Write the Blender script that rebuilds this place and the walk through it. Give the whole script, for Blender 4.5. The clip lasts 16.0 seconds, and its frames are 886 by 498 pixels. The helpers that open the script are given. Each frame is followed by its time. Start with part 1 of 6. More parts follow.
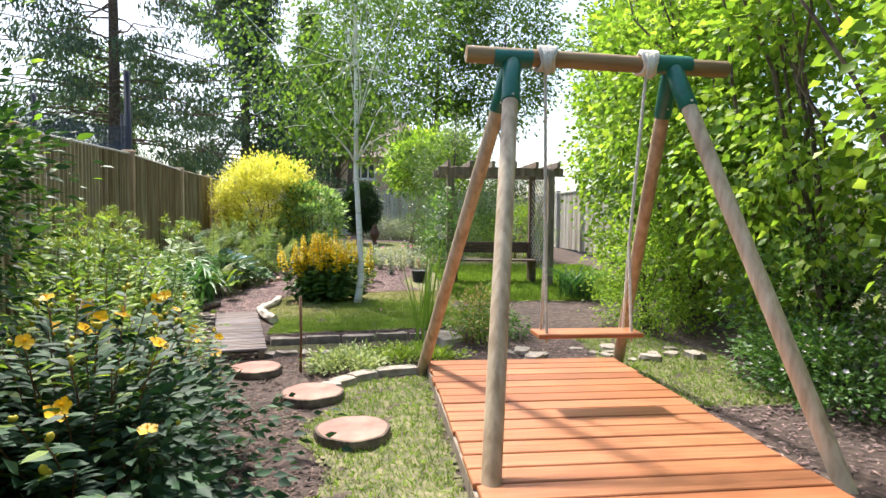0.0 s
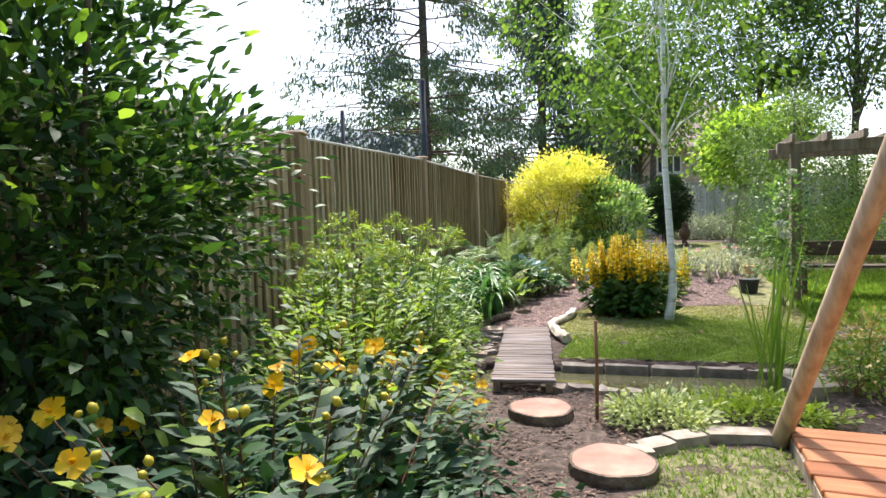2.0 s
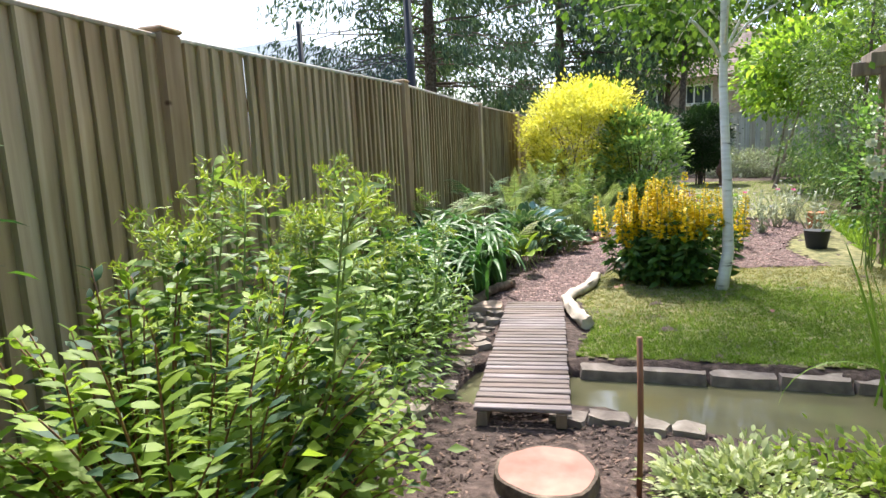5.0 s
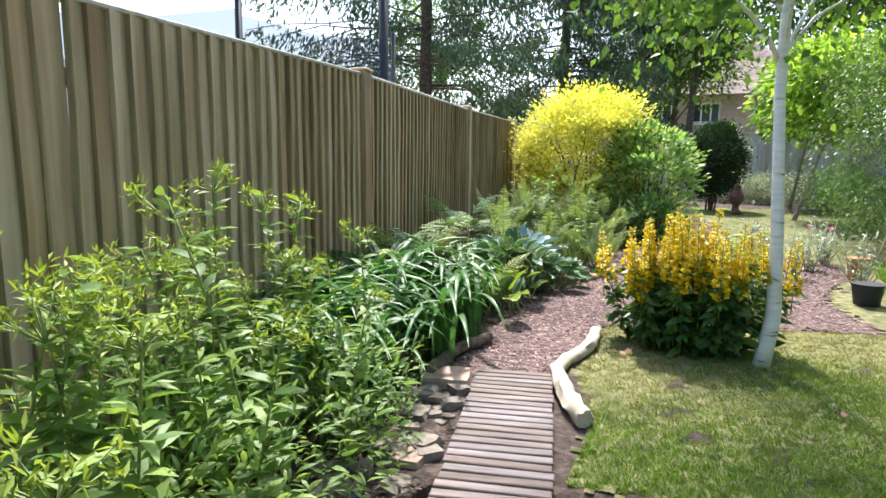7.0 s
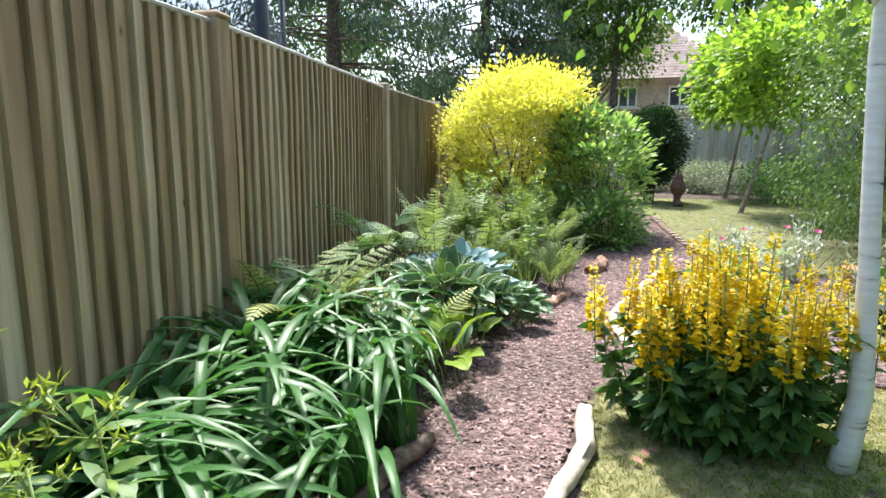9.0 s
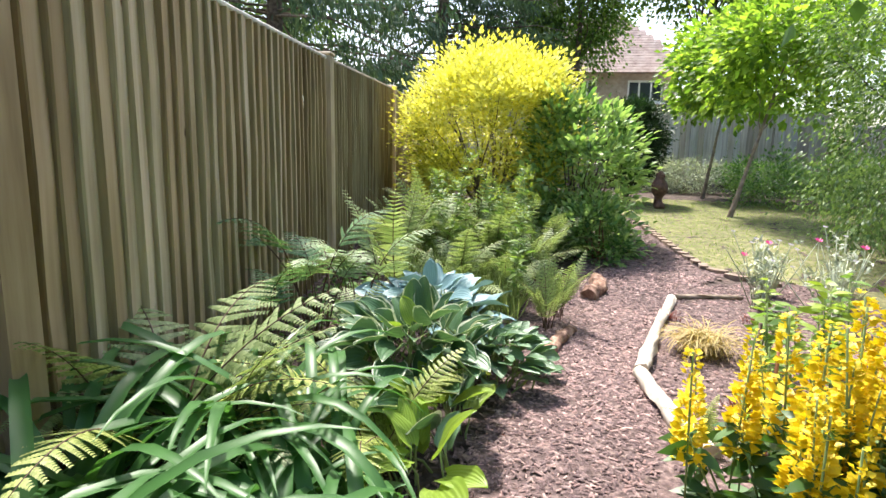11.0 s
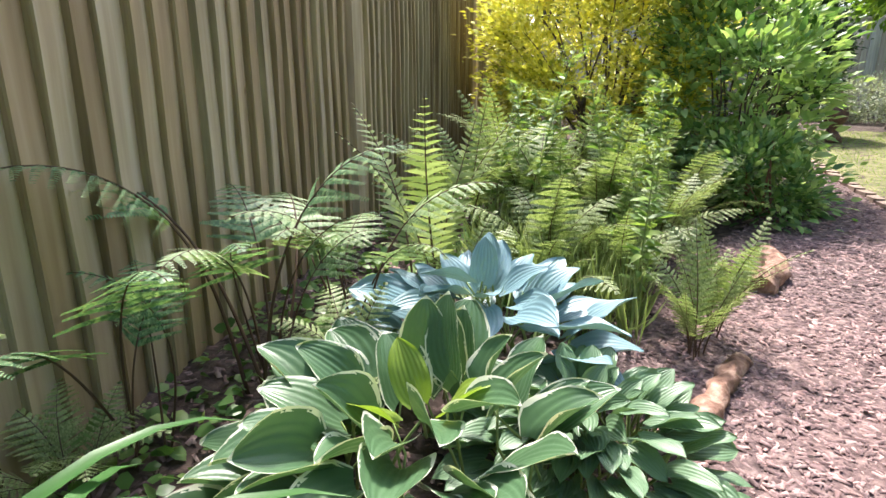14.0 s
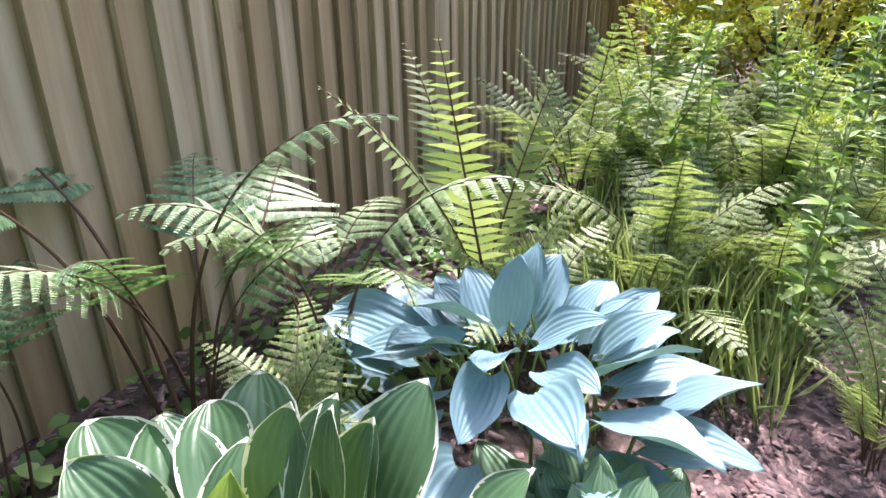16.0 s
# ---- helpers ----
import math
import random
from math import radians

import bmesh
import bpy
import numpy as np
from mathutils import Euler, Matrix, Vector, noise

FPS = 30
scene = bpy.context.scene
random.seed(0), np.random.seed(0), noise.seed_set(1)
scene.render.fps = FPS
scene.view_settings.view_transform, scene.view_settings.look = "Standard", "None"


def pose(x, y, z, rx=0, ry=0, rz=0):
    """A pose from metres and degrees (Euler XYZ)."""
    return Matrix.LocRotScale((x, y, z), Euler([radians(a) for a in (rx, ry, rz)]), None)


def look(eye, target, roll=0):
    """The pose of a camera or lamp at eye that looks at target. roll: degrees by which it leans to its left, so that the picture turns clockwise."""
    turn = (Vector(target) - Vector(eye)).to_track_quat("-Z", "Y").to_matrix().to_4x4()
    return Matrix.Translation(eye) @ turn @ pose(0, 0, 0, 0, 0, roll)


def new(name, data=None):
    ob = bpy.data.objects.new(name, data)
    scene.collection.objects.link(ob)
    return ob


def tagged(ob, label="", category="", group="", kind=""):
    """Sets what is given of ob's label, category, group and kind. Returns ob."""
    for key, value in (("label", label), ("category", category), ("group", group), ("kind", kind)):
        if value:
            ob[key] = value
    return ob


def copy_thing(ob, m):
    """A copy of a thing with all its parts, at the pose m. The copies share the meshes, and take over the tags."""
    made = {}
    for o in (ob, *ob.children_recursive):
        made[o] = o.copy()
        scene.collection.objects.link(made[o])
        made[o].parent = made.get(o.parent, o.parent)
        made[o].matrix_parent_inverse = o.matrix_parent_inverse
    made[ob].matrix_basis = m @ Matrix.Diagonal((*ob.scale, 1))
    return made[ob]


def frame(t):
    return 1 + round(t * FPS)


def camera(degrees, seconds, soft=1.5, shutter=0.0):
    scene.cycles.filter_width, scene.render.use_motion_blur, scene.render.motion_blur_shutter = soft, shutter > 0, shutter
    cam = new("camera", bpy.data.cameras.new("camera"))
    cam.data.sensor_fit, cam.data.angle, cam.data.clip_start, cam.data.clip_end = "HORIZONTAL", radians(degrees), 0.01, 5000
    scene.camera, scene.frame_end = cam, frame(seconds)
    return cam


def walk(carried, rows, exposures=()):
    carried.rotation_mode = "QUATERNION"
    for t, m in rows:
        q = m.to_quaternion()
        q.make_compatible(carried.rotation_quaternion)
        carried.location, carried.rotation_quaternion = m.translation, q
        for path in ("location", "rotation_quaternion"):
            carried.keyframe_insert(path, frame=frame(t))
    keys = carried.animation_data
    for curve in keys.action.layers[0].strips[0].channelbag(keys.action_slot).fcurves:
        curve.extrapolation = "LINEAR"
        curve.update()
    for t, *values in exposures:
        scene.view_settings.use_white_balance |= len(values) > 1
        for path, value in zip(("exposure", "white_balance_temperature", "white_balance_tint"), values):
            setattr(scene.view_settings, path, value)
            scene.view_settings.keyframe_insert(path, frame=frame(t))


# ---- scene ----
cam = camera(74.2, 16.0)
METRES, EYE, TILT, LEAN, TURN = 9.6, 1.26, 0.0, 0.0, -6.8
ROWS = [
    (0.0, 0.0, 0.0, 0.0, 0.03, -2.8, -0.56),
    (0.5, 0.0065, 0.0327, -0.0018, 7.14, -1.4, 0.69),
    (1.0, 0.0021, 0.0679, -0.0011, 14.45, -3.21, -1.26),
    (1.5, -0.0109, 0.0933, -0.0011, 23.27, -3.99, 0.86),
    (2.0, -0.0246, 0.1172, -0.0, 28.68, -2.46, 1.65),
    (2.5, -0.0391, 0.1379, -0.0006, 32.8, -5.27, 1.48),
    (3.0, -0.0544, 0.1595, -0.0015, 28.53, -6.44, 3.46),
    (3.5, -0.0626, 0.1851, -0.0033, 27.18, -7.18, 3.34),
    (4.0, -0.0659, 0.2132, -0.0023, 28.6, -7.42, 3.96),
    (6.5, -0.101, 0.3666, 0.0102, 31.14, -9.2, 0.49),
    (7.0, -0.1179, 0.3997, 0.0109, 30.24, -7.87, -0.67),
    (7.5, -0.1365, 0.4362, 0.0137, 28.88, -8.5, -0.32),
    (8.0, -0.1557, 0.4642, 0.0134, 27.84, -6.08, 2.28),
    (8.5, -0.18, 0.5053, 0.0158, 22.59, -9.23, 2.14),
    (9.0, -0.1981, 0.5463, 0.021, 22.11, -9.27, -0.25),
    (11.5, -0.2668, 0.7054, 0.0183, 16.24, -10.22, -0.38),
    (12.0, -0.2724, 0.7372, 0.0125, 15.45, -12.07, 0.64),
    (12.5, -0.2799, 0.7586, 0.0079, 15.05, -13.83, 0.61),
    (13.0, -0.2864, 0.7893, 0.0056, 19.92, -11.81, 0.9),
    (13.5, -0.2906, 0.8183, 0.0035, 24.27, -14.37, 0.08),
    (14.0, -0.2981, 0.8436, 0.0016, 27.34, -16.16, 0.04),
    (14.5, -0.2985, 0.8643, -0.0003, 33.86, -19.29, -0.0),
    (15.0, -0.3018, 0.8844, -0.0018, 38.76, -22.79, 0.68),
    (15.5, -0.3038, 0.9052, -0.0006, 39.95, -23.02, 1.07),
    (16.0, -0.3003, 0.9292, 0.0009, 44.86, -22.06, 0.84),
]
EXPOSURES = [(0.0, 1.35, 6500, 10), (4.0, 1.42, 6500, 10), (7.0, 1.5, 6250, 9), (9.0, 1.58, 6200, 8), (11.5, 1.62, 6500, 11), (13.5, 1.68, 6500, 13), (14.5, 1.76, 6250, 19), (16.0, 1.9, 6050, 26)]
walk(cam, [(t, pose(0, 0, EYE, TILT, LEAN, TURN) @ pose(METRES * x, METRES * y, METRES * z, 90 + pitch, roll, yaw)) for t, x, y, z, yaw, pitch, roll in ROWS], EXPOSURES)

# ---- light ----
SUN_AZ, SUN_EL = (-0.4, 0.9), 59.0
world = bpy.data.worlds.new("sky")
scene.world = world
world.use_nodes = True
wn = world.node_tree.nodes
sky = wn.new("ShaderNodeTexSky")
sky.sky_type, sky.sun_disc = "NISHITA", False
sky.sun_elevation = radians(SUN_EL)
sky.sun_rotation = math.atan2(SUN_AZ[0], SUN_AZ[1])
sky.dust_density, sky.air_density, sky.ozone_density = 3.0, 1.0, 1.0
world.node_tree.links.new(sky.outputs[0], wn["Background"].inputs[0])
wn["Background"].inputs[1].default_value = 0.15
sun = new("sun", bpy.data.lights.new("sun", "SUN"))
sun.data.energy, sun.data.angle, sun.data.color = 3.3, radians(4.0), (1.0, 0.95, 0.86)
_d = Vector((SUN_AZ[0], SUN_AZ[1], 0)).normalized() * math.cos(radians(SUN_EL)) + Vector((0, 0, math.sin(radians(SUN_EL))))
sun.matrix_world = look(_d * 40, (0, 0, 0))

# ---- materials ----


def _base(name):
    m = bpy.data.materials.new(name)
    m.use_nodes = True
    nt = m.node_tree
    return m, nt, nt.nodes, nt.links, nt.nodes["Principled BSDF"]


def _noise(nd, ln, scale, detail=4.0, stretch=None, coord="Object"):
    tc = nd.new("ShaderNodeTexCoord")
    n = nd.new("ShaderNodeTexNoise")
    n.inputs["Scale"].default_value, n.inputs["Detail"].default_value = scale, detail
    if stretch:
        mp = nd.new("ShaderNodeMapping")
        mp.inputs["Scale"].default_value = stretch
        ln.new(tc.outputs[coord], mp.inputs[0])
        ln.new(mp.outputs[0], n.inputs["Vector"])
    else:
        ln.new(tc.outputs[coord], n.inputs["Vector"])
    return n


def _ramp(nd, ln, src, stops):
    r = nd.new("ShaderNodeValToRGB")
    el = r.color_ramp.elements
    while len(el) < len(stops):
        el.new(0.5)
    for e, (p, c) in zip(el, stops):
        e.position, e.color = p, (*c, 1)
    ln.new(src, r.inputs[0])
    return r


def _mix(nd, ln, a, b, fac, mode="MIX"):
    x = nd.new("ShaderNodeMix")
    x.data_type, x.blend_type = "RGBA", mode
    if isinstance(fac, float):
        x.inputs[0].default_value = fac
    else:
        ln.new(fac, x.inputs[0])
    ln.new(a, x.inputs[6])
    ln.new(b, x.inputs[7])
    return x.outputs[2]


def _bump(nd, ln, h, bsdf, strength=0.4, dist=0.01):
    b = nd.new("ShaderNodeBump")
    b.inputs["Strength"].default_value, b.inputs["Distance"].default_value = strength, dist
    ln.new(h, b.inputs["Height"])
    ln.new(b.outputs[0], bsdf.inputs["Normal"])


def leaf_mat(name, dark, mid, lite, trans=0.35, rough=0.42, vein=0.0):
    """Leaf: every leaf its own tone, light shining through it."""
    m, nt, nd, ln, bs = _base(name)
    gi = nd.new("ShaderNodeNewGeometry")
    r = _ramp(nd, ln, gi.outputs["Random Per Island"], [(0.0, dark), (0.5, mid), (1.0, lite)])
    n = _noise(nd, ln, 5.0, 3.0)
    r2 = _ramp(nd, ln, n.outputs[0], [(0.3, (0.72, 0.75, 0.7)), (0.7, (1.1, 1.08, 1.0))])
    col = _mix(nd, ln, r.outputs[0], r2.outputs[0], 1.0, "MULTIPLY")
    ln.new(col, bs.inputs["Base Color"])
    bs.inputs["Roughness"].default_value = rough
    bs.inputs["Specular IOR Level"].default_value = 0.4
    tr = nd.new("ShaderNodeBsdfTranslucent")
    warm = nd.new("ShaderNodeMix")
    warm.data_type, warm.blend_type = "RGBA", "MULTIPLY"
    warm.inputs[0].default_value = 1.0
    ln.new(col, warm.inputs[6])
    warm.inputs[7].default_value = (1.3, 1.35, 0.72, 1)
    ln.new(warm.outputs[2], tr.inputs[0])
    ms = nd.new("ShaderNodeMixShader")
    ms.inputs[0].default_value = trans
    ln.new(bs.outputs[0], ms.inputs[1])
    ln.new(tr.outputs[0], ms.inputs[2])
    ln.new(ms.outputs[0], nd["Material Output"].inputs[0])
    if vein:
        w = _noise(nd, ln, 40.0, 2.0)
        _bump(nd, ln, w.outputs[0], bs, vein, 0.004)
    return m


def wood_mat(name, dark, mid, lite, stretch, rough=0.7, scale=6.0, blotch=None, obj_random=True, bump=0.35, knots=False):
    """Wood: grain drawn out along the piece, broad stains, each piece its own tone."""
    m, nt, nd, ln, bs = _base(name)
    tc, oi0, add = nd.new("ShaderNodeTexCoord"), nd.new("ShaderNodeObjectInfo"), nd.new("ShaderNodeVectorMath")
    add.operation = "MULTIPLY_ADD"
    cb = nd.new("ShaderNodeCombineXYZ")
    for k in range(3):
        ln.new(oi0.outputs["Random"], cb.inputs[k])
    ln.new(cb.outputs[0], add.inputs[0])
    add.inputs[1].default_value = (7.3, 11.1, 9.7)
    ln.new(tc.outputs["Object"], add.inputs[2])

    def grain(sc, det, st):
        mp, n = nd.new("ShaderNodeMapping"), nd.new("ShaderNodeTexNoise")
        mp.inputs["Scale"].default_value = st
        n.inputs["Scale"].default_value, n.inputs["Detail"].default_value = sc, det
        ln.new(add.outputs[0], mp.inputs[0])
        ln.new(mp.outputs[0], n.inputs["Vector"])
        return n

    g = grain(scale, 8.0, stretch)
    r = _ramp(nd, ln, g.outputs[0], [(0.25, dark), (0.5, mid), (0.75, lite)])
    s = grain(1.7, 5.0, (1, 1, 1))
    bl = _ramp(nd, ln, s.outputs[0], [(0.3, blotch or (0.75, 0.75, 0.72)), (0.65, (1.05, 1.03, 1.0))])
    col = _mix(nd, ln, r.outputs[0], bl.outputs[0], 1.0, "MULTIPLY")
    if knots:
        mp, vo = nd.new("ShaderNodeMapping"), nd.new("ShaderNodeTexVoronoi")
        mp.inputs["Scale"].default_value = (1, 1, 1.5)
        vo.inputs["Scale"].default_value = 3.2
        ln.new(add.outputs[0], mp.inputs[0])
        ln.new(mp.outputs[0], vo.inputs["Vector"])
        kn = _ramp(nd, ln, vo.outputs["Distance"], [(0.03, (0.3, 0.22, 0.17)), (0.075, (1, 1, 1))])
        col = _mix(nd, ln, col, kn.outputs[0], 1.0, "MULTIPLY")
    if obj_random:
        oi = nd.new("ShaderNodeObjectInfo")
        rr = _ramp(nd, ln, oi.outputs["Random"], [(0.0, (0.7, 0.62, 0.54)), (0.35, (0.96, 0.9, 0.82)), (0.7, (0.98, 1.0, 1.0)), (1.0, (1.16, 1.18, 1.22))])
        col = _mix(nd, ln, col, rr.outputs[0], 1.0, "MULTIPLY")
    ln.new(col, bs.inputs["Base Color"])
    bs.inputs["Roughness"].default_value = rough
    _bump(nd, ln, g.outputs[0], bs, bump, 0.006)
    return m


def rough_mat(name, c1, c2, c3, scale=8.0, rough=0.9, bump=0.6, dist=0.02, big=0.8, island=False):
    """Soil, stone, bark: two scales of mottling and relief."""
    m, nt, nd, ln, bs = _base(name)
    n = _noise(nd, ln, scale, 8.0)
    r = _ramp(nd, ln, n.outputs[0], [(0.3, c1), (0.5, c2), (0.72, c3)])
    b = _noise(nd, ln, big, 4.0)
    r2 = _ramp(nd, ln, b.outputs[0], [(0.3, (0.7, 0.7, 0.7)), (0.7, (1.15, 1.12, 1.08))])
    col = _mix(nd, ln, r.outputs[0], r2.outputs[0], 1.0, "MULTIPLY")
    if island:
        gi = nd.new("ShaderNodeNewGeometry")
        r3 = _ramp(nd, ln, gi.outputs["Random Per Island"], [(0.0, (0.45, 0.42, 0.42)), (0.6, (1, 1, 1)), (1.0, (1.7, 1.6, 1.5))])
        col = _mix(nd, ln, col, r3.outputs[0], 1.0, "MULTIPLY")
    ln.new(col, bs.inputs["Base Color"])
    bs.inputs["Roughness"].default_value = rough
    _bump(nd, ln, n.outputs[0], bs, bump, dist)
    return m


def plain_mat(name, c, rough=0.5, metal=0.0, vary=0.12, scale=20.0):
    m, nt, nd, ln, bs = _base(name)
    n = _noise(nd, ln, scale, 5.0)
    lo, hi = tuple(v * (1 - vary) for v in c), tuple(min(1, v * (1 + vary)) for v in c)
    r = _ramp(nd, ln, n.outputs[0], [(0.3, lo), (0.7, hi)])
    ln.new(r.outputs[0], bs.inputs["Base Color"])
    bs.inputs["Roughness"].default_value, bs.inputs["Metallic"].default_value = rough, metal
    return m


M_SOIL = rough_mat("soil", (0.034, 0.023, 0.02), (0.075, 0.051, 0.044), (0.155, 0.11, 0.095), 18.0, 0.95, 0.9, 0.03)
M_TURF = rough_mat("turf", (0.09, 0.1, 0.04), (0.17, 0.17, 0.07), (0.3, 0.27, 0.14), 14.0, 0.95, 0.6, 0.02, 1.3)
M_DRYTURF = rough_mat("dry_turf", (0.07, 0.075, 0.035), (0.15, 0.145, 0.075), (0.27, 0.235, 0.14), 16.0, 0.95, 0.6, 0.02, 2.2)
M_BARKBED = rough_mat("bark_mulch", (0.06, 0.038, 0.036), (0.14, 0.093, 0.09), (0.28, 0.2, 0.185), 30.0, 0.95, 0.9, 0.02, 1.2)
M_CHIP = rough_mat("bark_chip", (0.1, 0.064, 0.064), (0.22, 0.148, 0.148), (0.4, 0.3, 0.285), 25.0, 0.9, 0.5, 0.01, 1.0, True)
M_FENCE = wood_mat("fence_board_wood", (0.36, 0.265, 0.19), (0.5, 0.39, 0.29), (0.61, 0.51, 0.42), (9, 9, 0.9), 0.75, 2.4, (0.76, 0.72, 0.62), knots=True)
M_FENCEEDGE = wood_mat("dark_olive_board_edge", (0.2, 0.15, 0.08), (0.33, 0.265, 0.155), (0.44, 0.365, 0.235), (9, 9, 1.1), 0.85, 3.0)
M_POST = wood_mat("fence_post_wood", (0.24, 0.175, 0.115), (0.43, 0.335, 0.235), (0.55, 0.45, 0.34), (8, 8, 0.8), 0.85, 3.0)
M_DECK = wood_mat("deck_stain", (0.3, 0.105, 0.045), (0.4, 0.155, 0.07), (0.48, 0.205, 0.1), (0.7, 9, 9), 0.5, 4.0, (0.85, 0.82, 0.8), bump=0.2)
M_LEG = wood_mat("round_pole_wood", (0.34, 0.25, 0.17), (0.55, 0.44, 0.33), (0.7, 0.6, 0.48), (9, 9, 0.7), 0.65, 3.0, (0.74, 0.68, 0.62))
M_BEAM = wood_mat("beam_wood", (0.26, 0.17, 0.09), (0.4, 0.29, 0.17), (0.5, 0.39, 0.25), (0.7, 9, 9), 0.65, 3.0)
M_BRIDGE = wood_mat("bridge_slat_wood", (0.13, 0.105, 0.108), (0.215, 0.178, 0.182), (0.3, 0.255, 0.26), (0.8, 9, 9), 0.8, 4.0)
M_OLDWOOD = wood_mat("weathered_wood", (0.12, 0.09, 0.07), (0.24, 0.19, 0.15), (0.36, 0.3, 0.25), (7, 7, 1.0), 0.85, 3.0)
M_GREYWOOD = wood_mat("grey_board_wood", (0.36, 0.34, 0.32), (0.5, 0.48, 0.455), (0.62, 0.6, 0.57), (8, 8, 0.8), 0.85, 3.0)
M_DARKWOOD = wood_mat("dark_bench_wood", (0.045, 0.03, 0.022), (0.09, 0.06, 0.045), (0.15, 0.11, 0.08), (1, 8, 8), 0.7, 3.0)
M_GREEN = plain_mat("green_paint", (0.012, 0.13, 0.1), 0.32, 0.0, 0.15)
M_ROPE = rough_mat("rope", (0.6, 0.55, 0.48), (0.76, 0.72, 0.66), (0.85, 0.82, 0.79), 120.0, 0.9, 0.8, 0.004)
M_STONE = rough_mat("pale_stone", (0.23, 0.19, 0.16), (0.38, 0.33, 0.285), (0.54, 0.49, 0.44), 9.0, 0.9, 0.7, 0.02)
M_DKSTONE = rough_mat("dark_stone", (0.15, 0.122, 0.108), (0.27, 0.228, 0.2), (0.42, 0.365, 0.325), 9.0, 0.9, 0.8, 0.02)
M_CUT = rough_mat("cut_log_face", (0.3, 0.14, 0.11), (0.41, 0.195, 0.16), (0.5, 0.265, 0.215), 7.0, 0.8, 0.3, 0.005)
M_BARK = rough_mat("tree_bark", (0.05, 0.036, 0.026), (0.12, 0.09, 0.07), (0.22, 0.18, 0.14), 14.0, 0.95, 1.0, 0.03)
M_YOUNGBARK = rough_mat("young_bark", (0.14, 0.105, 0.08), (0.25, 0.195, 0.15), (0.36, 0.29, 0.23), 16.0, 0.9, 0.7, 0.01)
M_PINKSTONE = rough_mat("pinkish_slab", (0.3, 0.21, 0.17), (0.43, 0.32, 0.27), (0.54, 0.43, 0.37), 9.0, 0.9, 0.6, 0.01)
M_BROKEN = rough_mat("broken_log_wood", (0.1, 0.05, 0.035), (0.25, 0.14, 0.1), (0.5, 0.36, 0.28), 16.0, 0.9, 1.0, 0.03, 5.0)
M_PALELOG = rough_mat("bare_pale_log", (0.42, 0.34, 0.27), (0.62, 0.54, 0.46), (0.74, 0.68, 0.6), 10.0, 0.8, 0.4, 0.01)
M_STEM = plain_mat("red_brown_stem", (0.19, 0.085, 0.045), 0.6)
M_GSTEM = plain_mat("green_stem", (0.19, 0.26, 0.08), 0.6)
M_FSTEM = plain_mat("fern_stalk", (0.085, 0.045, 0.025), 0.7)
M_PETAL = leaf_mat("yellow_petal", (0.82, 0.42, 0.008), (0.88, 0.5, 0.01), (0.9, 0.58, 0.02), 0.25, 0.5)
M_BUD = leaf_mat("yellow_green_bud", (0.25, 0.28, 0.04), (0.5, 0.42, 0.04), (0.8, 0.52, 0.03), 0.1, 0.5)
M_WHITEPETAL = leaf_mat("white_petal", (0.74, 0.74, 0.72), (0.8, 0.8, 0.78), (0.84, 0.84, 0.82), 0.25, 0.5)
M_PINK = leaf_mat("magenta_petal", (0.6, 0.02, 0.2), (0.7, 0.04, 0.3), (0.75, 0.1, 0.35), 0.2, 0.5)
M_LILAC = leaf_mat("lilac_petal", (0.4, 0.36, 0.6), (0.6, 0.55, 0.75), (0.75, 0.7, 0.82), 0.2, 0.5)
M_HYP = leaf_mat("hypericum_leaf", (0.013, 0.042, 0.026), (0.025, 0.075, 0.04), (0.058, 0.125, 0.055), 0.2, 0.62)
M_HYPTOP = leaf_mat("yellow_green_hypericum_leaf", (0.13, 0.22, 0.04), (0.22, 0.33, 0.055), (0.33, 0.44, 0.08), 0.45, 0.55)
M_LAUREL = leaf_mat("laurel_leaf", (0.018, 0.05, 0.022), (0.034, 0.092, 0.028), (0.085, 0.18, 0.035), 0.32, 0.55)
M_LAURELTOP = leaf_mat("sunlit_laurel_leaf", (0.13, 0.26, 0.035), (0.22, 0.38, 0.05), (0.34, 0.5, 0.08), 0.5, 0.45)
M_HAZEL = leaf_mat("hazel_leaf", (0.1, 0.2, 0.03), (0.23, 0.37, 0.055), (0.42, 0.55, 0.1), 0.58, 0.45)
M_BIRCHLEAF = leaf_mat("birch_leaf", (0.075, 0.15, 0.035), (0.13, 0.235, 0.05), (0.22, 0.34, 0.07), 0.48, 0.38)
M_TREELEAF = leaf_mat("tree_leaf", (0.06, 0.12, 0.03), (0.1, 0.19, 0.04), (0.18, 0.28, 0.06), 0.45, 0.5)
M_CONIFER = leaf_mat("conifer_needles", (0.045, 0.085, 0.05), (0.075, 0.13, 0.075), (0.13, 0.19, 0.105), 0.25, 0.6)
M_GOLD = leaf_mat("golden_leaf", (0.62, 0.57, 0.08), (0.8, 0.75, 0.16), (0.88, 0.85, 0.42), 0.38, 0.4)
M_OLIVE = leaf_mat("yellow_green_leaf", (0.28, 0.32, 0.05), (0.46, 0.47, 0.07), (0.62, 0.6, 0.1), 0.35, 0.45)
M_SHRUB = leaf_mat("shrub_leaf", (0.06, 0.14, 0.045), (0.13, 0.255, 0.08), (0.28, 0.42, 0.15), 0.4, 0.4)
M_SPRIG = leaf_mat("light_shrub_leaf", (0.2, 0.33, 0.12), (0.32, 0.46, 0.18), (0.46, 0.58, 0.28), 0.42, 0.4)
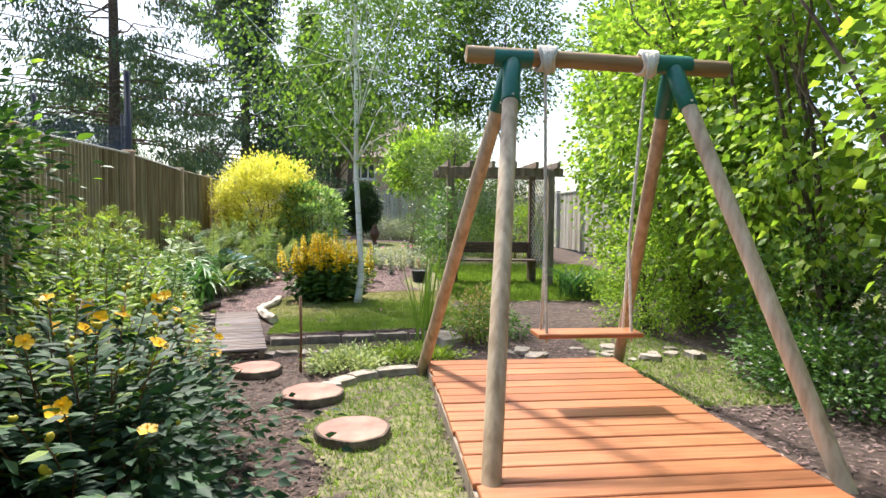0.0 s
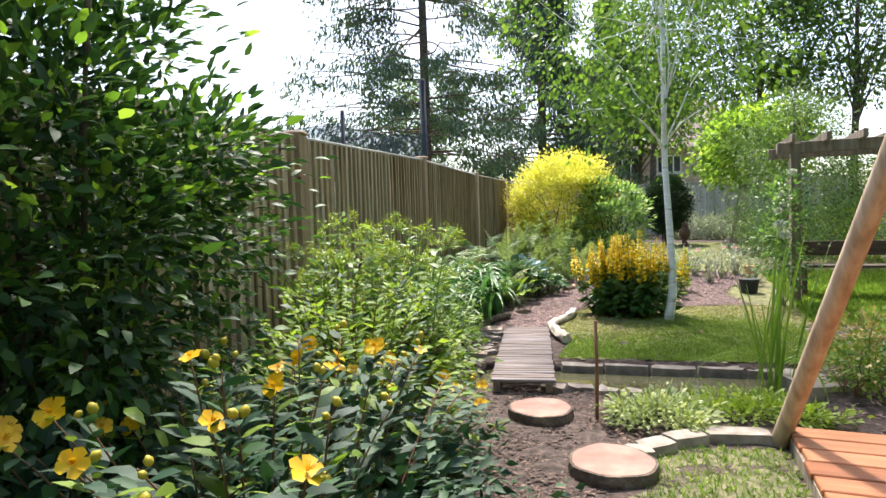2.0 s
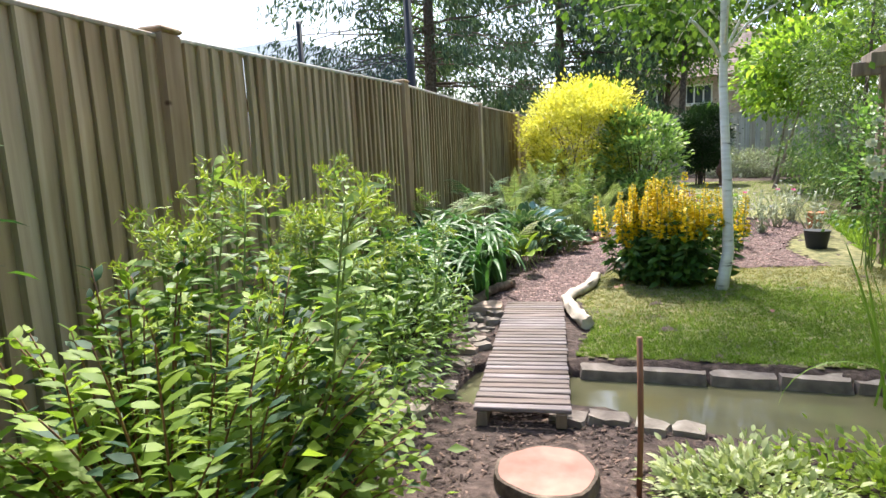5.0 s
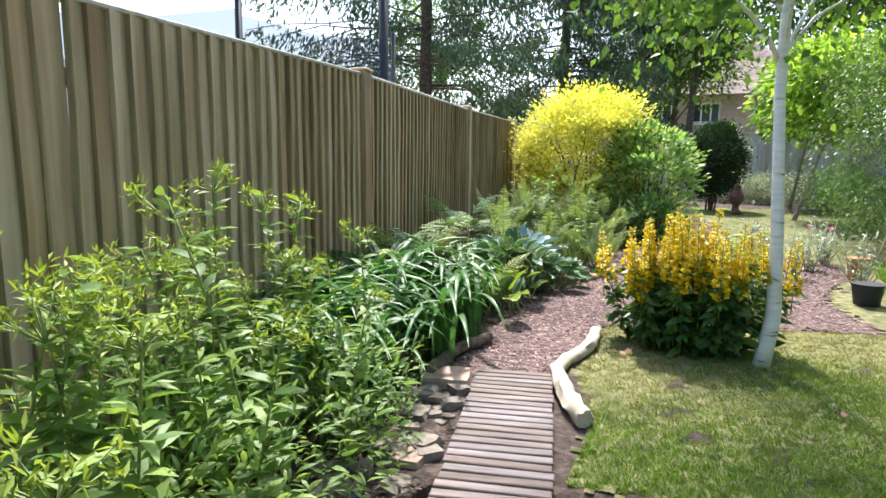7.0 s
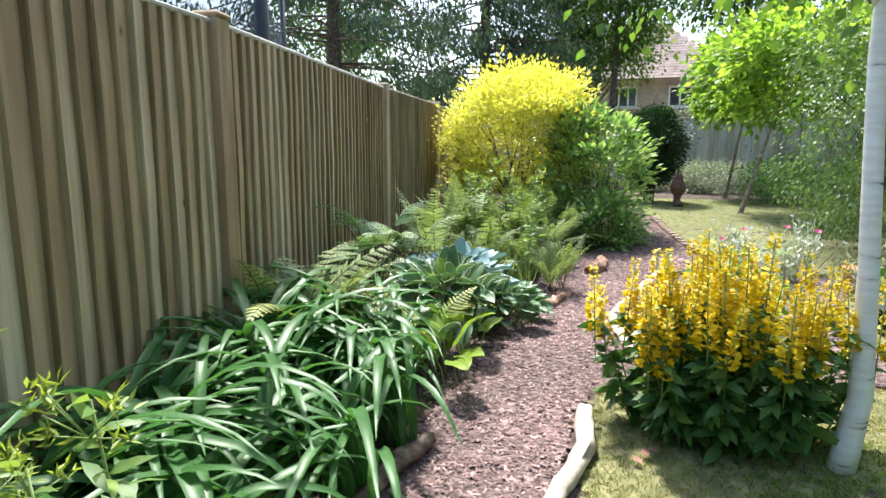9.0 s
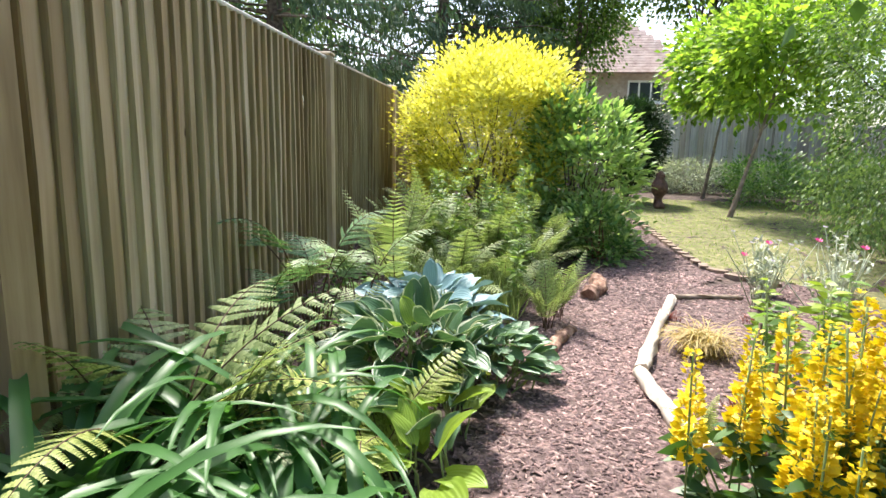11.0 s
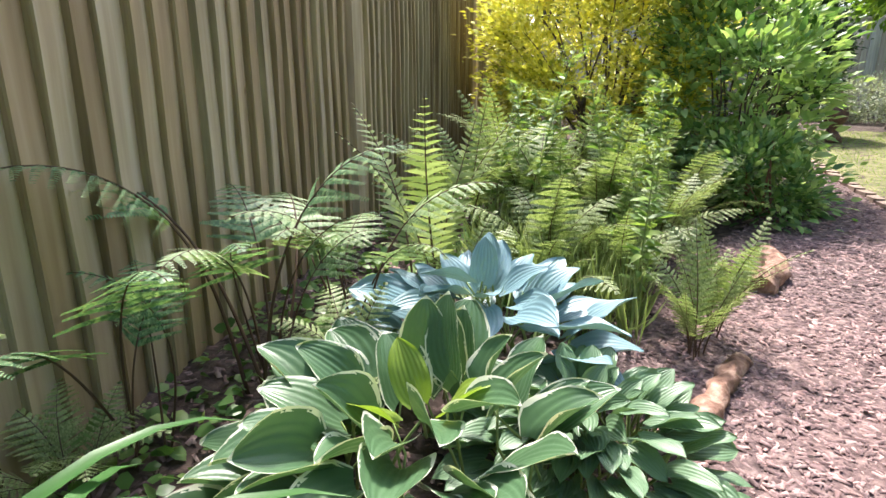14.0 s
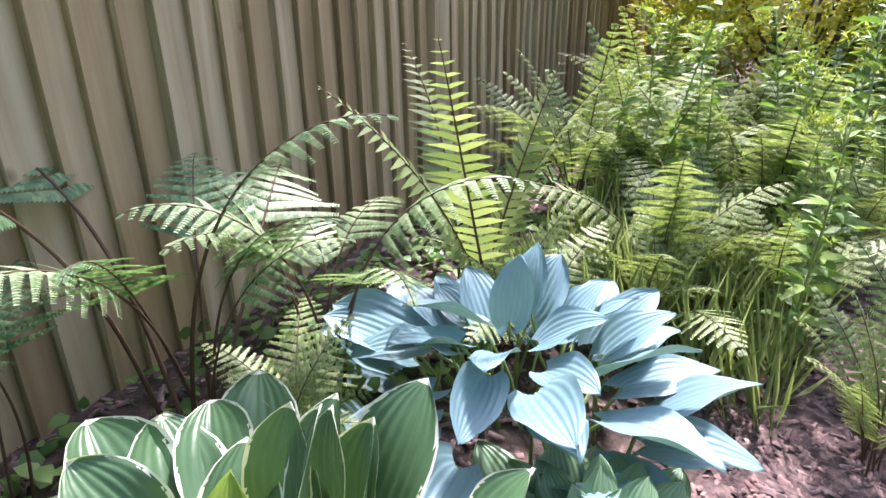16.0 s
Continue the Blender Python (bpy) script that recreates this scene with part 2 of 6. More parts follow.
M_DARKLEAF = leaf_mat("dark_bush_leaf", (0.014, 0.04, 0.014), (0.025, 0.065, 0.02), (0.05, 0.1, 0.03), 0.15, 0.45)
M_WEEP = leaf_mat("small_grey_green_leaf", (0.07, 0.13, 0.05), (0.13, 0.21, 0.08), (0.23, 0.32, 0.13), 0.35, 0.45)
M_STRAP = leaf_mat("strap_leaf", (0.045, 0.135, 0.045), (0.09, 0.22, 0.062), (0.18, 0.34, 0.095), 0.35, 0.42)
M_REED = leaf_mat("reed_leaf", (0.14, 0.26, 0.04), (0.23, 0.36, 0.06), (0.34, 0.46, 0.1), 0.4, 0.35)
M_ASTER = leaf_mat("aster_leaf", (0.1, 0.19, 0.055), (0.19, 0.31, 0.085), (0.32, 0.44, 0.125), 0.38, 0.5)
M_ASTERTOP = leaf_mat("aster_tip", (0.2, 0.28, 0.05), (0.32, 0.4, 0.07), (0.42, 0.48, 0.1), 0.35, 0.45)
M_LYS = leaf_mat("loosestrife_leaf", (0.04, 0.11, 0.03), (0.075, 0.17, 0.04), (0.14, 0.25, 0.06), 0.3, 0.42)
M_LYSFLOWER = leaf_mat("loosestrife_flower", (0.78, 0.55, 0.01), (0.85, 0.64, 0.015), (0.9, 0.72, 0.03), 0.25, 0.5)
M_FERN = leaf_mat("fern_frond", (0.17, 0.235, 0.095), (0.28, 0.36, 0.165), (0.42, 0.49, 0.27), 0.35, 0.5)
M_FERNLIT = leaf_mat("sunlit_fern_frond", (0.2, 0.3, 0.15), (0.31, 0.42, 0.24), (0.45, 0.55, 0.36), 0.3, 0.45)
M_FERNDARK = leaf_mat("dark_fern_frond", (0.08, 0.17, 0.09), (0.15, 0.28, 0.15), (0.3, 0.43, 0.24), 0.3, 0.5)
M_FERNPALE = leaf_mat("pale_fern_frond", (0.24, 0.3, 0.07), (0.36, 0.42, 0.12), (0.48, 0.53, 0.2), 0.35, 0.5)
M_HOSTA = leaf_mat("hosta_leaf", (0.03, 0.09, 0.06), (0.055, 0.135, 0.08), (0.12, 0.215, 0.1), 0.2, 0.34, 0.3)
M_HOSTABLUE = leaf_mat("blue_hosta_leaf", (0.085, 0.185, 0.24), (0.145, 0.27, 0.335), (0.24, 0.38, 0.45), 0.1, 0.4, 0.3)
M_HOSTASEA = leaf_mat("sea_green_hosta_leaf", (0.07, 0.155, 0.11), (0.12, 0.225, 0.15), (0.2, 0.31, 0.17), 0.2, 0.36, 0.3)
M_HOSTALIME = leaf_mat("lime_hosta_leaf", (0.14, 0.24, 0.035), (0.22, 0.34, 0.05), (0.3, 0.42, 0.07), 0.35, 0.38, 0.3)
M_MARGIN = leaf_mat("cream_leaf_margin", (0.68, 0.71, 0.58), (0.75, 0.77, 0.66), (0.8, 0.82, 0.73), 0.15, 0.4)
M_VARIEG = leaf_mat("variegated_leaf", (0.2, 0.27, 0.1), (0.4, 0.46, 0.22), (0.62, 0.65, 0.42), 0.3, 0.45)
M_LIMECOVER = leaf_mat("lime_cover_leaf", (0.17, 0.27, 0.045), (0.28, 0.38, 0.06), (0.38, 0.48, 0.1), 0.35, 0.45)
M_SILVER = leaf_mat("silver_leaf", (0.3, 0.34, 0.28), (0.42, 0.46, 0.38), (0.55, 0.58, 0.5), 0.2, 0.6)
M_TAN = leaf_mat("dry_grass_blade", (0.4, 0.3, 0.13), (0.56, 0.44, 0.22), (0.68, 0.56, 0.32), 0.3, 0.5)
M_RUST = leaf_mat("red_sedge_blade", (0.16, 0.03, 0.02), (0.25, 0.05, 0.03), (0.34, 0.09, 0.05), 0.25, 0.5)
M_GRASS = leaf_mat("grass_blade", (0.14, 0.25, 0.04), (0.25, 0.39, 0.07), (0.38, 0.5, 0.12), 0.45, 0.5)
M_DRYGRASS = leaf_mat("dry_grass_tip", (0.22, 0.24, 0.07), (0.4, 0.37, 0.17), (0.56, 0.49, 0.28), 0.35, 0.55)
M_BRONZE = rough_mat("rusty_metal", (0.05, 0.024, 0.018), (0.11, 0.052, 0.036), (0.19, 0.1, 0.07), 20.0, 0.6, 0.5, 0.01)
M_EDGE = rough_mat("old_edging_brick", (0.17, 0.115, 0.09), (0.29, 0.215, 0.17), (0.42, 0.34, 0.28), 9.0, 0.9, 0.6, 0.01)
M_BLACK = plain_mat("black_padding", (0.012, 0.016, 0.025), 0.6)
M_BRICK = rough_mat("house_brick", (0.38, 0.28, 0.24), (0.48, 0.38, 0.33), (0.56, 0.47, 0.42), 5.0, 0.9, 0.3, 0.01)
M_TILE = rough_mat("clay_tile", (0.28, 0.2, 0.18), (0.38, 0.29, 0.26), (0.48, 0.39, 0.35), 3.0, 0.9, 0.3, 0.01)
M_WHITE = plain_mat("white_frame_paint", (0.8, 0.8, 0.79), 0.4, 0.0, 0.04)
M_TERRA = plain_mat("terracotta", (0.45, 0.17, 0.08), 0.8)


def birch_mat():
    m, nt, nd, ln, bs = _base("birch_bark")
    n = _noise(nd, ln, 5.0, 6.0, (1.0, 1.0, 6.0))
    r = _ramp(nd, ln, n.outputs[0], [(0.29, (0.09, 0.08, 0.07)), (0.36, (0.72, 0.7, 0.66)), (0.6, (0.86, 0.85, 0.83))])
    ln.new(r.outputs[0], bs.inputs["Base Color"])
    bs.inputs["Roughness"].default_value = 0.6
    _bump(nd, ln, n.outputs[0], bs, 0.3, 0.01)
    return m


def glass_mat(name, c, rough, alpha):
    m, nt, nd, ln, bs = _base(name)
    bs.inputs["Base Color"].default_value = (*c, 1)
    bs.inputs["Roughness"].default_value = rough
    tp = nd.new("ShaderNodeBsdfTransparent")
    ms = nd.new("ShaderNodeMixShader")
    ms.inputs[0].default_value = alpha
    ln.new(tp.outputs[0], ms.inputs[1])
    ln.new(bs.outputs[0], ms.inputs[2])
    ln.new(ms.outputs[0], nd["Material Output"].inputs[0])
    return m


M_BIRCH = birch_mat()
M_NET = glass_mat("safety_net", (0.05, 0.07, 0.1), 0.8, 0.62)
M_PANE = plain_mat("window_glass", (0.04, 0.05, 0.06), 0.05, 0.0, 0.05)
M_WATER = plain_mat("pond_water", (0.11, 0.105, 0.06), 0.05, 0.0, 0.25, 2.0)

# ---- geometry helpers ----
RNG = np.random.default_rng(7)


SAWN = {"bearer", "slat", "joist", "deck_board", "seat", "post", "board", "capping", "rail", "panel_board", "fence_post", "top_rail", "wall", "window", "frame_bar", "pane", "sill", "roof_tile", "roof", "chimney", "porch_roof", "top_beam", "rafter", "seat_slat", "backrest", "leg", "lath"}


def mesh_of(name, parts):
    """A mesh from (verts, tris, material) pieces; sawn wood and masonry keep flat faces."""
    me = bpy.data.meshes.new(name)
    mats, vs, fs, ix, off = [], [], [], [], 0
    for v, f, mat in parts:
        v, f = np.asarray(v, float).reshape(-1, 3), np.asarray(f, int).reshape(-1, 3)
        if mat not in mats:
            mats.append(mat)
        vs.append(v), fs.append(f + off), ix.append(np.full(len(f), mats.index(mat)))
        off += len(v)
    v, f, ix = np.concatenate(vs), np.concatenate(fs), np.concatenate(ix)
    me.vertices.add(len(v))
    me.vertices.foreach_set("co", v.astype(np.float32).ravel())
    me.loops.add(len(f) * 3)
    me.loops.foreach_set("vertex_index", f.astype(np.int32).ravel())
    me.polygons.add(len(f))
    me.polygons.foreach_set("loop_start", np.arange(0, len(f) * 3, 3, dtype=np.int32))
    me.polygons.foreach_set("material_index", ix.astype(np.int32))
    for m in mats:
        me.materials.append(m)
    me.polygons.foreach_set("use_smooth", np.full(len(f), name not in SAWN))
    me.update(calc_edges=True)
    me.validate()
    return me


def smooth(me, angle=None):
    me.polygons.foreach_set("use_smooth", np.ones(len(me.polygons), bool))
    if angle:
        me.set_sharp_from_angle(angle=radians(angle))
    return me


def thing(name, label, category, at=(0, 0, 0), group="", kind="", rz=0.0):
    ob = new(name)
    ob.empty_display_size = 0.1
    ob.matrix_basis = pose(*at, 0, 0, rz)
    return tagged(ob, label, category, group, kind)


def part(name, me, parent, label="", m=None, kind=""):
    ob = new(name, me)
    ob.parent = parent
    if m is not None:
        ob.matrix_basis = m
    if label:
        ob["label"] = label
    if kind:
        ob["kind"] = kind
    return ob


def box(x0, x1, y0, y1, z0, z1, bevel=0.0):
    """A box, its edges cut back by bevel along the top and sides."""
    b = bevel
    if b <= 0:
        v = [(x, y, z) for z in (z0, z1) for y in (y0, y1) for x in (x0, x1)]
        q = [(0, 2, 3, 1), (4, 5, 7, 6), (0, 1, 5, 4), (2, 6, 7, 3), (0, 4, 6, 2), (1, 3, 7, 5)]
        return np.array(v), quads(q)
    rings = [((x0 + b, x1 - b), (y0 + b, y1 - b), z0), ((x0, x1), (y0, y1), z0 + b), ((x0, x1), (y0, y1), z1 - b), ((x0 + b, x1 - b), (y0 + b, y1 - b), z1)]
    v, q = [], []
    for (a, c), (d, e), z in rings:
        v += [(a, d, z), (c, d, z), (c, e, z), (a, e, z)]
    for k in range(3):
        for i in range(4):
            j = (i + 1) % 4
            q.append((4 * k + i, 4 * k + j, 4 * k + 4 + j, 4 * k + 4 + i))
    q += [(3, 2, 1, 0), (12, 13, 14, 15)]
    return np.array(v), quads(q)


def quads(q):
    q = np.asarray(q, int).reshape(-1, 4)
    return np.concatenate([q[:, [0, 1, 2]], q[:, [0, 2, 3]]])


def tube(pts, rad, sides=8, wob=0.0, cap=True):
    """A tapered round limb along a line of points."""
    pts = np.asarray(pts, float)
    rad = np.broadcast_to(np.asarray(rad, float), (len(pts),))
    d = np.gradient(pts, axis=0)
    d /= np.linalg.norm(d, axis=1)[:, None] + 1e-9
    ref = np.array([0, 0, 1.0]) if abs(d[0, 2]) < 0.9 else np.array([1.0, 0, 0])
    u = np.cross(d, ref)
    u /= np.linalg.norm(u, axis=1)[:, None] + 1e-9
    w = np.cross(d, u)
    a = np.linspace(0, 2 * np.pi, sides, endpoint=False)
    r = rad[:, None] * (1 + wob * RNG.standard_normal((len(pts), sides)))
    v = pts[:, None] + r[..., None] * (np.cos(a)[None, :, None] * u[:, None] + np.sin(a)[None, :, None] * w[:, None])
    n = len(pts)
    q = [(k * sides + i, k * sides + (i + 1) % sides, (k + 1) * sides + (i + 1) % sides, (k + 1) * sides + i) for k in range(n - 1) for i in range(sides)]
    f = quads(q)
    v = v.reshape(-1, 3)
    if cap:
        v = np.concatenate([v, pts[:1], pts[-1:]])
        c0, c1 = n * sides, n * sides + 1
        f = np.concatenate([f, [(c0, (i + 1) % sides, i) for i in range(sides)], [(c1, (n - 1) * sides + i, (n - 1) * sides + (i + 1) % sides) for i in range(sides)]])
    return v, f


def joined(pieces):
    v, f, off = [], [], 0
    for a, b in pieces:
        v.append(a), f.append(np.asarray(b) + off)
        off += len(a)
    return np.concatenate(v), np.concatenate(f)


# leaf outlines: along +y, face up; fold lifts the edges off the midrib
def leaf2(w=0.3, fold=0.1, droop=0.1):
    return np.array([(0, 0, 0), (-w, 0.42, fold), (0, 1, -droop), (w, 0.42, fold)]), np.array([(0, 2, 1), (0, 3, 2)])


def leaf8(w=0.25, fold=0.06, droop=0.15):
    v = [(0, 0, 0), (0, 0.35, 0.02), (0, 0.7, -0.35 * droop), (0, 1, -droop), (-w * 0.9, 0.28, fold), (-w * 0.75, 0.66, fold - 0.4 * droop), (w * 0.9, 0.28, fold), (w * 0.75, 0.66, fold - 0.4 * droop)]
    f = [(0, 1, 4), (1, 5, 4), (1, 2, 5), (2, 3, 5), (0, 6, 1), (1, 6, 7), (1, 7, 2), (2, 7, 3)]
    return np.array(v), np.array(f)


LEAF2, LEAFN, LEAF8, LANCE8 = leaf2(), leaf2(0.13, 0.03, 0.15), leaf8(), leaf8(0.15, 0.04, 0.25)


def unit(a):
    return a / (np.linalg.norm(a, axis=-1, keepdims=True) + 1e-9)


def leaves(pos, way, size, tmpl, up=(0, 0, 1.0), tilt=0.5):
    """One leaf of the outline at each place, pointing along way, its face roughly up."""
    pos, way = np.asarray(pos, float), unit(np.asarray(way, float))
    n = len(pos)
    if n == 0:
        return np.zeros((0, 3)), np.zeros((0, 3), int)
    size = np.broadcast_to(np.asarray(size, float), (n,))
    nz = np.asarray(up, float)[None] + tilt * RNG.standard_normal((n, 3))
    x = unit(np.cross(way, nz))
    z = np.cross(x, way)
    tv, tf = tmpl
    v = pos[:, None] + size[:, None, None] * (tv[None, :, 0, None] * x[:, None] + tv[None, :, 1, None] * way[:, None] + tv[None, :, 2, None] * z[:, None])
    f = tf[None] + (np.arange(n) * len(tv))[:, None, None]
    return v.reshape(-1, 3), f.reshape(-1, 3)


# the line walked, kept clear of twigs
LANE = np.array([(0.05, -1.0), (0.05, 0.5), (-0.08, 1.1), (-0.36, 2.0), (-0.45, 2.8), (-0.55, 3.6), (-1.0, 4.7), (-1.3, 5.5), (-1.7, 6.8), (-1.8, 7.6), (-1.86, 8.3), (-1.84, 9.3)])


def lane_distance(p):
    p = np.asarray(p)[:, :2]
    best = np.full(len(p), 1e9)
    for a, b in zip(LANE[:-1], LANE[1:]):
        d = b - a
        k = np.clip(((p - a) @ d) / (d @ d), 0, 1)
        best = np.minimum(best, np.linalg.norm(p - a - k[:, None] * d, axis=1))
    return best


def clear(p, r=0.22):
    return lane_distance(p) > r


def sstep(a, b, x):
    k = np.clip((np.asarray(x, float) - a) / (b - a), 0, 1)
    return k * k * (3 - 2 * k)


def fence_x(y):
    return -3.13 - 0.127 * (np.asarray(y, float) - 8.0)


def ground_z(x, y, pond=False):
    """Height of the ground: the garden climbs gently, with a bank up to the fence."""
    x, y = np.asarray(x, float), np.asarray(y, float)
    z = np.interp(y, [-20, 5, 7, 9, 12, 14, 17, 25, 60], [0, 0, 0.07, 0.12, 0.24, 0.38, 0.52, 0.6, 0.7])
    z = z + 0.2 * sstep(-1.95, -3.1, x) * sstep(2.5, 7.0, y) * sstep(40, 20, y)
    if pond:
        e = np.minimum(np.minimum(x + 1.62, 0.72 - x), np.minimum(y - (5.6 + 0.06 * np.sin(5 * x)), 6.12 + 0.14 * (x + 1) - y))
        z = z - 0.5 * sstep(-0.04, 0.06, e)
    return z


def gz(x, y):
    return float(ground_z(x, y))

# ---- ground ----


def sheet(xs, ys, keep=None, lift=0.0, pond=False, rough=0.0):
    X, Y = np.meshgrid(xs, ys)
    Z = ground_z(X, Y, pond) + lift
    if rough:
        Z = Z + rough * RNG.standard_normal(Z.shape) * ((np.abs(X) < 8) & (Y < 22))
    v = np.stack([X, Y, Z], -1).reshape(-1, 3)
    nx, ny = len(xs), len(ys)
    i, j = np.meshgrid(np.arange(nx - 1), np.arange(ny - 1))
    a = (j * nx + i).ravel()
    q = np.stack([a, a + 1, a + nx + 1, a + nx], 1)
    if keep is not None:
        c = v[q].mean(1)
        j = 0.03 * RNG.standard_normal((2, len(c)))
        q = q[keep(c[:, 0] + j[0], c[:, 1] + j[1])]
        used, q = np.unique(q, return_inverse=True)
        v, q = v[used], q.reshape(-1, 4)
    return v, quads(q)


_xs = np.concatenate([[-600, -150, -40, -15, -8], np.arange(-5, 6.01, 0.11), [8, 15, 40, 150, 600]])
_ys = np.concatenate([[-600, -150, -40, -12], np.arange(-3, 20, 0.11), [22, 26, 32, 45, 90, 200, 600]])
tagged(new("ground", smooth(mesh_of("ground", [(*sheet(_xs, _ys, pond=True, rough=0.008), M_SOIL)]))), "dark crumbly garden soil with bits of mulch", "ground", kind="structure")

PATH_Y = [6.9, 7.4, 8.4, 9.5, 10.2, 11.0, 11.8, 12.6, 13.2, 14.2, 15.4]
PATH_L = [-2.1, -2.05, -2.1, -1.95, -2.05, -1.95, -1.75, -1.4, -1.2, -0.85, -0.55]
PATH_R = [-1.4, -1.42, -1.36, -1.1, -1.14, -0.95, -0.66, -0.05, -0.25, -0.38, -0.45]


def on_path(x, y):
    return (x > np.interp(y, PATH_Y, PATH_L)) & (x < np.interp(y, PATH_Y, PATH_R)) & (y > 7.0) & (y < 15.4)


def on_bed(x, y):
    return (x > np.interp(y, PATH_Y, PATH_R)) & (x < 0.7 - 0.2 * np.sin(2 * y)) & (y > 9.1 + 0.25 * x) & (y < 12.3 + 0.1 * np.sin(4 * x))


def on_lawn(x, y):
    near = (x > np.interp(y, [6, 6.8, 7.6, 8.4, 9.2], [-1.1, -1.08, -1.3, -1.28, -1.2])) & (x < 1.25 + 0.2 * np.sin(3 * y)) & (y > 6.28 + 0.13 * (x + 1)) & (y < 9.1 + 0.25 * x)
    side = (x > -0.32 + 0.1 * np.sin(5 * y)) & (x < 0.42) & (y < 4.55 + 0.25 * x) & (y > -2.5)
    right = (x > 2.08) & (x < 3.1 + 0.15 * np.sin(4 * y)) & (y > 3.7) & (y < 6.0)
    behind = (x > 0.72 - 0.2 * np.sin(2 * y)) & ~((x < 1.25) & (y < 9.1)) & (x < 4.6) & (y > 8.2) & (y < 12.4)
    return near | side | right | behind


def on_far_lawn(x, y):
    return (x > np.interp(y, [12.4, 12.7, 13.2, 14.2, 15.4, 16.4, 18.6], [0.6, 0.02, -0.2, -0.34, -0.44, -0.7, -0.8])) & (x < 3.4) & (y > 12.4) & (y < 18.6 - 0.1 * x)


def patch(name, keep, mat, lift, label, x0=-2.5, x1=4.7, y0=-2.6, y1=19.0, step=0.04):
    tagged(new(name, smooth(mesh_of(name, [(*sheet(np.arange(x0, x1, step), np.arange(y0, y1, step), keep, lift, rough=0.003), mat)]))), label, name.split("_")[0], kind="structure")


patch("path", lambda x, y: on_path(x, y) | on_bed(x, y), M_BARKBED, 0.014, "garden path of reddish brown bark mulch")
patch("lawn", lambda x, y: on_lawn(x, y) & (y > 6), M_TURF, 0.01, "patchy lawn with dry and green grass")
patch("lawn_side", lambda x, y: on_lawn(x, y) & (y <= 6), M_DRYTURF, 0.008, "thin worn grass beside the timber deck", -0.6, 3.4, -2.4, 6.0, 0.022)
patch("lawn_far", on_far_lawn, M_TURF, 0.01, "sunlit mown lawn edged with bricks")

for nm, xa, xb, ya, yb, fn in (("lawn_neighbour", -16.0, -2.0, -10.0, 30.0, lambda x, y: x < fence_x(y) - 0.5), ("lawn_beyond", 6.0, 18.0, -10.0, 30.0, lambda x, y: x > 6.0), ("lawn_house", -8.0, 10.0, 24.6, 35.0, lambda x, y: y > 24.0)):
    patch(nm, fn, M_TURF, 0.012, "rough grass beyond the garden fence", xa, xb, ya, yb, 0.4)


def scatter(keep, n, x0, x1, y0, y1):
    x, y = RNG.uniform(x0, x1, n), RNG.uniform(y0, y1, n)
    k = keep(x, y)
    return x[k], y[k]


def stuff(name, parts, label, category):
    return tagged(new(name, mesh_of(name, parts)), label, category, kind="stuff")


def blades(x, y, h, spread=0.5, lift=0.0, w=0.06):
    """Grass blades: bent narrow leaves."""
    n = len(x)
    p = np.stack([x, y, ground_z(x, y) + lift], 1)
    d = np.stack([spread * RNG.standard_normal(n), spread * RNG.standard_normal(n), np.ones(n)], 1)
    return leaves(p, d, h * RNG.uniform(0.5, 1.3, n), leaf2(w, 0.01, 4 * w), (1, 0, 0.2), 1.0)


x, y = scatter(on_lawn, 240000, -1.5, 2.0, 6.2, 9.3)
lush = 0.8 * np.sin(2.1 * x + 1.0) + 0.6 * np.sin(3.3 * y + x) + 0.9 * RNG.standard_normal(len(x)) + 1.6 * (7.35 - y) > 0.0
stuff("lawn_grass", [(*blades(x[lush], y[lush], 0.034, 0.9), M_GRASS), (*blades(x[~lush], y[~lush], 0.026, 1.2), M_DRYGRASS)], "short green and straw-coloured lawn grass", "grass")
x, y = scatter(on_lawn, 120000, -0.45, 3.3, -0.5, 6.0)
dry = RNG.random(len(x)) < 0.4
stuff("side_grass", [(*blades(x[~dry], y[~dry], 0.042, 0.8), M_GRASS), (*blades(x[dry], y[dry], 0.028, 1.3), M_DRYGRASS)], "thin trampled grass beside the wooden deck", "grass")
x, y = scatter(on_lawn, 40000, 1.2, 4.6, 8.2, 12.4)
stuff("back_grass", [(*blades(x, y, 0.09, 0.6), M_GRASS)], "longer grass under the trees", "grass")
x, y = scatter(on_far_lawn, 60000, -0.9, 3.6, 12.3, 18.7)
dry = RNG.random(len(x)) < 0.35
stuff("far_lawn_grass", [(*blades(x[~dry], y[~dry], 0.03, 0.8), M_GRASS), (*blades(x[dry], y[dry], 0.02, 1.0), M_DRYGRASS)], "mown yellow-green lawn grass", "grass")


def chips(x, y, size, lift=0.016):
    """Flat splinters of bark, thick enough to cast a shadow."""
    n = len(x)
    t = np.array([(-0.5, -0.16, 0), (0.5, -0.1, 0), (0.42, 0.14, 0), (-0.45, 0.17, 0), (-0.44, -0.1, 0.09), (0.4, -0.06, 0.11), (0.36, 0.1, 0.1), (-0.4, 0.12, 0.08)])
    tf = quads([(4, 5, 6, 7), (0, 1, 5, 4), (1, 2, 6, 5), (2, 3, 7, 6), (3, 0, 4, 7)])
    s = size * RNG.uniform(0.4, 1.5, n) * (1 + 0.0)
    a = RNG.uniform(0, 6.28, n)
    wv = np.stack([-np.sin(a), np.cos(a), 0.25 * RNG.standard_normal(n)], 1)
    p = np.stack([x, y, ground_z(x, y) + lift], 1)
    return leaves(p, wv, s, (t, tf), (0, 0, 1), 0.22)


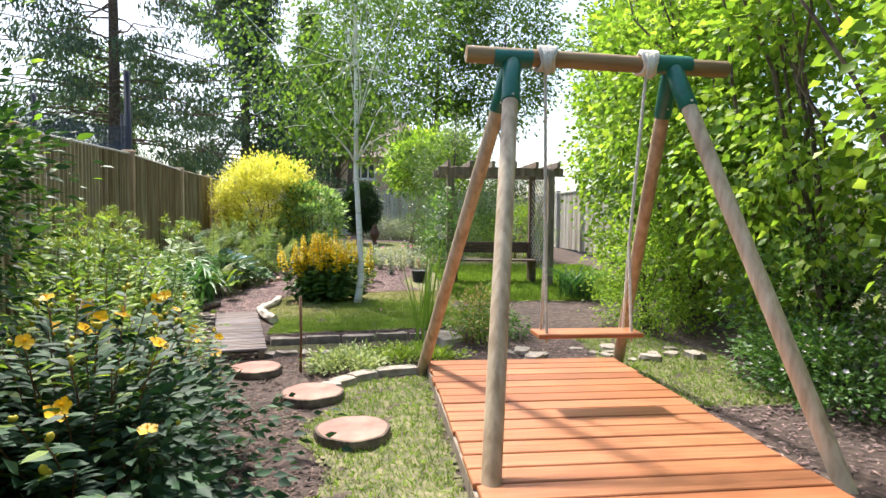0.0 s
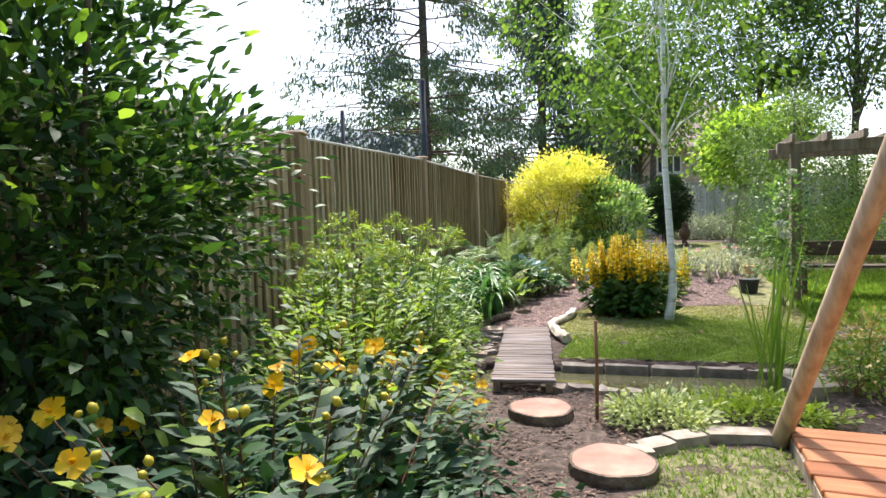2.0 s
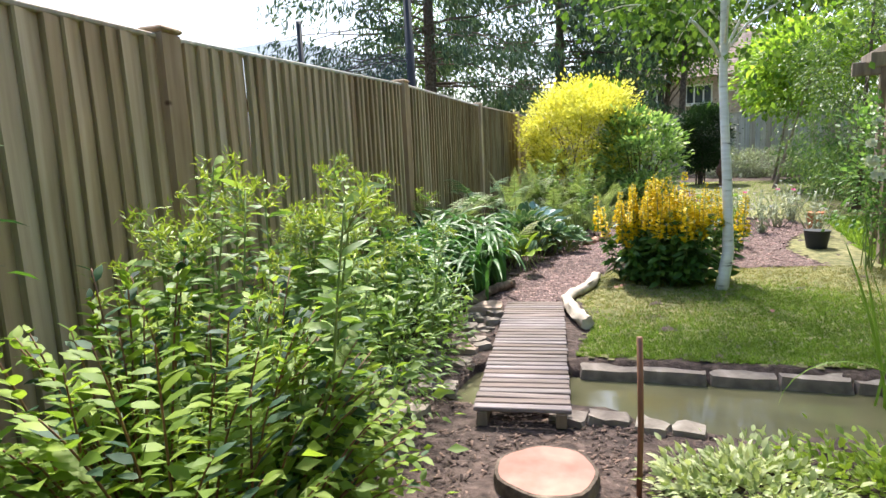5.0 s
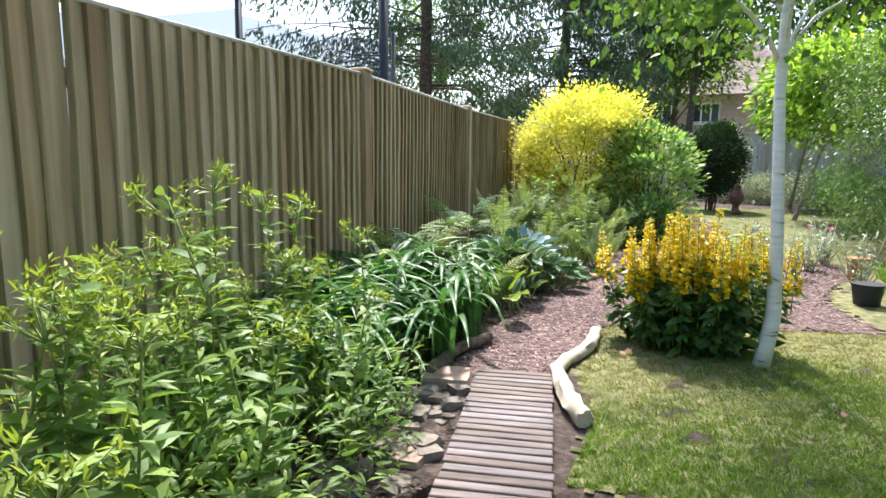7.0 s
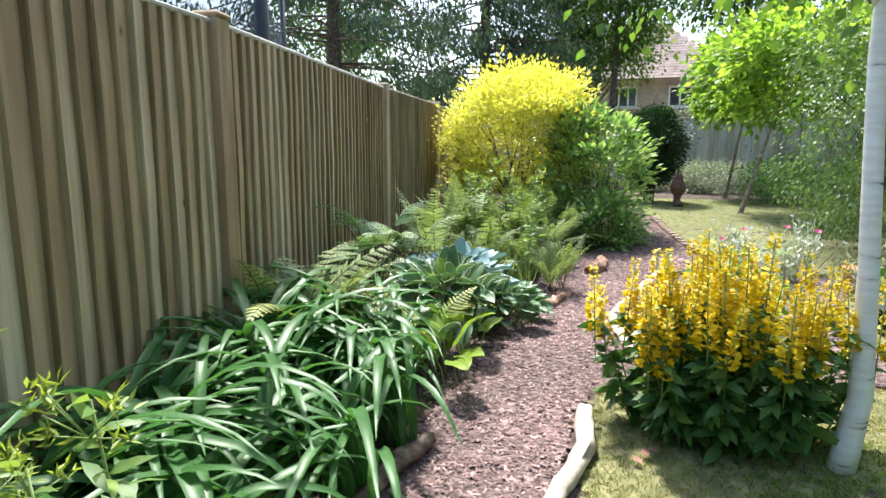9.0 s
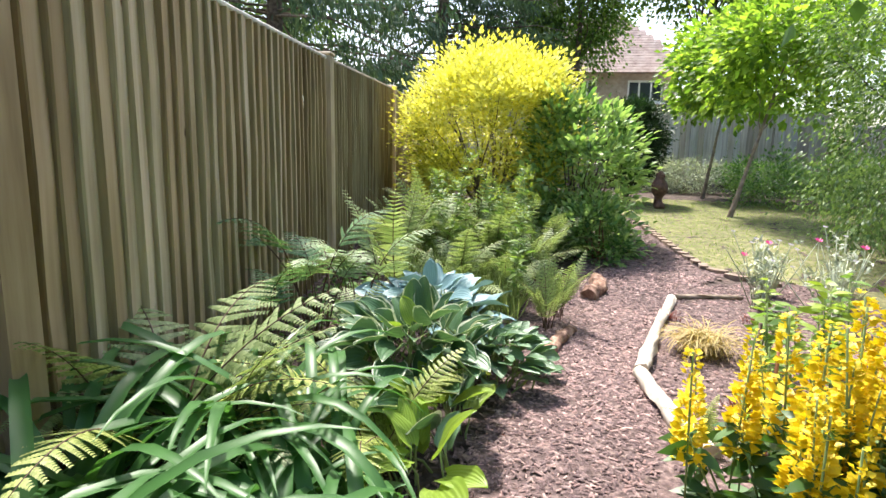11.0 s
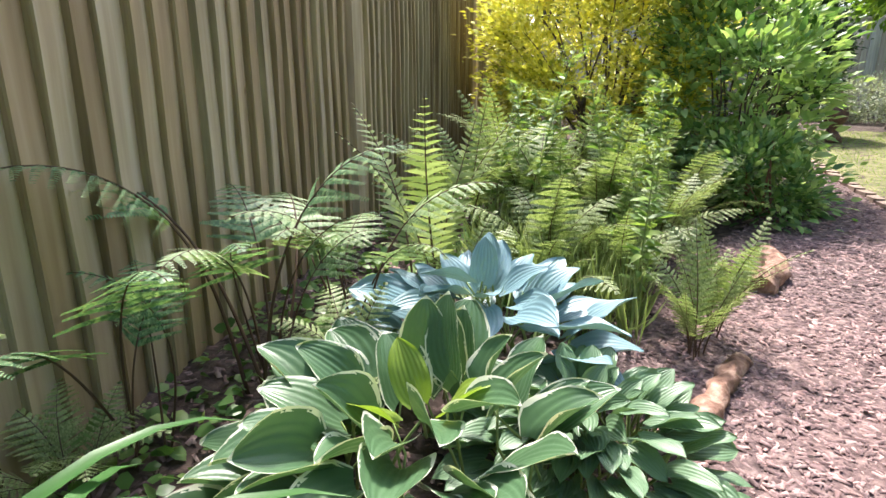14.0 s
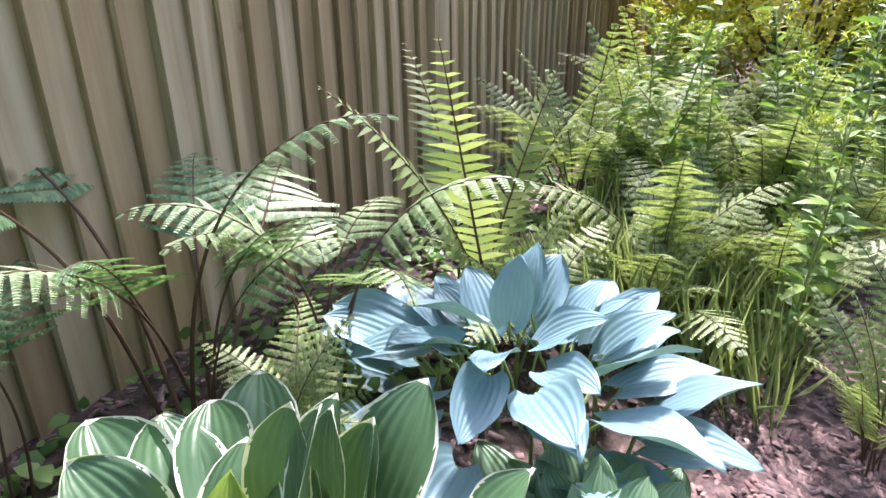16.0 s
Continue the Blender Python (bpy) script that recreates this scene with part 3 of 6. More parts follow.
x, y = scatter(lambda a, b: on_path(a, b), 34000, -2.2, 0.1, 7.0, 12.5)
stuff("path_chippings", [(*chips(x, y, 0.032), M_CHIP)], "loose reddish brown bark chips on the path", "bark chips")
x, y = scatter(lambda a, b: on_bed(a, b), 11000, -1.2, 1.9, 9.1, 12.4)
stuff("bed_chippings", [(*chips(x, y, 0.036), M_CHIP)], "pale bark chips over the flower bed", "bark chips")
x, y = scatter(lambda a, b: (on_path(a, b)), 4500, -1.6, 0.1, 12.4, 15.4)
stuff("far_path_chippings", [(*chips(x, y, 0.04), M_CHIP)], "bark chips at the bend of the path", "bark chips")
x, y = scatter(lambda a, b: ((a > 2.1) & (b < 3.8)) | ((b > 4.9) & (a > 0.9)), 5000, 0.9, 3.3, 1.8, 6.2)
stuff("leaf_litter", [(*chips(x, y, 0.034, 0.004), M_CHIP)], "dry leaf litter and chips on bare soil", "leaf litter")
x, y = scatter(lambda a, b: (a < -0.1) & ~((b > 5.45) & (a > -1.65)), 17000, -2.0, 0.4, 2.2, 7.2)
stuff("soil_crumbs", [(*chips(x, y, 0.03, 0.002), rough_mat("soil_crumb", (0.05, 0.033, 0.028), (0.12, 0.083, 0.07), (0.26, 0.19, 0.165), 20.0, 0.95, 0.6, 0.01, 1.0, True))], "crumbs of dark soil and mulch round the log discs", "soil")
x, y = scatter(lambda a, b: (a < np.interp(b, PATH_Y, PATH_L)) & (a > fence_x(b)), 7000, -3.6, -1.6, 6.5, 13)
stuff("border_litter", [(*chips(x, y, 0.04, 0.004), M_CHIP)], "brown leaf litter under the border plants", "leaf litter")

# ---- pond ----
v, f = sheet(np.linspace(-1.75, 0.85, 14), np.linspace(5.3, 6.6, 10))
v[:, 2] = -0.035
tagged(new("pond_water", mesh_of("pond_water", [(v, f, M_WATER)])), "still murky olive pond water", "water", kind="structure")


def stone_mesh(name, sx, sy, sz, mat, wob=0.12, n=5):
    """A rough block: a box grid with knocked-off corners."""
    bm = bmesh.new()
    bmesh.ops.create_cube(bm, size=1.0)
    bmesh.ops.subdivide_edges(bm, edges=bm.edges, cuts=2, use_grid_fill=True)
    for q in bm.verts:
        p = q.co.copy()
        k = 1 - 0.16 * max(0, (abs(p.x) + abs(p.y) + abs(p.z)) - 1.0)
        o = Vector(RNG.standard_normal(3)) * wob * 0.22
        q.co = Vector((p.x * k * sx + o.x * sx, p.y * k * sy + o.y * sy, (p.z + 0.5) * sz + o.z * sz))
    bmesh.ops.triangulate(bm, faces=bm.faces)
    me = bpy.data.meshes.new(name)
    bm.to_mesh(me)
    bm.free()
    me.materials.append(mat)
    return smooth(me, 40)


def stone(name, at, size, rz, label, mat=None, group="", wob=0.12):
    ob = new(name, stone_mesh(name, *size, mat or M_STONE, wob))
    ob.matrix_basis = pose(*at, 0, 0, rz)
    return tagged(ob, label, "stone", group)


# slabs along the far side of the pond
for i in range(5):
    xx = -0.88 + 0.36 * i
    stone("edging_stone", (xx, 6.17 + 0.14 * (xx + 1), -0.17), (0.352, 0.14, 0.198 + 0.008 * (i % 2)), 7 + RNG.uniform(-3, 3), "weathered grey-brown stone slab edging the pond", M_DKSTONE, "pond edging", 0.06)
stone("corner_slab", (0.76, 6.02, -0.09), (0.3, 0.52, 0.16), 22, "pale flat stone slab at the corner of the pond", M_STONE, "", 0.05)
for i, (xx, yy, s) in enumerate([(-0.78, 5.47, 0.2), (-0.58, 5.44, 0.16), (-0.97, 5.42, 0.18), (-0.42, 5.46, 0.14), (-1.74, 5.6, 0.12), (-1.76, 6.0, 0.14), (-1.84, 6.35, 0.13), (-1.74, 5.25, 0.12)]):
    stone("pond_rock", (xx, yy, -0.13), (s, 0.13, 0.17), RNG.uniform(-20, 20), "small rough rock at the near edge of the pond", M_STONE if i % 2 else M_DKSTONE, "pond rocks", 0.2)
for i in range(46):
    xx, yy = RNG.uniform(-2.15, -1.72), RNG.uniform(5.4, 7.0)
    s = RNG.uniform(0.04, 0.1)
    stone("cobble", (xx + 0.28 * (6.2 - yy) * 0.35, yy, gz(xx, yy) - 0.01), (s * 1.3, s, s * 0.6), RNG.uniform(0, 180), "dark broken cobble beside the bridge", M_DKSTONE, "cobbles by the bridge", 0.25)
stone("flat_stone", (-2.0, 7.1, 0.06), (0.3, 0.24, 0.075), 15, "pinkish flat stone at the end of the bridge", M_PINKSTONE, "", 0.05)
stone("flat_stone", (-1.8, 6.2, 0.0), (0.15, 0.16, 0.08), 5, "small pinkish block beside the bridge", M_PINKSTONE, "", 0.08)
# pale stones edging the soil bed near the swing
for xx, yy, l, rz in [(0.19, 4.735, 0.33, 14), (-0.08, 4.6, 0.22, 38), (-0.23, 4.43, 0.2, 45), (-0.31, 4.31, 0.14, 30)]:
    stone("bed_stone", (xx, yy, -0.03), (l, 0.13, 0.09), rz, "pale flat stone edging the soil bed", M_STONE, "bed edging", 0.06)

# ---- bridge ----
BR_A, BR_B = Vector((-1.165, 5.26, 0.0)), Vector((-1.66, 7.42, 0.0))
_ang = math.degrees(math.atan2(-(BR_B - BR_A).x, (BR_B - BR_A).y))
bridge = thing("footbridge", "narrow weathered wooden slat footbridge across the pond", "footbridge", (BR_A.x, BR_A.y, 0.0), rz=_ang)
_len = (BR_B - BR_A).length
for sx in (-0.19, 0.19):
    part("bearer", mesh_of("bearer", [(*box(sx - 0.025, sx + 0.025, 0.0, _len, 0.015, 0.088, 0.004), M_OLDWOOD)]), bridge, "dark timber bearer")
slat_me = mesh_of("slat", [(*box(-0.235, 0.235, -0.0265, 0.0265, 0, 0.022, 0.004), M_BRIDGE)])
_n = int(_len / 0.068)
for i in range(_n):
    part("slat", slat_me, bridge, m=pose(RNG.normal(0, 0.003), 0.03 + i * 0.068, 0.09, 0, RNG.normal(0, 0.4), RNG.normal(0, 0.4)))

# ---- stepping discs ----


def disc(at, r, label):
    n = 28
    a = np.linspace(0, 2 * np.pi, n, endpoint=False)
    rr = r * (1 + 0.03 * np.sin(3 * a + at[0] * 9) + 0.02 * np.sin(7 * a))
    ob = thing("log_disc", label, "stepping disc", at, "stepping discs")
    ring = lambda k, z: np.stack([k * rr * np.cos(a), k * rr * np.sin(a), np.full(n, z)], 1)
    v = np.concatenate([ring(1.0, -0.03), ring(1.03, 0.03), ring(1.0, 0.06), ring(0.93, 0.062)])
    q = [(k * n + i, k * n + (i + 1) % n, (k + 1) * n + (i + 1) % n, (k + 1) * n + i) for k in range(3) for i in range(n)]
    part("bark_rim", smooth(mesh_of("bark_rim", [(v, quads(q), M_BARK)]), 50), ob, "rough brown bark rim")
    rings, k0 = [], [0.93, 0.8, 0.6, 0.4, 0.2]
    v = np.concatenate([ring(k, 0.0625 + 0.0015 * (j % 2)) for j, k in enumerate(k0)] + [np.array([(0, 0, 0.063)])])
    q = [(k * n + i, k * n + (i + 1) % n, (k + 1) * n + (i + 1) % n, (k + 1) * n + i) for k in range(4) for i in range(n)]
    f = np.concatenate([quads(q), [(4 * n + i, 4 * n + (i + 1) % n, 5 * n) for i in range(n)]])
    part("cut_face", mesh_of("cut_face", [(v, f, M_CUT)]), ob, "reddish sawn end grain")


disc((-0.11, 3.36, 0.0), 0.215, "reddish sawn log slice set in soil as a step")
disc((-0.42, 4.12, 0.0), 0.215, "reddish sawn log slice sunk in mulch")
disc((-0.94, 4.84, 0.0), 0.205, "sawn log slice before the footbridge")
stake = thing("garden_stake", "thin rusty brown stake stuck in the soil", "stake", (-0.59, 4.86, 0.0))
part("rod", smooth(mesh_of("rod", [(*tube([(0, 0, -0.05), (0.006, 0, 0.3), (0, 0.004, 0.63)], 0.011, 8), M_STEM)])), stake)

# ---- deck ----
deck = thing("timber_deck", "low deck of orange-stained timber boards under the swing", "deck", (0, 0, 0))
for xx in (0.47, 1.245, 2.02):
    part("joist", mesh_of("joist", [(*box(xx - 0.03, xx + 0.03, 2.03, 4.74, -0.02, 0.07), M_OLDWOOD)]), deck)
plank_me = mesh_of("deck_board", [(*box(-0.8, 0.8, -0.074, 0.074, 0, 0.03, 0.005), M_DECK)])
for i in range(17):
    part("deck_board", plank_me, deck, m=pose(1.245 + RNG.normal(0, 0.004), 4.69 - 0.163 * i, 0.072 + RNG.normal(0, 0.001), 0, 0, RNG.normal(0, 0.12)))

# ---- swing ----
swing_frame = thing("swing_frame", "timber swing frame of round poles with green metal sockets", "swing frame", (0, 0, 0))
BEAM_Y, BEAM_Z = 3.6, 2.26


def pole(a, b, r, mat, n=7):
    a, b = np.array(a, float), np.array(b, float)
    k = np.linspace(0, 1, n)[:, None]
    return smooth(mesh_of("pole", [(*tube(a + (b - a) * k, r, 18, 0.012), mat)]), 50)


part("beam", pole((0.56, BEAM_Y, BEAM_Z + 0.02), (2.26, BEAM_Y, BEAM_Z - 0.01), 0.052, M_BEAM), swing_frame, "round horizontal pine beam")
FEET = {"sw": ((0.5, 2.42, -0.05), 0.85), "nw": ((0.385, 4.78, -0.05), 0.85), "se": ((2.24, 2.45, -0.05), 1.89), "ne": ((2.16, 4.95, -0.05), 1.89)}
for foot, tx in FEET.values():
    top = (tx, BEAM_Y, BEAM_Z)
    part("leg", pole(foot, top, 0.047, M_LEG), swing_frame, "pale round timber leg")
    f3, t3 = np.array(foot), np.array(top)
    a = t3 + (f3 - t3) * 0.125
    s = part("socket", smooth(mesh_of("socket", [(*tube([t3 + (f3 - t3) * 0.01, t3 + (f3 - t3) * 0.02, a, a + (f3 - t3) * 0.002], [0.05, 0.056, 0.055, 0.05], 20), M_GREEN)]), 50), swing_frame, "green painted steel socket")
    b = t3 + (f3 - t3) * 0.11
    part("bolt", smooth(mesh_of("bolt", [(*tube([b + (0, -0.05, 0), b + (0.0, -0.064, 0.0)], 0.008, 8), M_ROPE)])), s)
for tx in (0.85, 1.89):
    part("sleeve", smooth(mesh_of("sleeve", [(*tube([(tx - 0.12, BEAM_Y, BEAM_Z + 0.006), (tx - 0.119, BEAM_Y, BEAM_Z + 0.006), (tx + 0.119, BEAM_Y, BEAM_Z + 0.004), (tx + 0.12, BEAM_Y, BEAM_Z + 0.004)], [0.05, 0.059, 0.059, 0.05], 20), M_GREEN)]), 50), swing_frame, "green steel sleeve on the beam")

swing = thing("rope_swing", "rope swing with an orange-stained plank seat", "swing", (0, 0, 0))
part("seat", mesh_of("seat", [(*box(1.02, 1.7, BEAM_Y - 0.1, BEAM_Y + 0.1, 0.53, 0.56, 0.006), M_DECK)]), swing, "orange-brown wooden plank seat")


def rope_mesh(a, b, r=0.009, turns=40):
    a, b = np.array(a, float), np.array(b, float)
    k = np.linspace(0, 1, 60)
    out = []
    for ph in (0, 2.09, 4.19):
        ang = k * turns + ph
        p = a + (b - a) * k[:, None] + r * 0.6 * np.stack([np.cos(ang), np.sin(ang), 0 * ang], 1)
        out.append(tube(p, r * 0.75, 5, 0, False))
    return smooth(mesh_of("rope", [(*joined(out), M_ROPE)]))


for kx, sx in ((1.06, 1.08), (1.72, 1.635)):
    part("rope", rope_mesh((kx, BEAM_Y, BEAM_Z - 0.05), (sx, BEAM_Y, 1.12)), swing, "pale twisted rope")
    for dy in (-0.07, 0.07):
        part("rope_end", rope_mesh((sx, BEAM_Y, 1.12), (sx, BEAM_Y + dy, 0.5), 0.008, 26), swing, "pale twisted rope")
    coil = []
    for j in range(5):
        a = np.linspace(0, 6.3, 22)
        o = (j - 2) * 0.021
        coil.append(tube(np.stack([kx + o + 0.012 * np.sin(a * 2 + j), BEAM_Y + 0.068 * np.cos(a), BEAM_Z + 0.01 + 0.068 * np.sin(a)], 1), 0.014, 7, 0.05, False))
    for j in range(3):
        coil.append(tube([(kx - 0.03 + 0.02 * j, BEAM_Y - 0.066, BEAM_Z + 0.05), (kx - 0.02 + 0.015 * j, BEAM_Y - 0.075, BEAM_Z - 0.03), (kx - 0.01 + 0.006 * j, BEAM_Y - 0.05, BEAM_Z - 0.1)], 0.013, 7))
    part("knot", smooth(mesh_of("knot", [(*joined(coil), M_ROPE)])), swing, "thick wrapped rope knot over the beam")

# ---- fences ----
POST_Y = [-8.4, -5.1, -1.8, 1.5, 4.77, 7.97, 11.32, 14.95, 18.4, 21.9, 25.2]
POST_TOP = [1.8, 1.82, 1.85, 1.9, 1.97, 2.12, 2.18, 2.3, 2.38, 2.42, 2.42]
fence = thing("board_fence", "tall feather-edge timber fence, weathered brown and grey", "fence", (0, 0, 0))
FA = math.degrees(math.atan(0.127))
for yy, zt in zip(POST_Y, POST_TOP):
    zg = gz(fence_x(yy), yy)
    h = zt - zg
    v, f = box(-0.06, 0.06, -0.06, 0.06, -0.1, h - 0.03, 0.008)
    cap, cf = box(-0.068, 0.068, -0.068, 0.068, h - 0.03, h - 0.002, 0.01)
    part("post", mesh_of("post", [(v, f, M_FENCE), (cap, cf, M_FENCE)]), fence, "square timber fence post with a flat cap", pose(float(fence_x(yy)) + 0.015, yy, zg, 0, 0, FA))
board_mes = []
for j in range(4):
    w, t0, t1 = 0.136, 0.003, 0.03
    prof = [(0.0, -w / 2), (t1 * 0.8, -w / 2), (t1, -w / 2 + 0.003), (t1 * 0.92, -w / 2 + 0.02), (t0, w / 2), (0.0, w / 2)]
    zs = np.linspace(0, 1, 6)
    bow = 0.003 * RNG.standard_normal(6)
    v = np.array([(a + bow[k], b + 0.002 * RNG.standard_normal() * (k > 0), z) for k, z in enumerate(zs) for a, b in prof])
    q = [(k * 6 + i, k * 6 + (i + 1) % 6, k * 6 + 6 + (i + 1) % 6, k * 6 + 6 + i) for k in range(5) for i in range(6)]
    # the thick edge of each board takes a darker olive wood
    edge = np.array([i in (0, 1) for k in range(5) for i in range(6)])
    q = np.array(q)
    f = np.concatenate([quads(q[~edge]), [(30, 31, 32), (30, 32, 33), (30, 33, 34), (30, 34, 35)]])
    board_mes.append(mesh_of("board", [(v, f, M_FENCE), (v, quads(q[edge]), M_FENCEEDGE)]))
for k in range(len(POST_Y) - 1):
    y0, y1 = POST_Y[k] + 0.035, POST_Y[k + 1] - 0.035
    n = int(round((y1 - y0) / 0.098))
    for i in range(n):
        yy = y0 + (i + 0.5) * (y1 - y0) / n
        zt = np.interp(yy, POST_Y, POST_TOP) - 0.06
        zg = gz(fence_x(yy), yy) - 0.02
        m = pose(float(fence_x(yy)) + 0.02, yy, zg, RNG.normal(0, 0.35), 0, FA + RNG.normal(0, 0.9) + 2.2)
        part("board", board_mes[RNG.integers(4)], fence, m=m @ Matrix.Diagonal((1, 1, zt - zg, 1)))
    a = (float(fence_x(y0)), y0, float(np.interp(y0, POST_Y, POST_TOP)) - 0.06)
    b = (float(fence_x(y1)), y1, float(np.interp(y1, POST_Y, POST_TOP)) - 0.06)
    dx, dy, dz = b[0] - a[0], b[1] - a[1], b[2] - a[2]
    ln3 = math.sqrt(dx * dx + dy * dy + dz * dz)
    cm = mesh_of("capping", [(*box(-0.035, 0.045, 0, ln3, 0, 0.025, 0.006), M_GREYWOOD)])
    part("capping", cm, fence, "pale sloping capping rail", pose(*a, math.degrees(math.asin(dz / ln3)), 0, math.degrees(math.atan2(-dx, dy))))
    for hz_ in (0.35, 1.0, 1.6):
        part("rail", mesh_of("rail", [(*box(-0.06, 0.0, 0, ln3, 0, 0.07), M_POST)]), fence, m=pose(a[0] + 0.0, a[1], a[2] - 1.9 + hz_, math.degrees(math.asin(dz / ln3)), 0, math.degrees(math.atan2(-dx, dy))))


def plain_fence(name, a, b, h, label, mat):
    """A far panel fence: boards between posts."""
    fo = thing(name, label, "fence", (a[0], a[1], gz(*a)), rz=math.degrees(math.atan2(b[1] - a[1], b[0] - a[0])))
    L = math.hypot(b[0] - a[0], b[1] - a[1])
    n = int(L / 0.14)
    me = mesh_of("panel_board", [(*box(0, 0.132, -0.012, 0.012, -0.05, 1, 0.004), mat)])
    for i in range(n):
        part("panel_board", me, fo, m=pose(i * L / n, 0.006 * (i % 2), 0, 0, 0, 0) @ Matrix.Diagonal((1, 1, h, 1)))
    for i in range(int(L / 1.9) + 1):
        part("fence_post", mesh_of("fence_post", [(*box(i * 1.9 - 0.05, i * 1.9 + 0.05, -0.08, 0.03, -0.1, h + 0.08, 0.008), mat)]), fo)
    part("top_rail", mesh_of("top_rail", [(*box(0, L, -0.03, 0.03, h - 0.02, h + 0.02, 0.005), mat)]), fo)
    return fo


plain_fence("back_fence", (-6.0, 22.0), (4.7, 22.3), 1.62, "pale grey weathered timber panel fence", M_GREYWOOD)
plain_fence("side_fence", (5.3, 22.3), (5.6, -3.0), 1.5, "grey timber boundary fence behind the hedge", M_GREYWOOD)

# ---- plants ----


def clumps(c, r, k, n, sd, shell=0.55, zmin=None, flat=1.0):
    """Points gathered in k bunches over an ellipsoid, with each bunch's outward way."""
    u = unit(RNG.standard_normal((k, 3)))
    u[:, 2] = np.abs(u[:, 2]) * flat if zmin == "dome" else u[:, 2]
    cc = np.asarray(c) + u * np.asarray(r) * (RNG.random((k, 1)) ** 0.5 * (1 - shell) + shell)
    idx = RNG.integers(0, k, n)
    off = RNG.standard_normal((n, 3)) * sd * np.array([1, 1, 0.75])
    p = cc[idx] + off
    w = unit(p - np.asarray(c)) * 0.6 + unit(off) * 0.8
    return p, w


def branch(a, b, r0, r1, sag=0.1, n=6, sides=7, wob=0.03):
    a, b = np.asarray(a, float), np.asarray(b, float)
    k = np.linspace(0, 1, n)[:, None]
    p = a + (b - a) * k
    p[:, 2] += sag * np.linalg.norm(b - a) * np.sin(np.pi * k[:, 0])
    p[1:-1] += wob * np.linalg.norm(b - a) * RNG.standard_normal((n - 2, 3)) * 0.5
    return tube(p, np.linspace(r0, r1, n), sides)


def above(p, extra=0.01):
    return p[:, 2] > ground_z(p[:, 0], p[:, 1]) + extra


def bush(name, label, category, c, r, n, size, mat, tmpl=LEAF2, k=60, sd=0.12, stems=10, shell=0.55, droop=0.0, mat2=None, share2=0.3, keep=None, stem_mat=None, stem_r=0.012, group="", lane=0.25):
    """A shrub: stems from one base, and leaves in bunches round them."""
    base = (c[0], c[1], gz(c[0], c[1]))
    ob = thing(name, label, category, base, group)
    p, w = clumps(c, r, k, n, sd, shell)
    ok = above(p, 0.02) & clear(p, lane)
    if keep is not None:
        ok &= keep(p)
    p, w = p[ok], w[ok]
    w[:, 2] += 0.15 - droop
    s = size * RNG.uniform(0.6, 1.3, len(p))
    o = np.array(base)
    # the second leaf colour grows more frequent with height
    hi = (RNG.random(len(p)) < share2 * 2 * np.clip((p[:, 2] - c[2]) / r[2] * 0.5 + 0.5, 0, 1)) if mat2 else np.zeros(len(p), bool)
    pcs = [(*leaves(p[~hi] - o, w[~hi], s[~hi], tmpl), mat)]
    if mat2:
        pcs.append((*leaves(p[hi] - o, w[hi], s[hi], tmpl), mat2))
    fo = part("foliage", mesh_of("foliage", pcs), ob, kind="stuff")
    st = []
    pick = RNG.choice(len(p), min(stems, len(p)), replace=False)
    for i in pick:
        st.append(branch(RNG.normal(0, 0.06, 3) * (1, 1, 0) + (0, 0, -0.03), p[i] - o, stem_r, stem_r * 0.25, 0.08))
    part("branching", smooth(mesh_of("branching", [(*joined(st), stem_mat or M_STEM)])), ob, kind="stuff")
    return ob, p


# big hypericum by the walk
OVATE8 = leaf8(0.23, 0.03, 0.14)


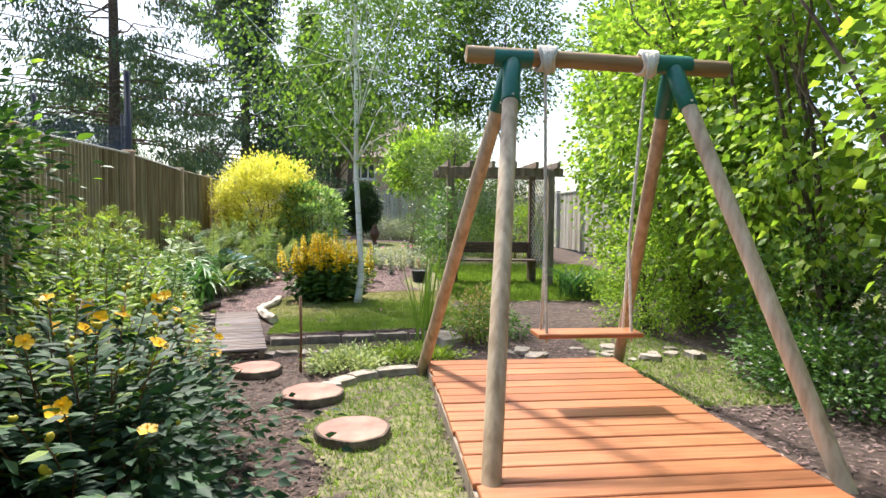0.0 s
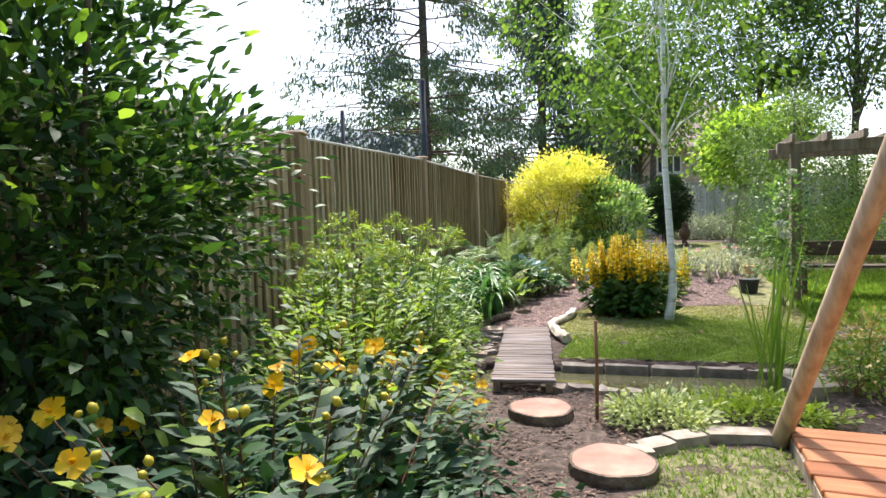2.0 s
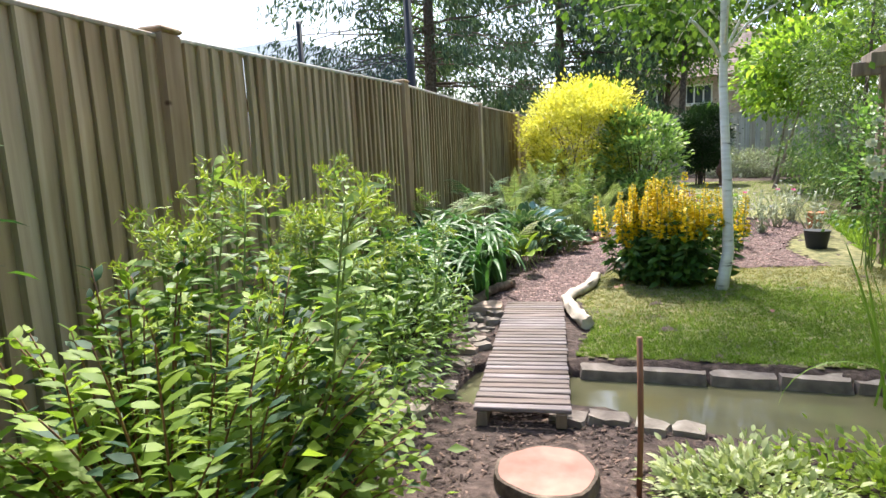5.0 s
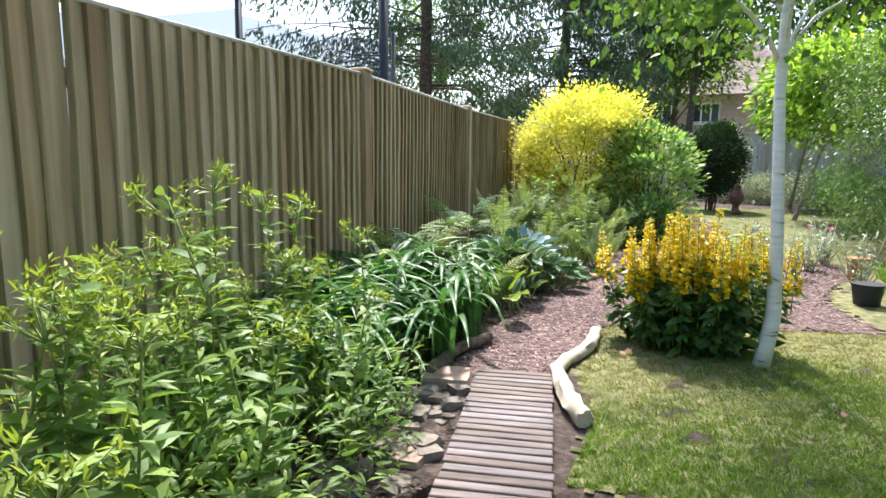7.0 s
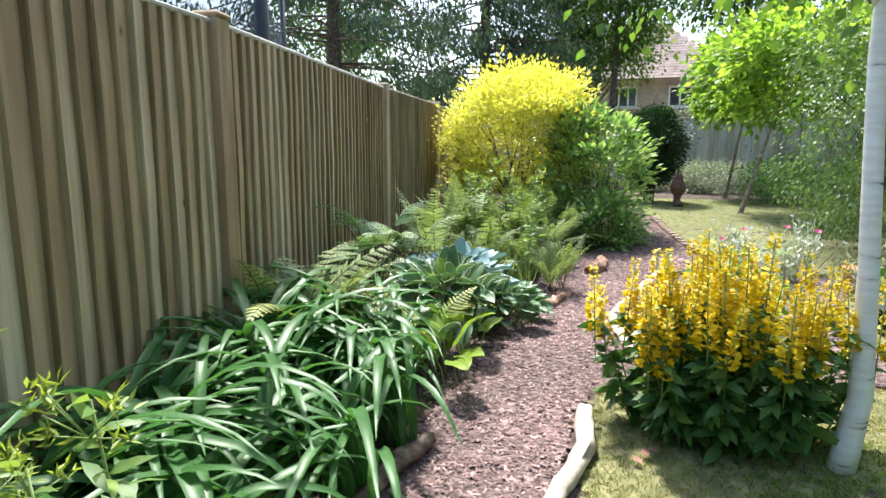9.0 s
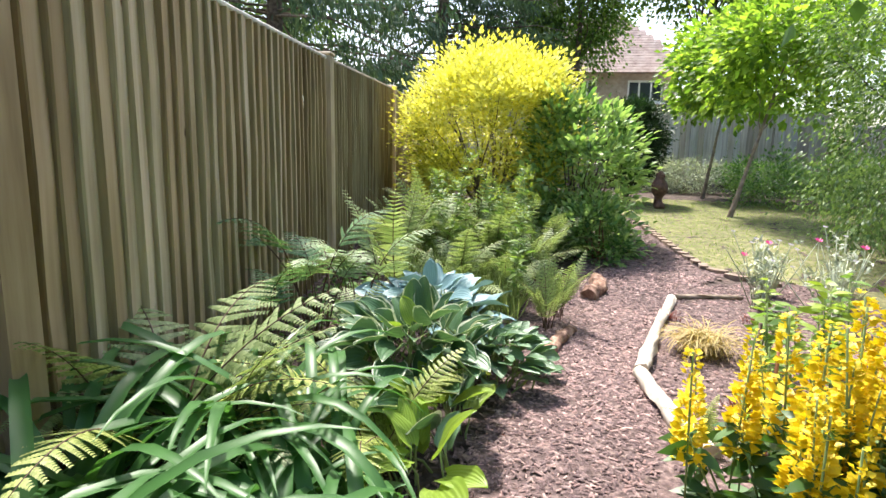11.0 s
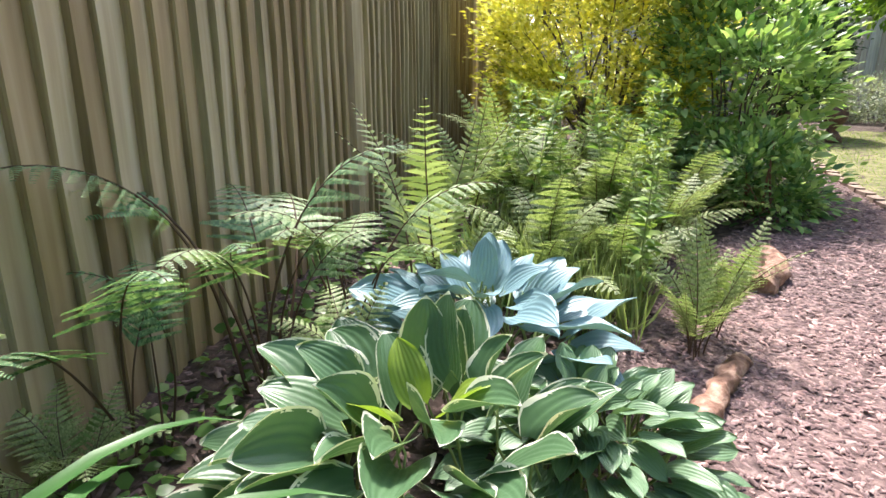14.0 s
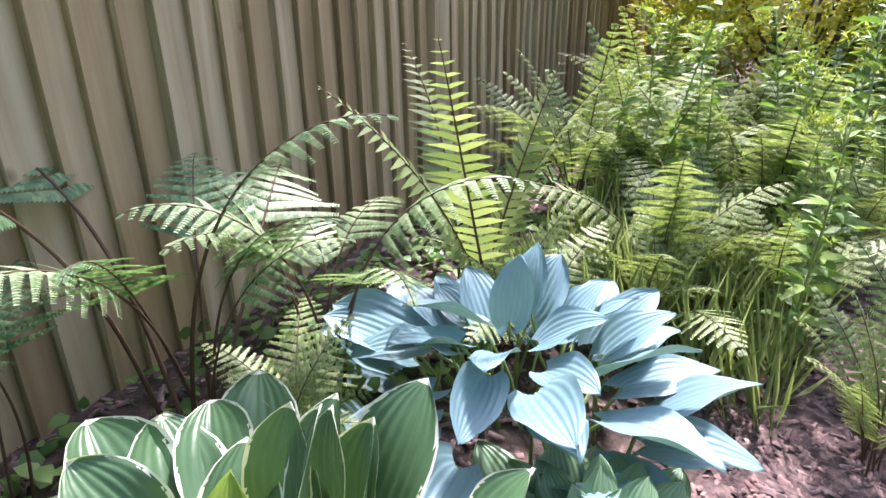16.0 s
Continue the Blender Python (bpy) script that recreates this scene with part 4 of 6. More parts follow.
def spray_shrub(name, label, c, r, top, n, size, mat, mat2, share2, fill):
    """A shrub of arching red stems set with opposite leaf pairs, over a dark leafy inside."""
    o = np.array((c[0], c[1], gz(*c)))
    ob = thing(name, label, "shrub", tuple(o))
    p, w = clumps((0, 0, top * 0.36), (r[0] * 0.86, r[1] * 0.86, top * 0.4), 160, fill, 0.12, 0.15)
    ok = (p[:, 2] > 0.03) & (p[:, 2] < np.interp(lane_distance(p + o), [0.18, 0.36], [0.3, 1.3]))
    inner = part("inner_foliage", mesh_of("inner_foliage", [(*leaves(p[ok], w[ok] * (1, 1, 0.4), size * 0.85 * RNG.uniform(0.7, 1.2, ok.sum()), leaf2(0.26, 0.05, 0.12), tilt=0.7), mat)]), ob, kind="stuff")
    st, P, W, S, tips = [], [], [], [], []
    for i in range(n):
        a, k = RNG.uniform(0, 6.28), RNG.random() ** 0.45
        e = np.array([r[0] * k * math.cos(a), r[1] * k * math.sin(a), top * (1.04 - 0.62 * k ** 2.4) * RNG.uniform(0.85, 1.1)])
        b = np.array([e[0] * 0.25, e[1] * 0.25, 0.0]) + RNG.normal(0, 0.05, 3) * (1, 1, 0)
        if e[2] > np.interp(lane_distance((e + o)[None])[0], [0.2, 0.4], [0.24, 1.3]):
            continue
        t = np.linspace(0, 1, 9)[:, None]
        mid = b + (e - b) * 0.5 + np.array([0, 0, 0.22 * top])
        line = (1 - t) ** 2 * b + 2 * t * (1 - t) * mid + t ** 2 * e
        st.append(tube(line, np.linspace(0.0055, 0.0018, 9), 5))
        L = np.linalg.norm(np.diff(line, axis=0), axis=1).sum()
        m = int(0.62 * L / 0.041)
        q = np.linspace(0.38, 0.99, m)
        pos = np.stack([np.interp(q, t[:, 0], line[:, j]) for j in range(3)], 1)
        fw = unit(np.gradient(pos, axis=0))
        sd = unit(np.cross(fw, (0, 0, 1.0)))
        for sg in (-1, 1):
            P.append(pos), W.append(sd * sg + 0.55 * fw + (0, 0, 0.05) + RNG.normal(0, 0.2, pos.shape)), S.append(size * RNG.uniform(0.75, 1.2, m) * np.interp(q, [0.38, 0.8, 1], [1.1, 1, 0.7]))
        tips.append((e, fw[-1]))
    P, W, S = np.concatenate(P), np.concatenate(W), np.concatenate(S)
    low = P[:, 2] < np.interp(lane_distance(P + o), [0.18, 0.36], [0.3, 1.3])
    P, W, S = P[low], W[low], S[low]
    # the second leaf colour is more frequent higher up and towards +y
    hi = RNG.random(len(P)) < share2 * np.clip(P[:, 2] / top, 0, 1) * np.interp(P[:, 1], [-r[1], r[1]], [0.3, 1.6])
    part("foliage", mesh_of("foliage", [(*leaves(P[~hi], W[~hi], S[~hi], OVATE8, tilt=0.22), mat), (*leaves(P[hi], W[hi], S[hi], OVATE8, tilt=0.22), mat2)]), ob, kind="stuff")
    part("branching", smooth(mesh_of("branching", [(*joined(st), M_STEM)])), ob, "thin arching red-brown stems", kind="stuff")
    return ob, tips


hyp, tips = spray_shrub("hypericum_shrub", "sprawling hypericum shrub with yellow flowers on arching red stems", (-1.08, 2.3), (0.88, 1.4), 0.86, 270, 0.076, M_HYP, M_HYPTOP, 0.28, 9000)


def flower_mesh(r=0.03):
    pcs = []
    pet = np.array([(0, 0, 0), (-0.3, 0.35, 0.1), (-0.42, 0.75, 0.18), (0, 1.0, 0.12), (0.42, 0.75, 0.2), (0.3, 0.35, 0.1), (0, 0.55, 0.05)])
    pf = np.array([(0, 6, 1), (1, 6, 2), (2, 6, 3), (3, 6, 4), (4, 6, 5), (5, 6, 0)])
    for i in range(5):
        a = i * 1.2566 + RNG.normal(0, 0.1)
        R = np.array([(math.cos(a), -math.sin(a), 0), (math.sin(a), math.cos(a), 0), (0, 0, 1)])
        pcs.append((r * pet @ R.T, pf, M_PETAL))
    a = RNG.uniform(0, 6.28, 26)
    w = np.stack([0.5 * np.cos(a), 0.5 * np.sin(a), np.full(26, 1.0)], 1)
    pcs.append((*leaves(np.zeros((26, 3)), w, r * 0.6, leaf2(0.06, 0, 0)), M_PETAL))
    return mesh_of("flower", pcs)


FLOWERS = [flower_mesh() for _ in range(4)]


def bud_mesh():
    v, f = tube([(0, 0, -0.004), (0, 0, 0.002), (0, 0, 0.012), (0, 0, 0.02)], [0.003, 0.009, 0.01, 0.002], 8)
    return smooth(mesh_of("bud", [(v, f, M_BUD)]))


BUD = bud_mesh()
for i, (e, fw) in enumerate(tips):
    if e[0] < -0.5 or i % 3 == 2:
        continue
    q = e + (0, 0, 0.012)
    if i % 3 == 0:
        part("flower", FLOWERS[i % 4], hyp, "open yellow five-petalled flower", pose(*q, RNG.uniform(10, 60), RNG.uniform(-10, 45), RNG.uniform(-50, 80)) @ Matrix.Scale(RNG.uniform(0.85, 1.3), 4))
    else:
        for j in range(2):
            part("bud", BUD, hyp, "", pose(*(q + RNG.normal(0, 0.012, 3)), RNG.uniform(-40, 40), RNG.uniform(-40, 40), 0) @ Matrix.Scale(RNG.uniform(0.7, 1.2), 4))

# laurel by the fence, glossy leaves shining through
# the brighter second leaf colour stands in for sunlight on the upper leaves
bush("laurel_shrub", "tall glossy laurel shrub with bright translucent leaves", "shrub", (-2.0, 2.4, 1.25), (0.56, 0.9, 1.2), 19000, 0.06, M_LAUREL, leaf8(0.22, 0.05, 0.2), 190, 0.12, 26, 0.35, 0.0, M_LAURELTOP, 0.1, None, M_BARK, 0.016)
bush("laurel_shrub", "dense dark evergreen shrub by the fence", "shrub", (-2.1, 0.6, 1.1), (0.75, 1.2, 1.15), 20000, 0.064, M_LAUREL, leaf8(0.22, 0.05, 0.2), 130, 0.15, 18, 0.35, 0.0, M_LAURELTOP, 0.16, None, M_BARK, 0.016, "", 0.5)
bush("laurel_seedling", "young laurel with bright yellow-green leaves", "shrub", (-1.52, 4.05, 0.55), (0.12, 0.13, 0.26), 60, 0.1, M_LAUREL, leaf8(0.24, 0.05, 0.2), 12, 0.05, 5, 0.3, -0.3, None, 0, None, M_GSTEM, 0.006)


# leafy upright stems with pale tips
def aster(name, at, h, lean, seed_label, big=1.0):
    ob = thing(name, seed_label, "flowering plant", (*at, gz(*at)), "upright border stems")
    k = np.linspace(0, 1, 6)
    line = np.stack([lean[0] * k ** 2, lean[1] * k ** 2, h * k], 1)
    part("stem", smooth(mesh_of("stem", [(*tube(line, np.linspace(0.006, 0.003, 6), 6), M_GSTEM)])), ob)
    n = 60
    t = RNG.uniform(0.18, 1.0, n)
    a = RNG.uniform(0, 6.28, n)
    p = np.stack([np.interp(t, k, line[:, i]) for i in range(3)], 1)
    w = np.stack([np.cos(a), np.sin(a), RNG.uniform(0.1, 0.7, n)], 1)
    part("foliage", mesh_of("foliage", [(*leaves(p, w, big * 0.145 * (1.15 - 0.55 * t) * RNG.uniform(0.7, 1.2, n), LANCE8), M_ASTER)]), ob)
    m = 7
    a = RNG.uniform(0, 6.28, m)
    tips = line[-1] + np.stack([0.075 * np.cos(a), 0.075 * np.sin(a), RNG.uniform(-0.07, 0.03, m)], 1)
    q = np.repeat(tips, 11, 0) + RNG.normal(0, 0.012, (m * 11, 3))
    part("flower_head", mesh_of("flower_head", [(*leaves(q, RNG.standard_normal((m * 11, 3)) + (0, 0, 0.8), 0.036, LEAFN), M_ASTERTOP), (*joined([tube([line[-1] - (0, 0, 0.08), s], 0.002, 4) for s in tips]), M_GSTEM)]), ob, "pale green budding head")
    return ob


kinds = [aster("border_aster", (-2.3, 4.4), 0.95 + 0.12 * j, (0.08 * (j - 1), 0.05), "leafy upright border plant with pale green budding tips", 1.0) for j in range(4)]
for i in range(60):
    yy = RNG.uniform(3.7, 6.15)
    xx = RNG.uniform(float(fence_x(yy)) + 0.25, np.interp(yy, [3.6, 5, 6, 6.8], [-1.25, -1.68, -1.95, -2.2]))
    s = RNG.uniform(0.7, 1.02) * np.interp(yy, [3.6, 4.2, 5.6, 6.8], [0.95, 1.08, 1.0, 0.72])
    c = copy_thing(kinds[i % 4], pose(xx, yy, gz(xx, yy), RNG.normal(0, 4), RNG.normal(0, 5), RNG.uniform(0, 360)))
    c.scale = (s, s, s)
bush("ground_foliage", "low mixed green leaves under the border stems", "ground cover", (-2.15, 5.2, 0.2), (0.6, 1.6, 0.45), 9000, 0.055, M_ASTER, LANCE8, 140, 0.1, 10, 0.3, 0, None, 0, None, M_GSTEM, 0.004)
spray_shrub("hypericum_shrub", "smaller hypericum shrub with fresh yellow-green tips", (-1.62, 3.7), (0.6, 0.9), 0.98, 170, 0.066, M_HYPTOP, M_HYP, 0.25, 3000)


# arching strap leaves
def strap_mesh(length, w, arch, mat, n=11, name="strap_leaf"):
    k = np.linspace(0, 1, n)
    el = 1.4 - arch * k ** 1.15
    st = length / (n - 1)
    yy = np.concatenate([[0], np.cumsum(np.cos(el[:-1]) * st)])
    zz = np.concatenate([[0], np.cumsum(np.sin(el[:-1]) * st)])
    ww = w * np.minimum(1, 0.55 + 2 * k) * np.clip((1 - k) * 3.0, 0, 1) ** 0.7
    nn = np.stack([0 * k, -np.sin(el), np.cos(el)], 1)
    mid = np.stack([0 * k, yy, zz], 1)
    twist = RNG.normal(0, 0.3) * k
    side = np.stack([np.cos(twist), 0 * k, np.sin(twist)], 1)
    v = np.concatenate([mid - side * ww[:, None] + nn * ww[:, None] * 0.45, mid, mid + side * ww[:, None] + nn * ww[:, None] * 0.45])
    q = [(j * n + i, j * n + n + i, j * n + n + i + 1, j * n + i + 1) for j in (0, 1) for i in range(n - 1)]
    return smooth(mesh_of(name, [(v, quads(q), mat)]))


STRAPS = [strap_mesh(RNG.uniform(0.9, 1.25), RNG.uniform(0.016, 0.024), RNG.uniform(1.9, 2.8), M_STRAP) for _ in range(10)]
spots = [(-2.45, 6.55), (-2.8, 6.6), (-2.75, 7.0), (-2.35, 6.85), (-2.2, 7.35), (-2.6, 7.5), (-2.85, 7.85), (-2.15, 7.85), (-2.45, 8.1), (-2.35, 8.35), (-2.7, 8.4)]
for cx, cy in spots:
    ob = thing("daylily", "clump of arching dark green strap leaves", "daylily", (cx, cy, gz(cx, cy)), "daylilies along the fence")
    for i in range(52):
        a, s = RNG.uniform(0, 360), RNG.uniform(0.72, 1.12)
        if lane_distance(np.array([(cx - 0.5 * s * math.sin(radians(a)), cy + 0.5 * s * math.cos(radians(a)), 0)]))[0] < 0.16 or cx - 0.8 * s * math.sin(radians(a)) > np.interp(cy + 0.8 * s * math.cos(radians(a)), LANE[:, 1], LANE[:, 0]) - 0.08:
            continue
        part("strap_leaf", STRAPS[RNG.integers(10)], ob, m=pose(RNG.normal(0, 0.06), RNG.normal(0, 0.06), -0.01, RNG.normal(0, 7), 0, a) @ Matrix.Scale(s, 4))


# hostas
def hosta_mesh(L, W, cup, mats, rib=0.0019):
    """Broad heart-shaped blade, pleated along its veins, on a stalk; the outer faces are the margin."""
    nu, nv = 21, 33
    u = np.linspace(0, 1, nu)
    s = np.linspace(-1, 1, nv)
    half = W * np.interp(u, [0, 0.1, 0.22, 0.36, 0.5, 0.65, 0.8, 0.9, 0.96, 1], [0.45, 0.8, 0.96, 1.0, 0.99, 0.89, 0.66, 0.4, 0.19, 0.01])
    roll, wave, ph = RNG.normal(0, 0.12), RNG.uniform(0.004, 0.011), RNG.uniform(0, 6.28)
    V = np.zeros((nu, nv, 3))
    for i in range(nu):
        for j in range(nv):
            back = -0.17 * L * abs(s[j]) ** 1.4 * (1 - u[i]) ** 2.5
            pleat = rib * (0, 1, 0, -1)[j % 4] * min(1, half[i] / W) * (1 - abs(s[j]) ** 4)
            edge = wave * abs(s[j]) ** 3 * math.sin(9 * u[i] + ph + 2 * s[j])
            V[i, j] = (half[i] * s[j] * (1 - 0.12 * cup * s[j] ** 2), L * u[i] + back, cup * half[i] * abs(s[j]) ** 1.6 + pleat + edge + roll * half[i] * s[j] - 0.2 * L * u[i] ** 2.4)
    q, c = [], []
    streak = [[math.sin(f * i + p) + 0.6 * math.sin(2.3 * f * i + 2 * p) > 0.1 for i in range(nu)] for f, p in RNG.uniform(0.5, 1.4, (2, 2)) * (1, 4)]
    for i in range(nu - 1):
        for j in range(nv - 1):
            q.append((i * nv + j, i * nv + j + 1, (i + 1) * nv + j + 1, (i + 1) * nv + j))
            run = streak[0] if j < nv / 2 else streak[1]
            inner = j in (1, nv - 3) and run[i]
            c.append(2 if j in (0, nv - 2) or i >= nu - 2 or (inner and run[i - 1] and run[i + 1]) else int(inner))
    q, c = np.array(q), np.array(c)
    half_q = q[c == 1]
    body = np.concatenate([quads(q[c == 0]), half_q[:, [0, 1, 2]]])
    rim = np.concatenate([quads(q[c == 2]), half_q[:, [0, 2, 3]]])
    V = V.reshape(-1, 3)
    st, sf = tube([(0, -0.22 * L - 0.12, -0.2), (0, -0.1, -0.07), (0, 0.0, 0.0)], [0.006, 0.005, 0.004], 6)
    return V, body, rim, st, sf


def hosta_leaf(L, W, cup, body, margin):
    V, f1, f2, st, sf = hosta_mesh(L, W, cup, None)
    if margin is None:
        f1, f2 = np.concatenate([f1, f2]), None
    me = bpy.data.meshes.new("hosta_leaf")
    fs = [f1] + ([f2] if f2 is not None else []) + [sf + len(V)]
    mats = [body] + ([margin] if f2 is not None else []) + [M_GSTEM]
    v = np.concatenate([V, st])
    me.from_pydata([tuple(p) for p in v], [], [tuple(t) for f in fs for t in f])
    for m in mats:
        me.materials.append(m)
    me.polygons.foreach_set("material_index", np.concatenate([np.full(len(f), k) for k, f in enumerate(fs)]).astype(np.int32))
    return smooth(me)


H_VAR = [hosta_leaf(RNG.uniform(0.2, 0.25), RNG.uniform(0.078, 0.098), RNG.uniform(0.2, 0.75), M_HOSTA, M_MARGIN) for _ in range(8)]
H_BLUE = [hosta_leaf(RNG.uniform(0.18, 0.22), RNG.uniform(0.062, 0.076), RNG.uniform(0.15, 0.6), M_HOSTABLUE, None) for _ in range(6)]
H_LIME = [hosta_leaf(RNG.uniform(0.17, 0.22), RNG.uniform(0.062, 0.078), RNG.uniform(0.2, 0.5), M_HOSTALIME, None) for _ in range(4)]
H_SMALL = [hosta_leaf(RNG.uniform(0.12, 0.155), RNG.uniform(0.042, 0.052), RNG.uniform(0.2, 0.5), M_HOSTASEA, None) for _ in range(5)]


def hosta(at, n, spread, height, kinds, label, size=(0.8, 1.2), lime=0, steep=62):
    ob = thing("hosta", label, "hosta", (*at, gz(*at)), "hostas beside the path")
    for i in range(n):
        k = (i + 0.5) / n
        a = i * 137.5 + RNG.normal(0, 26)
        rr = spread * math.sqrt(k) * 0.8
        hh = height * (1.0 - 0.68 * k ** 1.5) * RNG.uniform(0.88, 1.1)
        pitch = (steep * (1 - k) ** 0.6 + 18) * (0.66 + 0.34 * math.cos(radians(a))) + RNG.normal(0, 11)
        x_, y_ = rr * -math.sin(radians(a)), rr * math.cos(radians(a))
        m = pose(x_, y_, hh, 0, 0, a) @ pose(0, 0, 0, pitch, RNG.normal(0, 14), 0) @ Matrix.Scale(RNG.uniform(*size) * (0.75 + 0.35 * k), 4)
        if at[1] < 9.6 and at[0] + x_ * 1.6 > -1.93:
            continue
        me = H_LIME[i % 3] if i < lime else kinds[RNG.integers(len(kinds))]
        part("hosta_leaf", me, ob, m=m)
    return ob


hosta((-2.33, 9.42), 74, 0.5, 0.42, H_VAR, "large variegated hosta, ribbed green leaves with cream margins", (0.72, 1.0), 3)
hosta((-2.12, 9.02), 36, 0.34, 0.28, H_VAR + H_LIME, "lime and variegated hosta beside the path", (0.75, 1.05), 9)
hosta((-2.42, 10.2), 46, 0.42, 0.35, H_BLUE, "blue-grey hosta with broad ribbed leaves", (0.85, 1.15), 0, 46)
hosta((-2.02, 9.86), 115, 0.4, 0.27, H_SMALL, "low dense hosta with small sea-green leaves", (0.85, 1.15), 0, 38)
hosta((-2.12, 8.62), 24, 0.3, 0.26, H_SMALL + H_LIME, "small plain green hosta under the ferns", (0.9, 1.2), 4)


# ferns
def frond_mesh(L, mats, pairs=22, arch=1.1, width=0.3, start=0.22, bip=True, el0=1.25, tri=False, ps=0.025, bend=1.3):
    k = np.linspace(0, 1, 26)
    el = el0 - arch * k ** bend
    st = L / 25
    yy = np.concatenate([[0], np.cumsum(np.cos(el[:-1]) * st)])
    zz = np.concatenate([[0], np.cumsum(np.sin(el[:-1]) * st)])
    line = np.stack([0.02 * np.sin(3 * k), yy, zz], 1)
    rib = tube(line, np.linspace(0.0045, 0.001, 26) * (L / 0.7), 5)
    P, W, S, N = [], [], [], []
    for t in np.linspace(start, 0.99, pairs):
        c = np.array([np.interp(t, k, line[:, i]) for i in range(3)])
        e = float(np.interp(t, k, el))
        fw = np.array([0, math.cos(e), math.sin(e)])
        nm = np.array([0, -math.sin(e), math.cos(e)])
        u = (t - start) / (1 - start)
        ln_ = width * L * (math.sin(math.pi * min(1, 0.18 + 0.82 * u) ** 0.9) ** 0.8) * (1.0 - 0.25 * u) * RNG.uniform(0.9, 1.08) + 0.008
        if tri:
            ln_ = width * L * (1.0 - u) ** 0.85 * RNG.uniform(0.9, 1.08) + 0.008
        for sg in (-1, 1):
            d = unit(np.array([sg * 1.0, 0, 0]) + 0.42 * fw - 0.18 * nm * RNG.uniform(0.2, 1.8))
            if not bip:
                P.append(c), W.append(d), S.append(ln_), N.append(nm)
                continue
            m = max(4, int(ln_ / (0.48 * ps * L / 0.7)))
            for j in range(m):
                w = j / m
                b = c + d * ln_ * w - nm * 0.12 * ln_ * w * w
                for s2 in (-1, 1):
                    P.append(b), S.append((ps * (L / 0.7)) * (1 - 0.78 * w) * (1 - 0.3 * u) + 0.004), N.append(nm)
                    W.append(unit(d * 0.55 + s2 * fw * 0.9))
    P, W, S, N = (np.array(a) for a in (P, W, S, N))
    x = unit(np.cross(W, N))
    z = np.cross(x, W)
    b = 0.34 if bip else 0.11
    tv = np.array([(-b, 0, 0), (b, 0, 0), (b * 0.85, 0.5, 0.02), (0, 1, -0.06), (-b * 0.85, 0.5, 0.02)])
    tf = np.array([(0, 1, 2), (0, 2, 4), (4, 2, 3)])
    v = P[:, None] + S[:, None, None] * (tv[None, :, 0, None] * x[:, None] + tv[None, :, 1, None] * W[:, None] + tv[None, :, 2, None] * z[:, None])
    f = (tf[None] + (np.arange(len(P)) * len(tv))[:, None, None]).reshape(-1, 3)
    return mesh_of("frond", [(v.reshape(-1, 3), f, mats[0]), (*rib, mats[1])])


F_LADY = [frond_mesh(0.75, (M_FERN, M_FSTEM), 15, RNG.uniform(0.8, 1.5), 0.21, 0.3, ps=0.0165) for _ in range(4)]
F_DARK = [frond_mesh(1.05, (M_FERNDARK, M_FSTEM), 12, RNG.uniform(1.5, 2.1), 0.2, 0.58, True, 1.5, True, 0.0115, 2.3) for _ in range(4)]
# same tall fern in a brighter green, sunlight put into the frond colour
F_LIT = [frond_mesh(1.0, (M_FERNLIT, M_FSTEM), 12, RNG.uniform(1.6, 2.2), 0.2, 0.58, True, 1.5, True, 0.0115, 2.3) for _ in range(3)]
F_PALE = [frond_mesh(0.7, (M_FERNPALE, M_FSTEM), 22, RNG.uniform(1.2, 1.9), 0.15, 0.15, ps=0.0125) for _ in range(4)]
F_SWORD = [frond_mesh(0.95, (M_FERN, M_FSTEM), 24, RNG.uniform(0.3, 0.7), 0.13, 0.2, False, 1.35) for _ in range(4)]
F_FINE = [frond_mesh(0.7, (M_FERN, M_FSTEM), 17, RNG.uniform(0.3, 0.9), 0.13, 0.3, True, 1.4, ps=0.0135) for _ in range(3)]


def fern(at, n, kinds, label, size=(0.8, 1.1), tilt=12, az=None):
    ob = thing("fern", label, "fern", (*at, gz(*at)), "ferns in the border")
    for i in range(n):
        a = (i * 360 / n + RNG.normal(0, 16)) if az is None else RNG.uniform(*az)
        if kinds[0] in F_PALE and at[1] > 7 and at[0] < -1.5 and at[0] - 0.42 * size[1] * math.sin(radians(a)) > -1.98:
            continue
        if kinds[0] not in F_PALE and 6.5 < at[1] < 9.6 and at[0] < -1.9 and at[0] - 0.45 * size[1] * math.sin(radians(a)) > np.interp(at[1], LANE[:, 1], LANE[:, 0]) - 0.14:
            continue
        part("frond", kinds[RNG.integers(len(kinds))], ob, m=pose(RNG.normal(0, 0.03), RNG.normal(0, 0.03), 0, 0, 0, a) @ pose(0, 0, 0, RNG.normal(0, tilt), RNG.normal(0, 8), 0) @ Matrix.Scale(RNG.uniform(*size), 4))
    return ob


fern((-2.98, 9.72), 9, F_DARK + F_LIT[:1], "tall dark-stalked fern against the fence", (0.62, 1.06), 9)
fern((-2.86, 10.05), 7, F_LIT + F_DARK[:1], "lacy pale green fern on dark stalks", (0.6, 0.95), 9)
fern((-3.05, 9.35), 5, F_DARK, "dark lacy fern in the shade of the fence", (0.55, 0.75), 9)
fern((-2.78, 10.62), 5, F_SWORD, "upright sword fern before the fence", (0.85, 1.02), 6)
fern((-2.32, 8.72), 16, F_PALE, "pale yellow-green fern with curling fronds", (0.95, 1.2), 9)
fern((-2.92, 8.25), 12, F_PALE + F_LADY, "yellow-green fern with curling fronds by the fence", (1.0, 1.35), 10)
